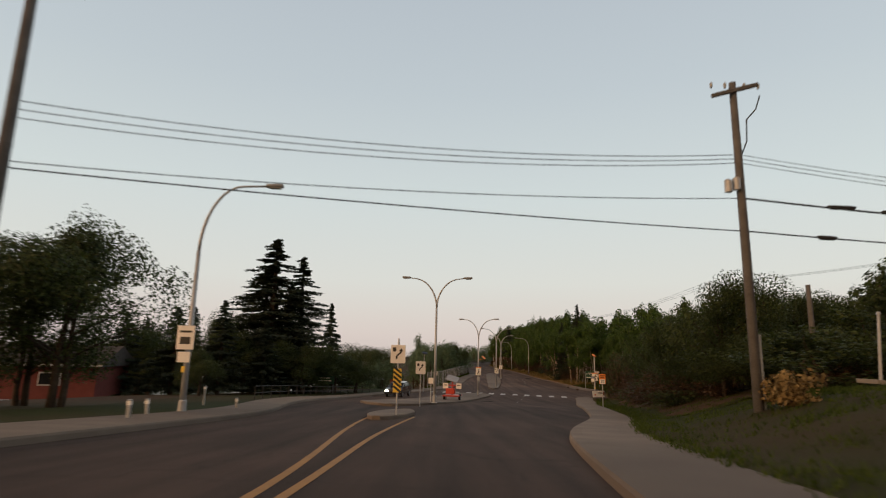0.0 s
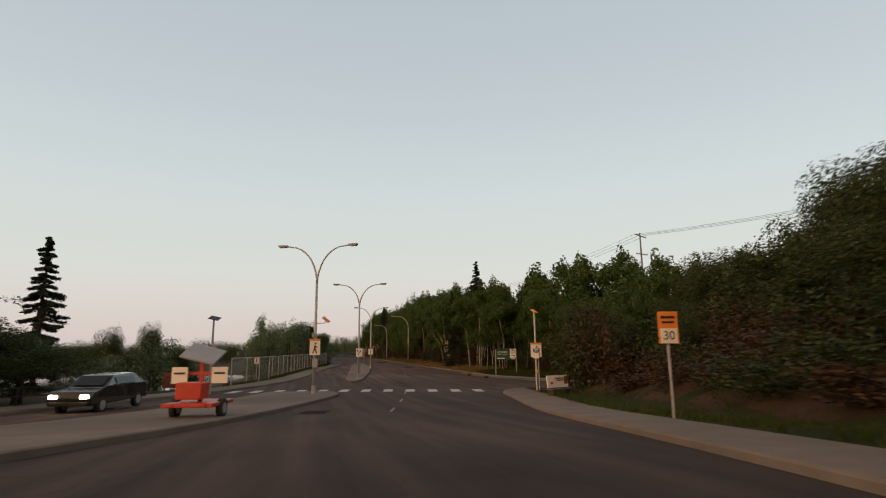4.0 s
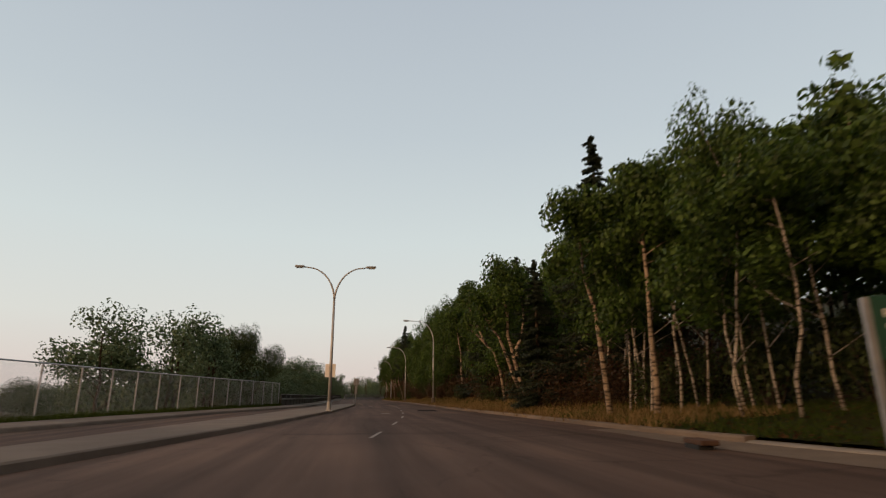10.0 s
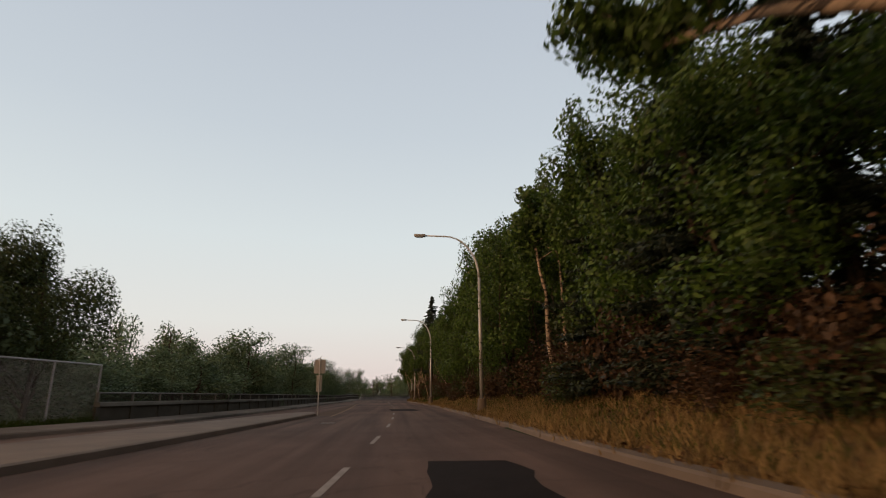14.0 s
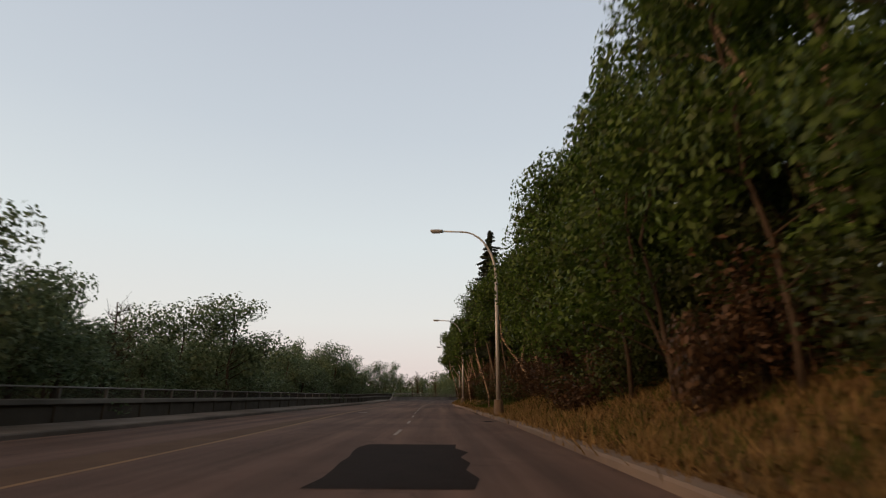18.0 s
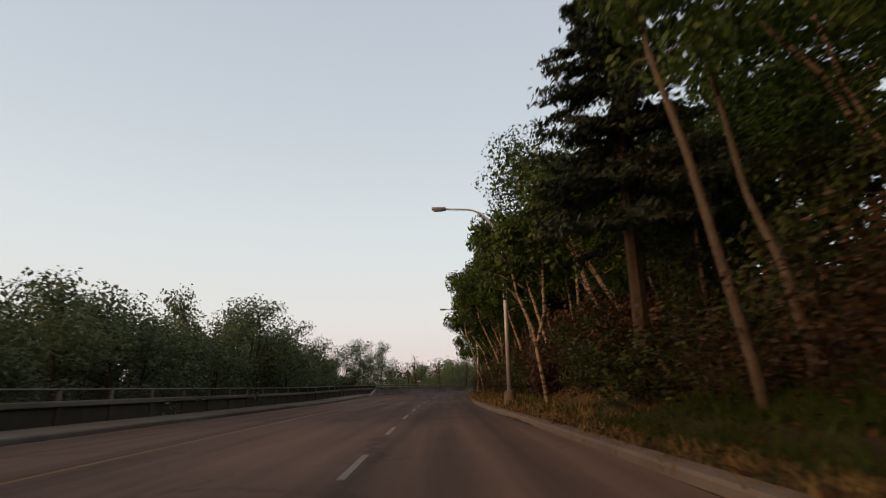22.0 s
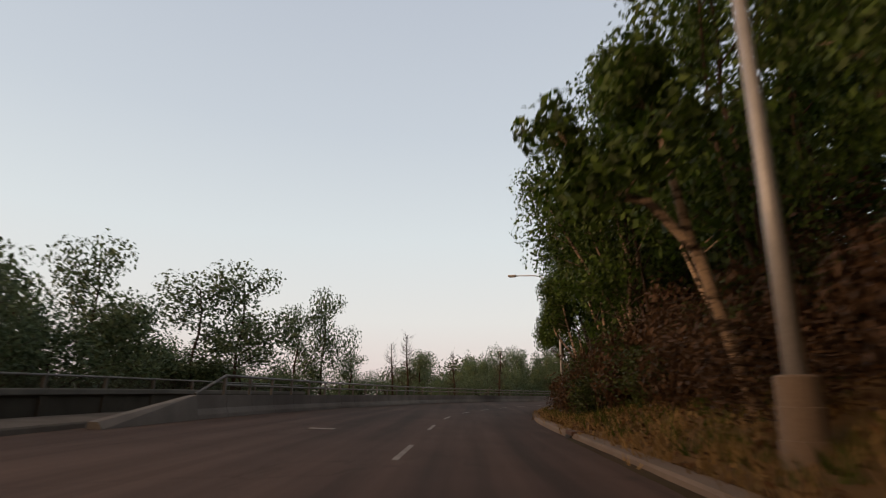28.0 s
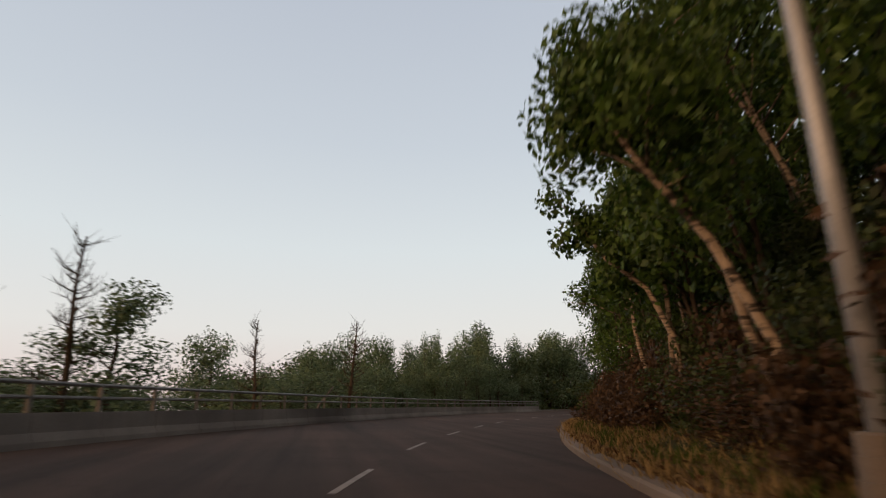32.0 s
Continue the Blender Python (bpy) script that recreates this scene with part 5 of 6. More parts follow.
def make_shrub(name, label, seed, h, r, n, size, leaf, group="undergrowth"):
    rng = np.random.default_rng(seed)
    ob = root(name, Matrix.Identity(4), label, "shrub", group)
    bm, blobs = None, []
    for i in range(9):
        a, q = rng.random() * math.tau, r * (0.3 + 0.6 * rng.random())
        top = h * (0.55 + 0.45 * rng.random())
        e = (math.cos(a) * q, math.sin(a) * q, top * 0.85)
        bm = tube([(math.cos(a) * 0.1, math.sin(a) * 0.1, -0.2), (e[0] * 0.5, e[1] * 0.5, top * 0.5), e], [0.03, 0.02, 0.006], 5, bm)
        br = r * (0.3 + 0.25 * rng.random())
        blobs.append((*e, br, br, br * 0.8))
        blobs.append((e[0] * 0.7, e[1] * 0.7, top * 0.42, br * 1.1, br * 1.1, top * 0.38))
    part("stem", bm, BARK_D, ob)
    c, d = clumps(blobs, n, rng, 0.35)
    keep = c[:, 2] > -0.1
    c, d = c[keep], d[keep]
    me = foliage("crown", c, d, size * (0.6 + 0.8 * rng.random(len(c))), rng)
    me.materials.append(leaf)
    cr = new("crown", me)
    cr.parent = ob
    return ob


def make_dead(name, label, seed, h):
    rng = np.random.default_rng(seed)
    ob = root(name, Matrix.Identity(4), label, "tree", "bare trees")
    pts = [(0.1 * math.sin(i), 0.06 * i, h * i / 6 - (0.3 if i == 0 else 0)) for i in range(7)]
    bm = tube(pts, [0.13 * (1 - i / 7) + 0.012 for i in range(7)], 7)
    for i in range(46):
        u = 0.2 + 0.77 * rng.random()
        p = Vector((0.1 * math.sin(u * 6), 0.36 * u, h * u))
        a = rng.random() * math.tau
        L = (0.5 + 1.4 * rng.random()) * (1.2 - u * 0.8)
        q = p + Vector((math.cos(a) * L * 0.6, math.sin(a) * L * 0.6, L * 0.25))
        e = p + Vector((math.cos(a) * L, math.sin(a) * L, L * 0.65))
        tube([p, q, e], [0.03, 0.018, 0.006], 5, bm)
        for _ in range(4):
            f = q + Vector(rng.normal(0, 0.3, 3)) + Vector((0, 0, 0.3))
            tube([q, f], [0.012, 0.005], 4, bm)
    part("trunk", bm, BARK_D, ob)
    return ob


ASPENS = [make_tree("birch_tree", "leaning birch with a pale ringed trunk and green crown", 11 + k, (12.5, 13.5, 11.5, 12.5)[k], (-0.20, -0.34, -0.12, -0.28)[k], (0.105, 0.12, 0.095, 0.115)[k], (2.2, 2.6, 2.0, 2.5)[k], BARK_W, LEAF_A, 6400, 0.15, (0.42, 0.36, 0.42, 0.36)[k], (1, 2, 1, 2)[k], aspect=1.2) for k in range(4)]
DARKS = [make_tree("birch_tree", "slender dark-barked birch with leaves low on its stem", 311 + k, (11.0, 12.0)[k], (-0.16, -0.24)[k], 0.085, (2.2, 2.5)[k], BARK_D, LEAF_A, 6400, 0.14, 0.18, (1, 2)[k], aspect=1.25) for k in range(2)]
YOUNG = [make_tree("young_aspen", "bushy young aspen with leaves down to the ground", 211 + k, (7.0, 8.0)[k], -0.05, 0.06, (1.7, 1.9)[k], BARK_D, LEAF_D, 4000, 0.145, 0.08, 2, aspect=1.2) for k in range(2)]
BACKS = [make_tree("forest_tree", "dark forest tree with a full green crown", 231 + k, (12.5, 14.0)[k], -0.03, 0.13, (2.7, 2.9)[k], BARK_W, LEAF_A, 1700, 0.33, 0.2, 1, "trees on the bank", 1.3) for k in range(2)]
POPLARS = [make_tree("poplar_tree", "leafy poplar with a low rounded crown", 31 + k, (8.5, 7.0, 9.5)[k], 0.02, 0.14, (2.5, 2.4, 2.8)[k], BARK_D, LEAF_B, 3500, 0.172, 0.12, (2, 2, 1)[k], "trees beyond the parapet", 1.1) for k in range(3)]
SPRUCES = [make_spruce("spruce_tree", "dark pointed spruce tree", 51 + k, (15.0, 11.0)[k], (3.4, 2.6)[k], 36000, 0.085) for k in range(2)]
SHRUBS = [make_shrub(("low_shrub", "green_shrub", "tangled_bush")[k], ("reddish brown shrub at the foot of the bank", "dark green shrub under the trees", "tangled brown bush on the bank")[k], 71 + k, (1.7, 2.4, 3.2)[k], (1.2, 1.5, 1.7)[k], 1700, 0.1, (LEAF_C, LEAF_D, LEAF_C)[k]) for k in range(3)]
OAKISH = make_tree("broadleaf_tree", "broad dark green tree with a spreading crown", 91, 9.0, 0.03, 0.2, 3.4, BARK_D, LEAF_D, 24000, 0.115, 0.2, 2, "trees near the junction")
KERB_SPRUCE = make_spruce("spruce_tree", "tall spruce with a bare lower trunk close to the kerb", 58, 15.0, 3.3, 52000, 0.085, low=0.28)
SLIMS = [make_tree("aspen_tree", "slim aspen with a thin pale trunk and a high green crown", 331 + k, 10.0, (-0.03, 0.04, -0.06)[k], 0.05, (1.7, 1.9, 1.6)[k], BARK_A, LEAF_A, 5200, 0.135, (0.34, 0.28, 0.4)[k], 1, aspect=1.35) for k in range(3)]
DEADS = [make_dead("bare_tree", "bare dead tree with thin branches", 95 + k, 7.0) for k in range(2)]
USED = set()


def plant(proto, x, y, height=None, natural=1.0, turn=None, z=None, wide=None, label=""):
    """Sets one tree of a kind at a place; the first use moves the original itself."""
    k = (height / natural) if height else 1.0
    w = wide if wide else k
    m = Matrix.Translation((x, y, land(x, y) if z is None else z)) @ pose(0, 0, 0, 0, 0, random.uniform(-25, 25) if turn is None else turn) @ Matrix.Diagonal((w, w, k, 1))
    if proto.name not in USED:
        USED.add(proto.name)
        ob = proto
        ob.matrix_basis = m
    else:
        ob = copy_thing(proto, Matrix.Identity(4))
        ob.matrix_basis = m
    if label:
        ob["label"] = label
    return ob


random.seed(7)
H_A = (12.5, 13.5, 11.5, 12.5)
TALL = table([(105, 1.1), (112, 1.08), (121, 1.0), (128, 1.05), (134, 1.22), (141, 1.25), (147, 1.38), (166, 1.42), (173, 1.4), (179, 1.4), (186, 0.95), (192, 0.75), (200, 0.85), (207, 1.15), (212, 1.35), (222, 1.38), (233, 1.4), (243, 1.4), (248, 1.4), (256, 1.45), (285, 1.4), (300, 1.2), (345, 1.2)])
# rows of birches on the bank, the first rows near the kerb and leaning out over it
for row, (off, step, y0, y1, hmin, hmax) in enumerate(((4.4, 3.4, 115, 342, 7.2, 9.6), (6.8, 3.7, 111, 342, 8.0, 10.2), (9.8, 4.0, 99, 340, 8.6, 10.8), (13.8, 5.4, 96, 340, 9, 11.2))):
    y = y0
    while y < y1:
        e = off + random.uniform(-0.8, 0.8)
        p = at(y, RKERB(y) + e)
        if row == 0 and 180 < y < 194 or row == 0 and any(abs(y - q) < 1.6 for q in (116, 190, 207, 209, 212, 214, 218, 264.4, 270.5)):
            y += 1.6
            continue
        if row < 2:
            k = random.randrange(4)
            low = 0.7 if 180 < y < 195 else TALL(y)
            if random.random() < (0.72 if row == 0 else 0.85) - (0.38 if 180 < y < 285 else 0):
                k = random.randrange(2)
                plant(DARKS[k], p.x, p.y, random.uniform(hmin, hmax) * low, (11.0, 12.0)[k], random.uniform(-50, 50) + heading(y), wide=random.uniform(0.7, 0.9))
            else:
                plant(ASPENS[k], p.x, p.y, random.uniform(hmin, hmax) * low, H_A[k], random.uniform(-50, 50) + heading(y), wide=random.uniform(0.65, 0.85))
        else:
            k = random.randrange(2)
            plant(BACKS[k], p.x, p.y, random.uniform(hmin, hmax) * (0.5 + 0.5 * max(TALL(y), 1.3 if 176 < y < 206 else 0)), (12.5, 14.0)[k], random.uniform(0, 360))
        y += step * random.uniform(0.75, 1.25)
for y, off, h in ((145.2, 3.0, 9.6), (148.6, 3.2, 10.0), (152.4, 4.0, 9.6), (158.2, 3.4, 9.0), (161.6, 3.0, 8.8), (164.8, 2.8, 9.0), (168.2, 2.8, 9.4), (171.4, 3.0, 9.2), (176.5, 2.9, 8.6)):
    p = at(y, RKERB(y) + off)
    k = int(y) % 2
    plant(DARKS[k], p.x, p.y, h, (11.0, 12.0)[k], heading(y) + 40 * math.sin(y), wide=0.8)
y = 108.0
while y < 300:
    p = at(y, RKERB(y) + random.uniform(4.6, 8.0))
    k = random.randrange(2)
    plant(YOUNG[k], p.x, p.y, random.uniform(3.2, 6.0), (7.0, 8.0)[k], random.uniform(0, 360))
    y += random.uniform(2.8, 4.6)
y = 138.0
while y < 178:
    p = at(y, RKERB(y) + random.uniform(4.4, 6.0))
    k = random.randrange(2)
    plant(YOUNG[k], p.x, p.y, random.uniform(3.6, 6.2), (7.0, 8.0)[k], random.uniform(0, 360))
    y += random.uniform(1.8, 3.0)
# the thick pale birches that stand out in front, each with its own bent stems


def own_birch(label, seed, stems, r0, spread, n=5200, leaf=0.14, crown=0.5, bark=BARK_W):
    """A birch whose stems follow given places; the crown hangs round the upper part of each stem."""
    rng = np.random.default_rng(seed)
    x0, y0 = stems[0][0][:2]
    z0 = land(x0, y0)
    ob = root("birch_tree", pose(x0, y0, z0), label, "tree", "trees on the bank")
    bm, blobs = None, []
    for k, st in enumerate(stems):
        pts = [Vector((x - x0, y - y0 + 0.12 * rng.normal(), z - z0)) for x, y, z in st]
        if k == 0:
            pts[0] = Vector((0, 0, -0.35))
        m = len(pts)
        rad = [r0 * (0.85 if k else 1.0) * (1 - 0.72 * i / (m - 1)) + 0.012 for i in range(m)]
        bm = tube(pts, rad, 9, bm)
        total = sum((q - p).length for p, q in zip(pts, pts[1:]))
        for i in range(10):
            u = crown + (1 - crown) * (i + rng.random()) / 10
            along, p = u * total, pts[-1]
            for q0, q1 in zip(pts, pts[1:]):
                d = (q1 - q0).length
                if along <= d:
                    p = q0.lerp(q1, along / d)
                    break
                along -= d
            a = rng.random() * math.tau
            reach = spread * (0.5 + 0.6 * rng.random()) * (1.1 - 0.5 * u)
            e = p + Vector((math.cos(a) * reach, math.sin(a) * reach, reach * (0.1 + 0.6 * rng.random())))
            tube([p, p.lerp(e, 0.5) + Vector((0, 0, 0.1)), e], [0.03, 0.018, 0.006], 5, bm)
            br = spread * (0.3 + 0.2 * rng.random())
            blobs.append((e.x, e.y, e.z, br, br, br * 1.0))
            if u > crown + 0.15:
                blobs.append((p.x, p.y, p.z + 0.3, br * 0.8, br * 0.8, br * 0.8))
    part("trunk", bm, bark, ob, smooth=True)
    c, d = clumps(blobs, n, rng)
    me = foliage("crown", c, d, leaf * (0.6 + 0.8 * rng.random(n)), rng)
    me.materials.append(LEAF_A)
    cr = new("crown", me)
    cr.parent = ob
    return ob


TWIN, SLIM, LEAN = "thick twin-stemmed birch with pale ringed bark", "slender pale birch bent towards the road", "leaning birch with a pale ringed trunk and green crown"
own_birch(TWIN, 401, [[(24.75, 116, 1.0), (24.5, 116, 1.6), (24.2, 116, 2.9), (23.9, 116, 3.9), (23.7, 116, 4.7), (23.7, 116, 6.1), (23.5, 116, 7.2), (23.2, 116, 9.0)],
                      [(24.45, 116.1, 1.4), (24.0, 116, 2.2), (23.7, 116, 3.2), (23.4, 116, 4.0), (23.1, 116, 4.6), (22.6, 116.3, 5.3), (22.0, 116.8, 6.8)],
                      [(24.2, 116, 3.2), (24.2, 116, 3.9), (24.6, 116, 4.6), (24.8, 116, 5.9), (24.7, 116, 6.9), (24.6, 116, 8.2)]], 0.14, 1.9, 7600, 0.14, 0.62)
own_birch(SLIM, 402, [[(24.6, 120, 1.0), (24.2, 120, 2.6), (23.7, 120, 4.0), (23.2, 120, 4.5), (22.8, 120.2, 5.4), (22.4, 121.4, 7.2), (22.3, 123.4, 8.8)], [(23.3, 120, 4.4), (22.8, 121.4, 5.4), (22.3, 123.0, 6.2), (22.0, 124.2, 7.0)]], 0.1, 1.4, 7000, 0.12, 0.5)
own_birch(LEAN, 403, [[(24.05, 102.9, 0.6), (24.0, 102.9, 1.0), (23.8, 102.9, 2.9), (23.7, 102.9, 4.4), (23.4, 102.9, 5.6), (23.2, 103, 8.8)]], 0.12, 1.7, 4600, 0.14, 0.6)
own_birch(LEAN, 404, [[(24.4, 100.2, 0.7), (24.45, 100.2, 1.3), (24.5, 100.2, 3.0), (24.6, 100.2, 5.2), (24.6, 100.4, 9.2)]], 0.12, 1.7, 4600, 0.14, 0.6)
own_birch(LEAN, 405, [[(25.6, 139.9, 1.6), (25.3, 139.9, 3.3), (25.2, 139.9, 5.4), (25.0, 139.9, 6.4), (24.6, 140, 9.6)]], 0.11, 1.7, 4200, 0.14, 0.65)
own_birch(SLIM, 406, [[(22.8, 183.5, 0.5), (22.75, 183.5, 1.1), (22.5, 183.5, 2.0), (22.25, 183.5, 2.8), (22.0, 183.5, 3.6), (21.9, 183.8, 5.4)]], 0.05, 0.9, 1500, 0.11, 0.75)
own_birch(LEAN, 423, [[(25.3, 182, 0.9), (24.9, 182, 2.2), (24.55, 182, 2.85), (24.0, 182, 3.6), (23.5, 182, 4.4), (23.4, 182.2, 6.0), (23.5, 182.6, 7.8)], [(24.6, 182, 2.8), (24.9, 182.2, 4.2), (24.7, 182.4, 6.6), (24.4, 182.8, 9.0)]], 0.1, 1.6, 8000, 0.12, 0.62)
own_birch(LEAN, 424, [[(25.6, 180.6, 0.9), (25.3, 180.6, 3.0), (24.9, 180.6, 4.8), (24.6, 180.6, 6.2), (24.2, 180.9, 8.6)]], 0.1, 2.0, 7000, 0.12, 0.6)
# these trunks carry the shade of their neighbours in the bark colour
GREY = "leaning poplar with a grey-brown trunk darkened for shade"
own_birch(GREY, 407, [[(24.0, 190, 0.5), (23.9, 190, 1.1), (23.7, 190, 2.8), (23.3, 190, 4.5), (23.0, 190, 6.4), (22.8, 190.2, 9.0)]], 0.09, 1.3, 1600, 0.115, 0.6, BARK_P)
own_birch(GREY, 408, [[(25.0, 190.5, 0.6), (24.9, 190.5, 1.3), (24.7, 190.5, 2.7), (24.5, 190.5, 4.0), (24.1, 190.7, 9.0)]], 0.095, 1.3, 1600, 0.115, 0.6, BARK_P)
own_birch(SLIM, 409, [[(22.6, 199, 0.3), (22.5, 199, 0.5), (22.2, 199, 2.7), (21.8, 199, 3.8), (21.4, 199.2, 6.2)], [(22.3, 199, 2.2), (22.6, 199, 3.2), (22.7, 199.2, 5.6)]], 0.065, 1.2, 2800, 0.13, 0.6)
own_birch(TWIN, 420, [[(24.7, 207.4, 1.0), (24.49, 207.4, 2.0), (24.06, 207.4, 3.2), (23.69, 207.4, 4.8), (23.3, 207.5, 6.2), (22.8, 208.4, 8.8)],
                      [(23.41, 207.4, 5.4), (22.6, 207.7, 6.1), (22.2, 208.5, 7.2), (22.1, 209.3, 8.6)],
                      [(24.7, 207.4, 1.5), (24.84, 207.4, 2.37), (24.4, 207.5, 3.5), (24.2, 207.8, 5.2), (24.0, 208.3, 8.0)]], 0.105, 1.65, 7800, 0.13, 0.6)
own_birch(LEAN, 421, [[(26.1, 207.9, 1.4), (25.94, 207.9, 2.9), (25.57, 207.9, 4.2), (25.5, 207.9, 5.3), (25.2, 208.2, 8.6)]], 0.085, 1.6, 4200, 0.13, 0.6)
own_birch(LEAN, 422, [[(25.55, 205.9, 1.2), (25.45, 205.9, 2.75), (25.44, 205.9, 4.5), (25.38, 205.9, 6.7), (25.2, 206.1, 9.2)]], 0.1, 1.7, 4200, 0.13, 0.65)
own_birch(LEAN, 410, [[(24.8, 211.9, 1.4), (24.4, 211.9, 2.7), (24.1, 211.9, 4.5), (23.7, 211.9, 5.4), (23.3, 211.9, 6.0), (22.8, 212.2, 8.0)]], 0.115, 1.8, 5600, 0.14, 0.55)
own_birch(LEAN, 411, [[(24.2, 213.9, 1.2), (23.9, 213.9, 3.0), (23.8, 213.9, 3.5), (23.3, 213.9, 5.0), (23.0, 213.9, 6.8), (22.6, 214.1, 9.0)]], 0.088, 1.8, 5600, 0.14, 0.5)
own_birch(SLIM, 412, [[(22.2, 220.4, 0.7), (22.0, 220.4, 1.4), (21.5, 220.4, 3.0), (21.0, 220.4, 4.6), (20.8, 220.7, 6.4), (21.0, 221.1, 7.9)]], 0.055, 1.6, 4800, 0.13, 0.55)
own_birch(SLIM, 413, [[(22.8, 220.6, 0.9), (22.6, 220.5, 1.9), (22.2, 220.5, 3.3), (21.4, 220.5, 4.5), (21.1, 220.9, 6.6), (21.2, 221.3, 8.8)]], 0.07, 1.7, 5200, 0.13, 0.5)
own_birch(SLIM, 414, [[(23.4, 217.9, 1.0), (23.1, 217.9, 2.1), (22.7, 217.9, 3.3), (21.8, 217.9, 5.3), (21.6, 218.3, 7.4), (21.7, 218.9, 9.0)], [(23.2, 218.1, 1.6), (23.3, 218.3, 3.4), (22.9, 218.7, 6.8), (22.7, 219.1, 8.8)]], 0.08, 1.7, 6600, 0.13, 0.5)
own_birch(LEAN, 415, [[(23.7, 238.5, 1.2), (23.1, 238.5, 3.2), (22.3, 238.5, 3.9), (21.6, 238.7, 4.2), (21.1, 239, 5.4)], [(23.0, 238.5, 3.2), (22.9, 238.8, 4.4), (22.6, 239, 6.6)]], 0.1, 1.15, 3600, 0.13, 0.6)
own_birch(SLIM, 416, [[(26.4, 262, 1.2), (26.0, 262, 2.5), (25.7, 262, 4.0), (25.4, 262, 5.2), (25.1, 262.3, 7.4)]], 0.07, 1.6, 6400, 0.1, 0.6)
own_birch(TWIN, 417, [[(27.3, 264.4, 1.4), (27.0, 264.4, 2.2), (26.4, 264.4, 3.1), (26.1, 264.4, 4.5), (25.8, 264.4, 5.6), (25.4, 264.6, 7.6)],
                      [(27.15, 264.5, 1.6), (26.95, 264.5, 2.2), (26.8, 264.5, 3.4), (26.6, 264.5, 4.9), (26.2, 264.5, 5.7), (26.0, 264.8, 7.8)],
                      [(26.5, 264.4, 2.9), (25.9, 264.4, 3.7), (25.3, 264.5, 4.6), (24.9, 264.8, 5.8)]], 0.088, 1.7, 11000, 0.1, 0.66)
own_birch(TWIN, 418, [[(27.9, 270.5, 1.0), (27.5, 270.5, 1.8), (26.8, 270.5, 3.1), (26.4, 270.5, 3.8), (25.9, 270.5, 4.2), (25.4, 270.8, 5.4)],
                      [(27.8, 270.6, 1.2), (27.5, 270.6, 2.0), (27.1, 270.6, 2.9), (26.8, 270.6, 3.6), (26.7, 270.6, 4.3), (26.4, 270.9, 6.4)]], 0.075, 1.5, 9000, 0.095, 0.66)
own_birch(SLIM, 419, [[(31.1, 277, 1.4), (30.8, 277, 2.7), (30.3, 277, 4.0), (29.2, 277.2, 4.8), (28.6, 277.6, 6.0)], [(30.9, 277.1, 2.0), (31.0, 277.3, 4.0), (30.6, 277.6, 6.6)]], 0.09, 1.25, 4000, 0.13, 0.55)
for x, y, z, h, k, turn in ((25.6, 226.5, 1.6, 8.8, 1, -10), (24.8, 231.0, 1.3, 7.6, 3, -8), (25.7, 248.8, 1.6, 8.4, 3, 6), (26.3, 251.4, 1.8, 8.6, 0, -4), (25.8, 254.2, 1.5, 7.8, 2, 10), (32.4, 280.4, 1.4, 7.0, 0, -8)):
    plant(ASPENS[k], x, y, h, H_A[k], turn + heading(y), z=z, wide=0.8)
# wood behind the golf course board, farther back from the road
for row, off in enumerate((5.6, 7.6, 10.0, 14.5, 20)):
    y = 82.0 + row
    while y < 112 - row * 2.5:
        e = off * (0.6 if y > 97 else 1.0) if row < 2 else off
        p = at(y, RKERB(y) + e + random.uniform(-0.9, 0.9))
        f = 0.88 if y < 93 else 1.04 if y < 99 else 1.22
        if row < 2:
            k = random.randrange(3)
            plant(SLIMS[k], p.x, p.y, (random.uniform(7.4, 8.4) + 0.5 * row) * f, 10.0, random.uniform(0, 360), wide=random.uniform(0.75, 0.95))
            y += random.uniform(0.9, 1.8)
        else:
            k = random.randrange(2)
            plant(BACKS[k], p.x, p.y, random.uniform(8.8, 9.6) * f, (12.5, 14.0)[k], random.uniform(0, 360), wide=random.uniform(0.62, 0.85))
            y += random.uniform(1.9, 3.2)
# undergrowth along the bank
y = 84.0
while y < 300:
    for off in ((2.6, 3.6, 5.4, 8.0) if y > 108 else (3.6, 5.6, 8.0) if y > 104 else (6.4, 8.0)):
        p = at(y + random.uniform(-0.8, 0.8), RKERB(y) + off + random.uniform(-0.6, 0.6))
        k = random.randrange(3) if y > 106 else 1
        if off < 3 and random.random() < 0.5:
            continue
        plant(SHRUBS[k], p.x, p.y, (random.uniform(1.2, 2.1) + (0.7 if off > 3 else 0)) * (1.4 if off > 6 else 1.0), (1.7, 2.4, 3.2)[k], random.uniform(0, 360), wide=random.uniform(0.7, 1.1) * (1.5 if off > 6 else 1))
    y += 2.9
for x, y, h in ((28.8, 89.6, 3.6), (30.4, 88.2, 4.6), (32.2, 87.4, 5.0), (34.0, 86.6, 5.0), (36.0, 86.0, 5.2), (38.4, 85.4, 5.4), (31.4, 85.8, 2.2), (35.0, 84.6, 2.4)):
    plant(YOUNG[int(x) % 2], x, y, h, 7.5, x * 61, wide=0.8)
    plant(SHRUBS[2], x - 0.9, y - 0.7, h * 0.55, 3.2, x * 61, wide=0.85)
y = 198.0
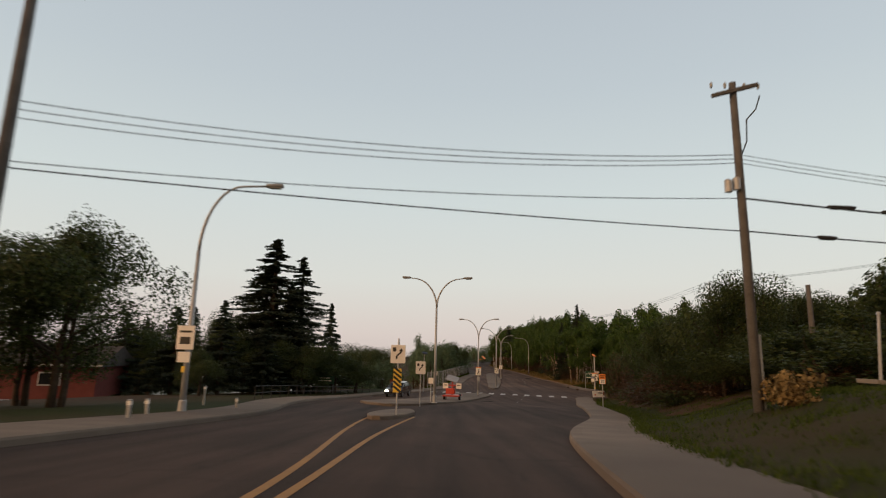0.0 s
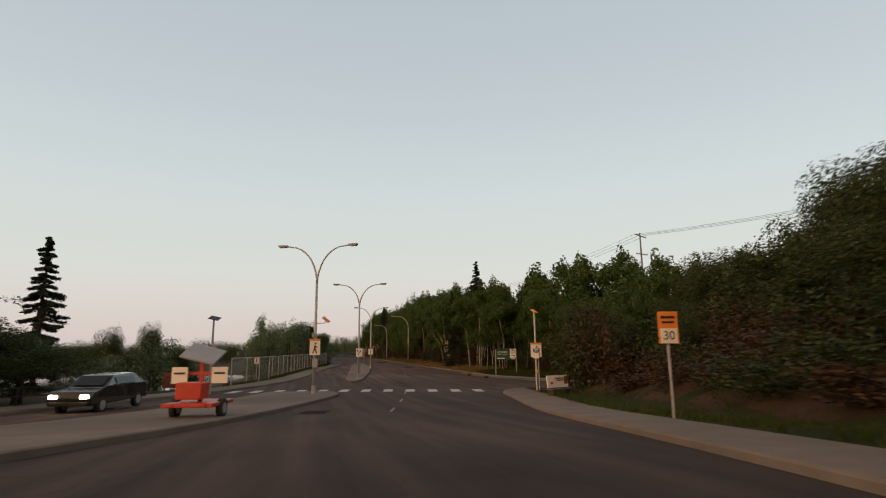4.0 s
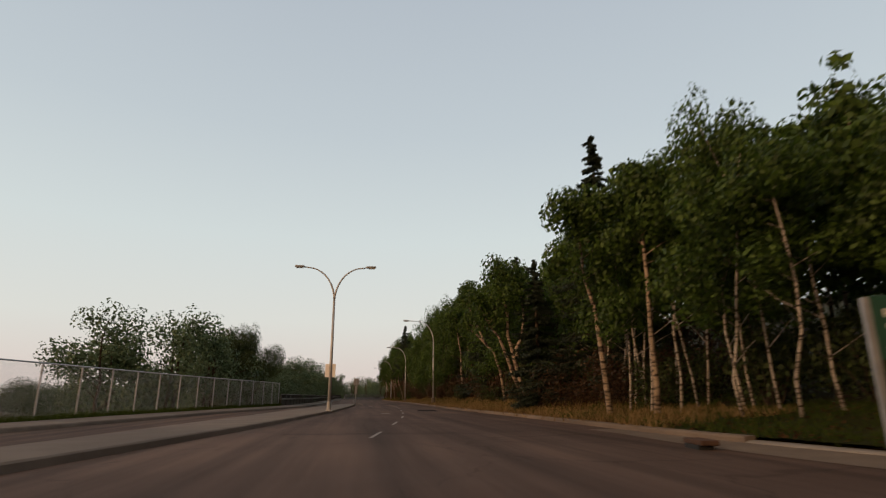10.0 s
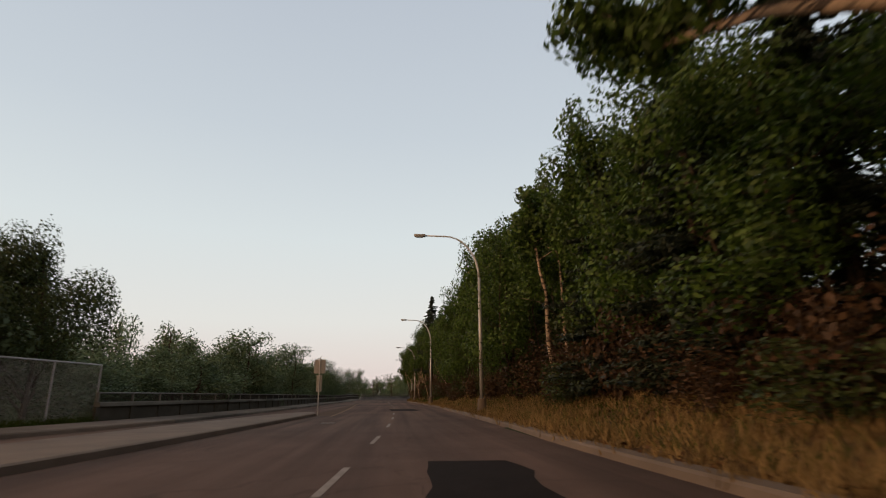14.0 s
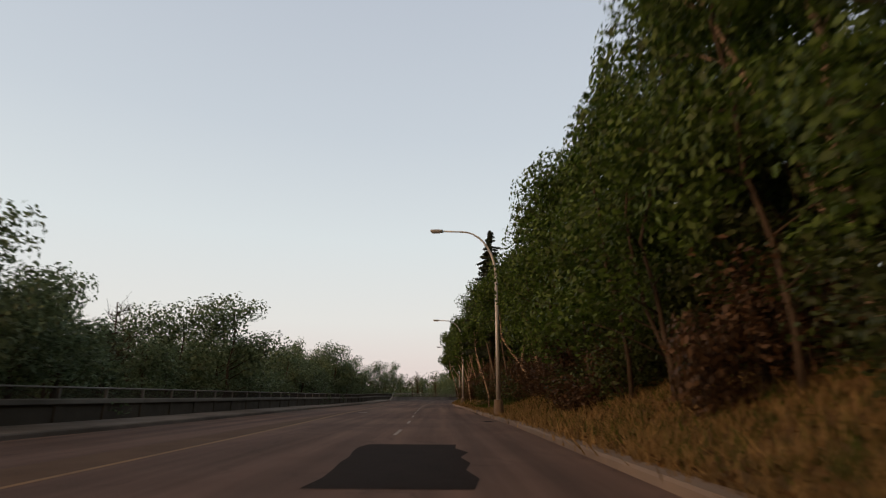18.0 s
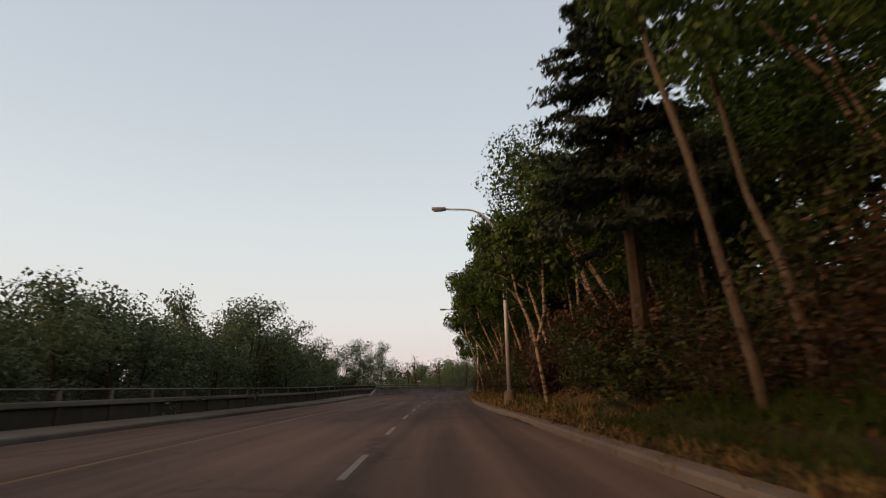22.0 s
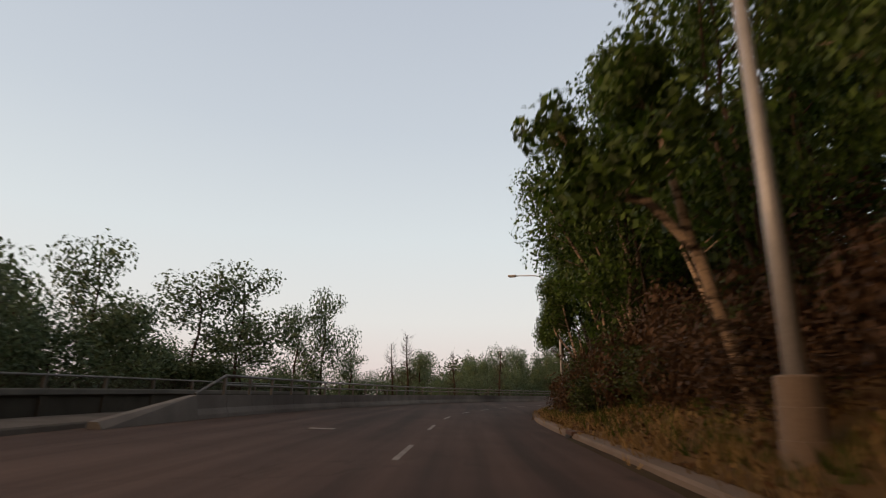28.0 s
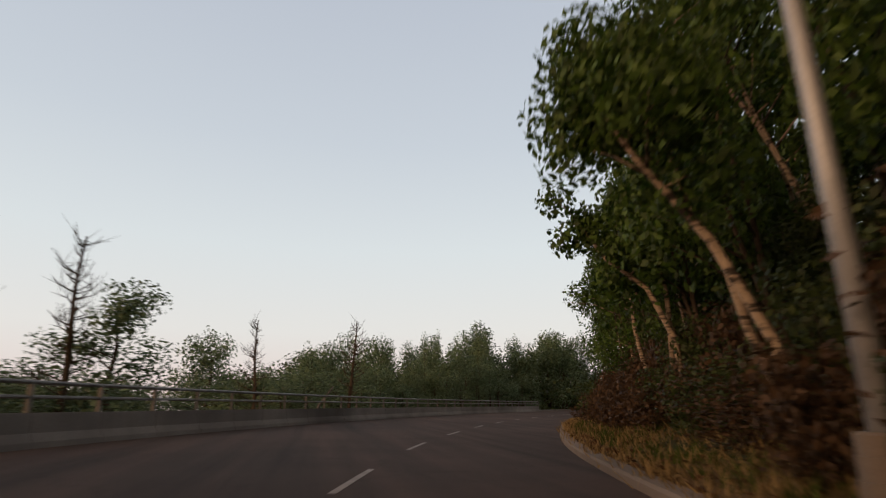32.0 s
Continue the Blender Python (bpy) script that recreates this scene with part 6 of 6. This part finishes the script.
while y < 304:
    for off in (1.7, 2.7, 4.0):
        p = at(y + random.uniform(-0.6, 0.6), RKERB(y) + off + random.uniform(-0.4, 0.4))
        k = random.choice((0, 0, 2, 1))
        plant(SHRUBS[k], p.x, p.y, random.uniform(0.7, 1.1) * (0.8 + (0.35 if y > 256 else 0.5) * off), (1.7, 2.4, 3.2)[k], random.uniform(0, 360), wide=random.uniform(0.55, 0.8))
    y += 2.2
# hill with dark bushes on the right before the side road
for row, (off, hmin, hmax) in enumerate(((8.6, 2.0, 3.4), (12, 3, 5), (18, 4, 6.0), (26, 4, 6.5))):
    y = 24.0 + row * 2
    while y < 66 - (5 if row == 0 else 0):
        p = at(y, RKERB(y) + off + random.uniform(-1.3, 1.3))
        if random.random() < 0.55:
            plant(OAKISH, p.x, p.y, random.uniform(hmin, hmax), 9.0, random.uniform(0, 360), wide=random.uniform(0.6, 0.85))
        else:
            plant(YOUNG[random.randrange(2)], p.x, p.y, random.uniform(hmin, hmax), 7.5, random.uniform(0, 360), wide=random.uniform(0.8, 1.1))
        y += random.uniform(3.0, 4.6) + row
for x, y, h in ((15.2, 30.8, 5.9), (17.5, 35, 5.6), (14.8, 37.6, 5.0), (20.0, 45.0, 5.2), (23.5, 57.5, 4.2), (26.5, 63.0, 4.6), (22.2, 66.6, 4.6), (24.4, 68.8, 4.2), (21.2, 64.6, 3.4), (29, 63, 5.5), (34, 60, 8), (38, 66, 8), (44, 72, 8), (40, 78, 7)):
    plant(OAKISH, x, y, h, 9.0, x * 37)
for x, y, h in ((13.2, 33.2, 1.0), (14.6, 39.0, 1.1), (15.4, 43.6, 1.2), (16.2, 47.2, 1.1), (17.2, 50.0, 1.2), (17.9, 53.4, 1.2), (18.6, 57.6, 1.2), (14.0, 34.5, 1.3), (15.2, 37.0, 1.5), (15.0, 40.2, 1.4), (16.4, 42.5, 1.6), (16.6, 45.6, 1.5), (17.8, 48.2, 1.6), (18.6, 51.0, 1.5), (19.6, 54.6, 1.6), (15.2, 31.6, 1.2), (20.5, 52, 2.0), (22.5, 63, 2.5), (24.8, 62, 2.6), (16.6, 27, 1.6), (15.5, 23, 1.2), (18.5, 34, 1.5), (21.6, 62.2, 2.4), (19.6, 65.0, 3.3), (20.9, 66.4, 2.8), (20.6, 63.4, 3.6), (22.2, 65.0, 3.4), (23, 66.5, 2.6), (25, 67, 3.0), (27.5, 67.5, 3.2), (30, 67.5, 3.4), (22, 58, 2.6), (24.5, 59.5, 3), (27, 60, 3.2), (22, 53.5, 2.8), (24, 55, 3), (31.5, 64, 3.6), (34, 67.5, 3.6), (26, 56, 3.6), (29, 57.5, 4), (31, 61, 4), (33, 58, 4.2), (28.5, 64.5, 3.6), (26, 53, 3.8), (29, 53, 4), (24, 50, 3.4), (19.8, 49, 2.4), (21.5, 50.5, 2.6)):
    plant(SHRUBS[int(x) % 3], x, y, h, 2.4, x * 50, wide=1.2)
dry = make_shrub("dry_bush", "tuft of tall straw-coloured dry grass by the pole", 88, 0.9, 0.75, 900, 0.1, GRASS_DRY, "")
dry.matrix_basis = pose(9.7, 16.9, land(9.7, 16.9))
# spruces
for x, y, top, w in ((26.7, 108.4, 15.0, 1.0), (24.1, 111.4, 8.5, 0.85), (27.5, 126, 12.5, 0.9), (25.6, 128.3, 10.4, 0.95), (25.7, 133.8, 9.4, 0.95), (28, 150, 12, 0.9), (26.6, 215, 10, 1.05), (29, 232, 13, 0.9), (-19.2, 65.7, 18.0, 2.7), (-20.6, 67.5, 14.5, 2.4), (-17.2, 66.4, 12.0, 2.2), (-16.4, 67.5, 16.2, 1.9), (-23.5, 52, 8.6, 1.3), (-20.5, 55, 9.6, 1.3), (-27.5, 51, 8.0, 1.3), (-17.0, 57, 7.6, 1.2), (-16.0, 84.0, 12.0, 1.5), (-30, 70, 10, 1.05), (-40, 78, 9, 1.05)):
    z = land(x, y)
    plant(SPRUCES[1 if top < 12.3 else 0], x, y, top - z, 11.0 if top < 12.3 else 15.0, wide=w)
plant(KERB_SPRUCE, 24.0, 194.6, 15.0 - land(24.0, 194.6), 15.0, 40)
# near the junction on the far side
plant(OAKISH, -15.5, 25.0, 7.8, 9.0, 30)
plant(OAKISH, -17.2, 26.0, 6.6, 9.0, 210)
plant(OAKISH, -20.5, 22.0, 8.2, 9.0, 130)
plant(OAKISH, -18.5, 46.0, 3.4, 9.0, 60)
for x, y, h in ((-25, 63, 8.5), (-29.5, 60, 7), (-22, 68, 7), (-31, 60, 6), (-36, 70, 8), (-17, 72, 6), (-44, 74, 7), (-52, 80, 8), (-14, 61, 5), (-11.5, 64, 4.2), (-20, 60, 6), (-9.5, 67, 3.6), (-17, 64, 5.5)):
    plant(OAKISH, x, y, h, 9.0, x * 31, wide=0.75)
for x, y, top in ((-9.5, 92.5, 5.0), (-7.0, 90.5, 3.0), (-12.4, 90.5, 4.6)):
    plant(OAKISH, x, y, top - land(x, y), 9.0, x * 23, wide=0.42)
for x, y, h in ((-8.2, 86.5, 5.0), (-10.5, 83, 4.6), (-6.5, 90, 3.8), (-13, 88, 5), (-1.8, 121, 5.0), (-3.4, 126, 6.3), (1.0, 127, 6.0), (2.6, 131.5, 6.6), (-2.5, 128, 6.8), (2.4, 135, 5.8)):
    plant(POPLARS[int(abs(x * 3)) % 3], x, y, h + (2.6 if y > 115 else 1.2), 8.5, x * 77)
for x, y, top in ((4.6, 138.8, 7.4), (3.2, 136.6, 6.4), (2.0, 139.5, 7.0)):
    plant(OAKISH, x, y, top - land(x, y), 9.0, x * 23, wide=0.55)
# trees beyond the parapet; the land falls away there
random.seed(21)
TOPS = table([(140, 3.6), (150, 4.2), (156, 6.0), (171, 6.0), (176, 5.2), (180, 6.8), (185, 6.6), (189, 5.2), (194, 5.2), (200, 6.8), (210, 6.8), (231, 7.0), (238, 5.6), (243, 6.0), (247, 7.2), (254, 7.0), (259, 4.4), (265, 3.3), (288, 3.3), (298, 5.6), (313, 5.8), (318, 8.4), (330, 10.0), (352, 11.5)])
for row, (off, lo, hi) in enumerate(((2.6, 0.45, 0.75), (5.4, 0.65, 1.0), (9.0, 0.8, 1.08), (14.0, 0.9, 1.15))):
    y = 140.0 + row
    while y < 345:
        p = at(y, LKERB(y) - 2.4 - off + random.uniform(-0.9, 0.9))
        if 266 < y < 298 and random.random() < 0.5:
            y += random.uniform(2.5, 4.0)
            continue
        top = RISE(y) + TOPS(y) * random.uniform(lo, hi)
        plant(POPLARS[random.randrange(3)], p.x, p.y, top - land(p.x, p.y), 8.5, random.uniform(0, 360), wide=random.uniform(0.6, 0.85))
        y += random.uniform(2.5, 4.0) * (1 + 0.22 * row)
y = 318.0
while y < 348:
    for off in (20, 25):
        p = at(y, LKERB(y) - off + random.uniform(-1.5, 1.5))
        plant(POPLARS[random.randrange(3)], p.x, p.y, RISE(y) + random.uniform(7.0, 9.5) - land(p.x, p.y), 8.5, random.uniform(0, 360), wide=random.uniform(0.9, 1.2))
    y += 4.2
for x, y, top in ((8.0, 258.5, 7.5), (6.4, 257.0, 6.7), (6.2, 221.5, 7.4), (5.0, 223.5, 7.8), (7.2, 226.0, 6.5), (6.6, 163.5, 6.3), (5.2, 165.5, 6.0), (-5.5, 150, 9.5), (0.8, 138.5, 6.8), (1.6, 192, 6.2), (7.2, 182.6, 6.8), (5.9, 184.2, 6.9), (4.6, 181.4, 6.2), (10.0, 268.2, 7.9), (8.4, 267.2, 6.6), (11.1, 272.6, 3.9), (15.4, 285.0, 5.0)):
    plant(POPLARS[2], x, y, top - land(x, y), 9.5, x * 9, wide=0.62 if 266 < y < 275 else 0.8)
for x, y, h in ((62, 357, 12), (66, 361, 13), (70, 364, 12), (74, 367, 13.5), (68, 369, 14), (79, 366, 12.5)):
    plant(POPLARS[int(x) % 3], x, y, h, 8.5, x * 31, wide=1.5)
for x, y, top in ((45, 347, 12.6), (47.5, 350, 12.0), (51, 352, 9.5), (55, 353, 12.4), (58, 355, 13.0), (61, 357, 13.2), (66, 360, 13.4)):
    plant(POPLARS[int(x) % 3], x, y, top - land(x, y), 8.5, x * 17, wide=1.25)
plant(DEADS[0], 14.2, 284, 6.6 - land(14.2, 284), 7.0, 20)
plant(DEADS[1], 13.3, 280.3, 5.4 - land(13.3, 280.3), 7.0, 80)
plant(DEADS[0], 2.5, 158, 5.6, 7.0, 50, z=0)
for x, y in ((24, 301), (18.5, 298), (4, 176)):
    plant(DEADS[1], x, y, 6.5, 7.0, x * 40)

# far woods as low rounded masses of leaf clumps
rng = np.random.default_rng(5)
blobs = []
for i in range(120):
    a = rng.random()
    x, y = -150 + 400 * a, 378 + 40 * rng.random() + 25 * math.sin(a * 9)
    blobs.append((x, y, 0.2 + 3 * rng.random(), 8, 6, 5 + 4 * rng.random()))
for i in range(40):
    blobs.append((-110 - 60 * rng.random(), 200 + 170 * rng.random(), -3 + 4 * rng.random(), 8, 8, 5 + 3 * rng.random()))
c, d = clumps(blobs, 230000, rng, 0.6)
me = foliage("far_woods", c, d, 0.32 + 0.28 * rng.random(len(c)), rng)
me.materials.append(LEAF_D)
tagged(new("far_woods", me), "distant dark line of woods", "woods", kind="stuff")


# ---- grass ----
def blades(name, spots, height, lean, material, label, seed):
    rng = np.random.default_rng(seed)
    n = len(spots)
    p = np.array(spots, float)
    h = height * (0.45 + 0.9 * rng.random(n))
    a = rng.random(n) * math.tau
    w = 0.012 + 0.012 * rng.random(n)
    dx = np.stack([np.cos(a), np.sin(a), 0 * a], 1)
    top = p + np.stack([rng.normal(0, lean, n) * h, rng.normal(0, lean, n) * h, h], 1)
    tri = np.stack([p - dx * w[:, None], p + dx * w[:, None], top], 1)
    me = bpy.data.meshes.new(name)
    me.vertices.add(3 * n)
    me.vertices.foreach_set("co", tri.reshape(-1).astype(np.float32))
    me.loops.add(3 * n)
    me.loops.foreach_set("vertex_index", np.arange(3 * n, dtype=np.int32))
    me.polygons.add(n)
    me.polygons.foreach_set("loop_start", np.arange(0, 3 * n, 3, dtype=np.int32))
    me.update(calc_edges=True)
    me.materials.append(material)
    return tagged(new(name, me), label, "grass", kind="stuff")


def grassy(n, y0, y1, e0, e1, inner, seed, tuft=9):
    rng = np.random.default_rng(seed)
    out = []
    while len(out) < n:
        y, e = y0 + (y1 - y0) * rng.random(), e0 + (e1 - e0) * rng.random() ** 1.3
        p = at(y, RKERB(y) + inner + e)
        p.z = max(land(p.x, p.y), RISE(y) + 0.05)
        for _ in range(tuft):
            out.append((p.x + rng.normal(0, 0.1), p.y + rng.normal(0, 0.1), p.z - 0.02))
    return out


blades("dry_grass", grassy(46000, 98, 181, 0.0, 4.0, 0.16, 1), 0.3, 0.45, GRASS_DRY, "tall dry straw-coloured grass on the verge", 2)
blades("dry_grass", grassy(26000, 193, 300, 0.0, 2.0, 0.16, 31), 0.22, 0.45, GRASS_DRY, "dry straw-coloured grass under the shrubs by the kerb", 32)
blades("dry_grass", grassy(3000, 181, 193, 0.0, 0.6, 0.16, 33), 0.16, 0.45, GRASS_DRY, "short dry grass along the kerb", 34)
blades("green_grass", grassy(12000, 181, 193, 0.5, 3.6, 0.3, 35), 0.16, 0.4, GRASS_GREEN, "short green grass before the spruce", 36)
blades("green_grass", grassy(46000, 104, 290, 0.3, 5, 0.3, 3), 0.26, 0.4, GRASS_GREEN, "green weeds among the dry grass", 4)
blades("green_grass", grassy(26000, 82, 107, 0.15, 7, 0.3, 15), 0.2, 0.4, GRASS_GREEN, "green grass below the wood at the golf course", 16)
blades("green_grass", grassy(60000, 4, 68, 0.05, 7, 1.8, 5), 0.15, 0.4, GRASS_GREEN, "short green grass beside the pavement", 6)

rng = np.random.default_rng(41)
spots = []
for _ in range(1500):
    y = 79.5 + 59 * rng.random()
    p = at(y, LKERB(y) - 2.15 - 0.55 * rng.random())
    for _ in range(9):
        spots.append((p.x + rng.normal(0, 0.1), p.y + rng.normal(0, 0.1), p.z + 0.1))
blades("green_grass", spots, 0.26, 0.4, GRASS_GREEN, "unmown grass along the foot of the chain-link fence", 42)

rng = np.random.default_rng(12)
lp, ln = [], []
for _ in range(22000):
    y = 84 + 210 * rng.random()
    e = 0.25 + 6.5 * rng.random() ** 1.4
    p = at(y, RKERB(y) + e)
    lp.append((p.x, p.y, max(land(p.x, p.y) + 0.06, RISE(y) + 0.15) + 0.05 * rng.random()))
    ln.append((0, 0, 1))
me = foliage("leaf_litter", np.array(lp), np.array(ln, float), 0.05 + 0.06 * rng.random(len(lp)), rng)
me.materials.append(LITTER)
tagged(new("leaf_litter", me), "brown dry leaves scattered over the bank", "leaf litter", kind="stuff")

# ---- red house and car on the far side ----
hs = root("house", pose(-33, 47, 1.0, 0, 0, 14), "low red house with a dark roof and white trim", "house")
part("wall", box(13, 8, 2.6, pose(0, 0, 1.3), 0.02), BARNRED, hs)
rv = [(-7, -4.6, 2.55), (7, -4.6, 2.55), (7, 4.6, 2.55), (-7, 4.6, 2.55), (-7, 0, 4.0), (7, 0, 4.0), (-7, -4.6, 2.4), (7, -4.6, 2.4), (7, 4.6, 2.4), (-7, 4.6, 2.4)]
raw("roof", rv, [(0, 1, 5, 4), (2, 3, 4, 5), (0, 4, 3), (1, 2, 5), (6, 7, 1, 0), (8, 9, 3, 2), (7, 8, 2, 1), (9, 6, 0, 3), (6, 9, 8, 7)], ROOFMAT, hs)
for wx in (-4.2, -0.6, 3.4):
    wn_ = part("window", box(1.5, 0.08, 1.0, pose(wx, -4.03, 1.5), 0.01), TRIMWHITE, hs)
    part("pane", box(1.3, 0.03, 0.8, pose(wx, -4.08, 1.5)), CARGLASS, wn_)
part("fascia", box(14, 0.06, 0.16, pose(0, -4.63, 2.5)), TRIMWHITE, hs)


def make_car(m, label):
    ob = root("car", m, label, "car")
    prof = [(-2.2, 0.35), (-2.25, 0.7), (-2.1, 0.92), (-1.1, 1.02), (-0.45, 1.5), (1.2, 1.55), (1.95, 1.05), (2.2, 0.95), (2.2, 0.4)]
    bm = bmesh.new()
    sides = []
    for s in (-1, 1):
        sides.append([bm.verts.new((s * (0.88 if z < 1.1 else 0.68), y, z)) for y, z in prof])
    n = len(prof)
    for i in range(n):
        j = (i + 1) % n
        bm.faces.new((sides[0][i], sides[0][j], sides[1][j], sides[1][i]))
    bm.faces.new(sides[0][::-1])
    bm.faces.new(sides[1])
    bmesh.ops.bevel(bm, geom=list(bm.edges), offset=0.06, segments=2, affect="EDGES", profile=0.5)
    bmesh.ops.recalc_face_normals(bm, faces=bm.faces)
    part("body", bm, CARPAINT, ob, smooth=False)
    for y0, z0, y1, z1, w in ((-1.03, 1.08, -0.52, 1.45, 0.62), (1.28, 1.48, 1.85, 1.1, 0.62)):
        a = math.degrees(math.atan2(z1 - z0, y1 - y0))
        part("windscreen", box(2 * w, math.hypot(y1 - y0, z1 - z0), 0.03, pose(0, (y0 + y1) / 2 + (-0.03 if y0 < 0 else 0.03), (z0 + z1) / 2 + 0.02, a, 0, 0), 0.01), CARGLASS, ob)
    for s in (-1, 1):
        part("side_window", box(0.03, 1.5, 0.34, pose(s * 0.80, 0.35, 1.26, 0, s * -24, 0), 0.01), CARGLASS, ob)
        part("headlight", box(0.34, 0.08, 0.16, pose(s * 0.62, -2.24, 0.72), 0.03), HEADLIGHT, ob, "lit headlight")
        part("mirror", box(0.2, 0.12, 0.13, pose(s * 1.0, -0.75, 1.08), 0.03), CARPAINT, ob)
        for y in (-1.4, 1.4):
            w = part("wheel", tube([(s * 0.78 - 0.11, y, 0.33), (s * 0.78 - 0.08, y, 0.33), (s * 0.78 + 0.08, y, 0.33), (s * 0.78 + 0.11, y, 0.33)], [0.28, 0.33, 0.33, 0.28], 20), BLACKMAT, ob, "black tyre")
            part("rim", tube([(s * 0.78 - 0.115, y, 0.33), (s * 0.78 + 0.115, y, 0.33)], [0.2, 0.2], 14), PANELGREY, w)
    part("bumper", box(1.5, 0.1, 0.14, pose(0, -2.24, 0.45), 0.03), BLACKMAT, ob)
    return ob


p = at(60, -12.9)
make_car(pose(p.x, p.y, p.z, 0, 0, heading(60)), "dark oncoming car with lit headlights")
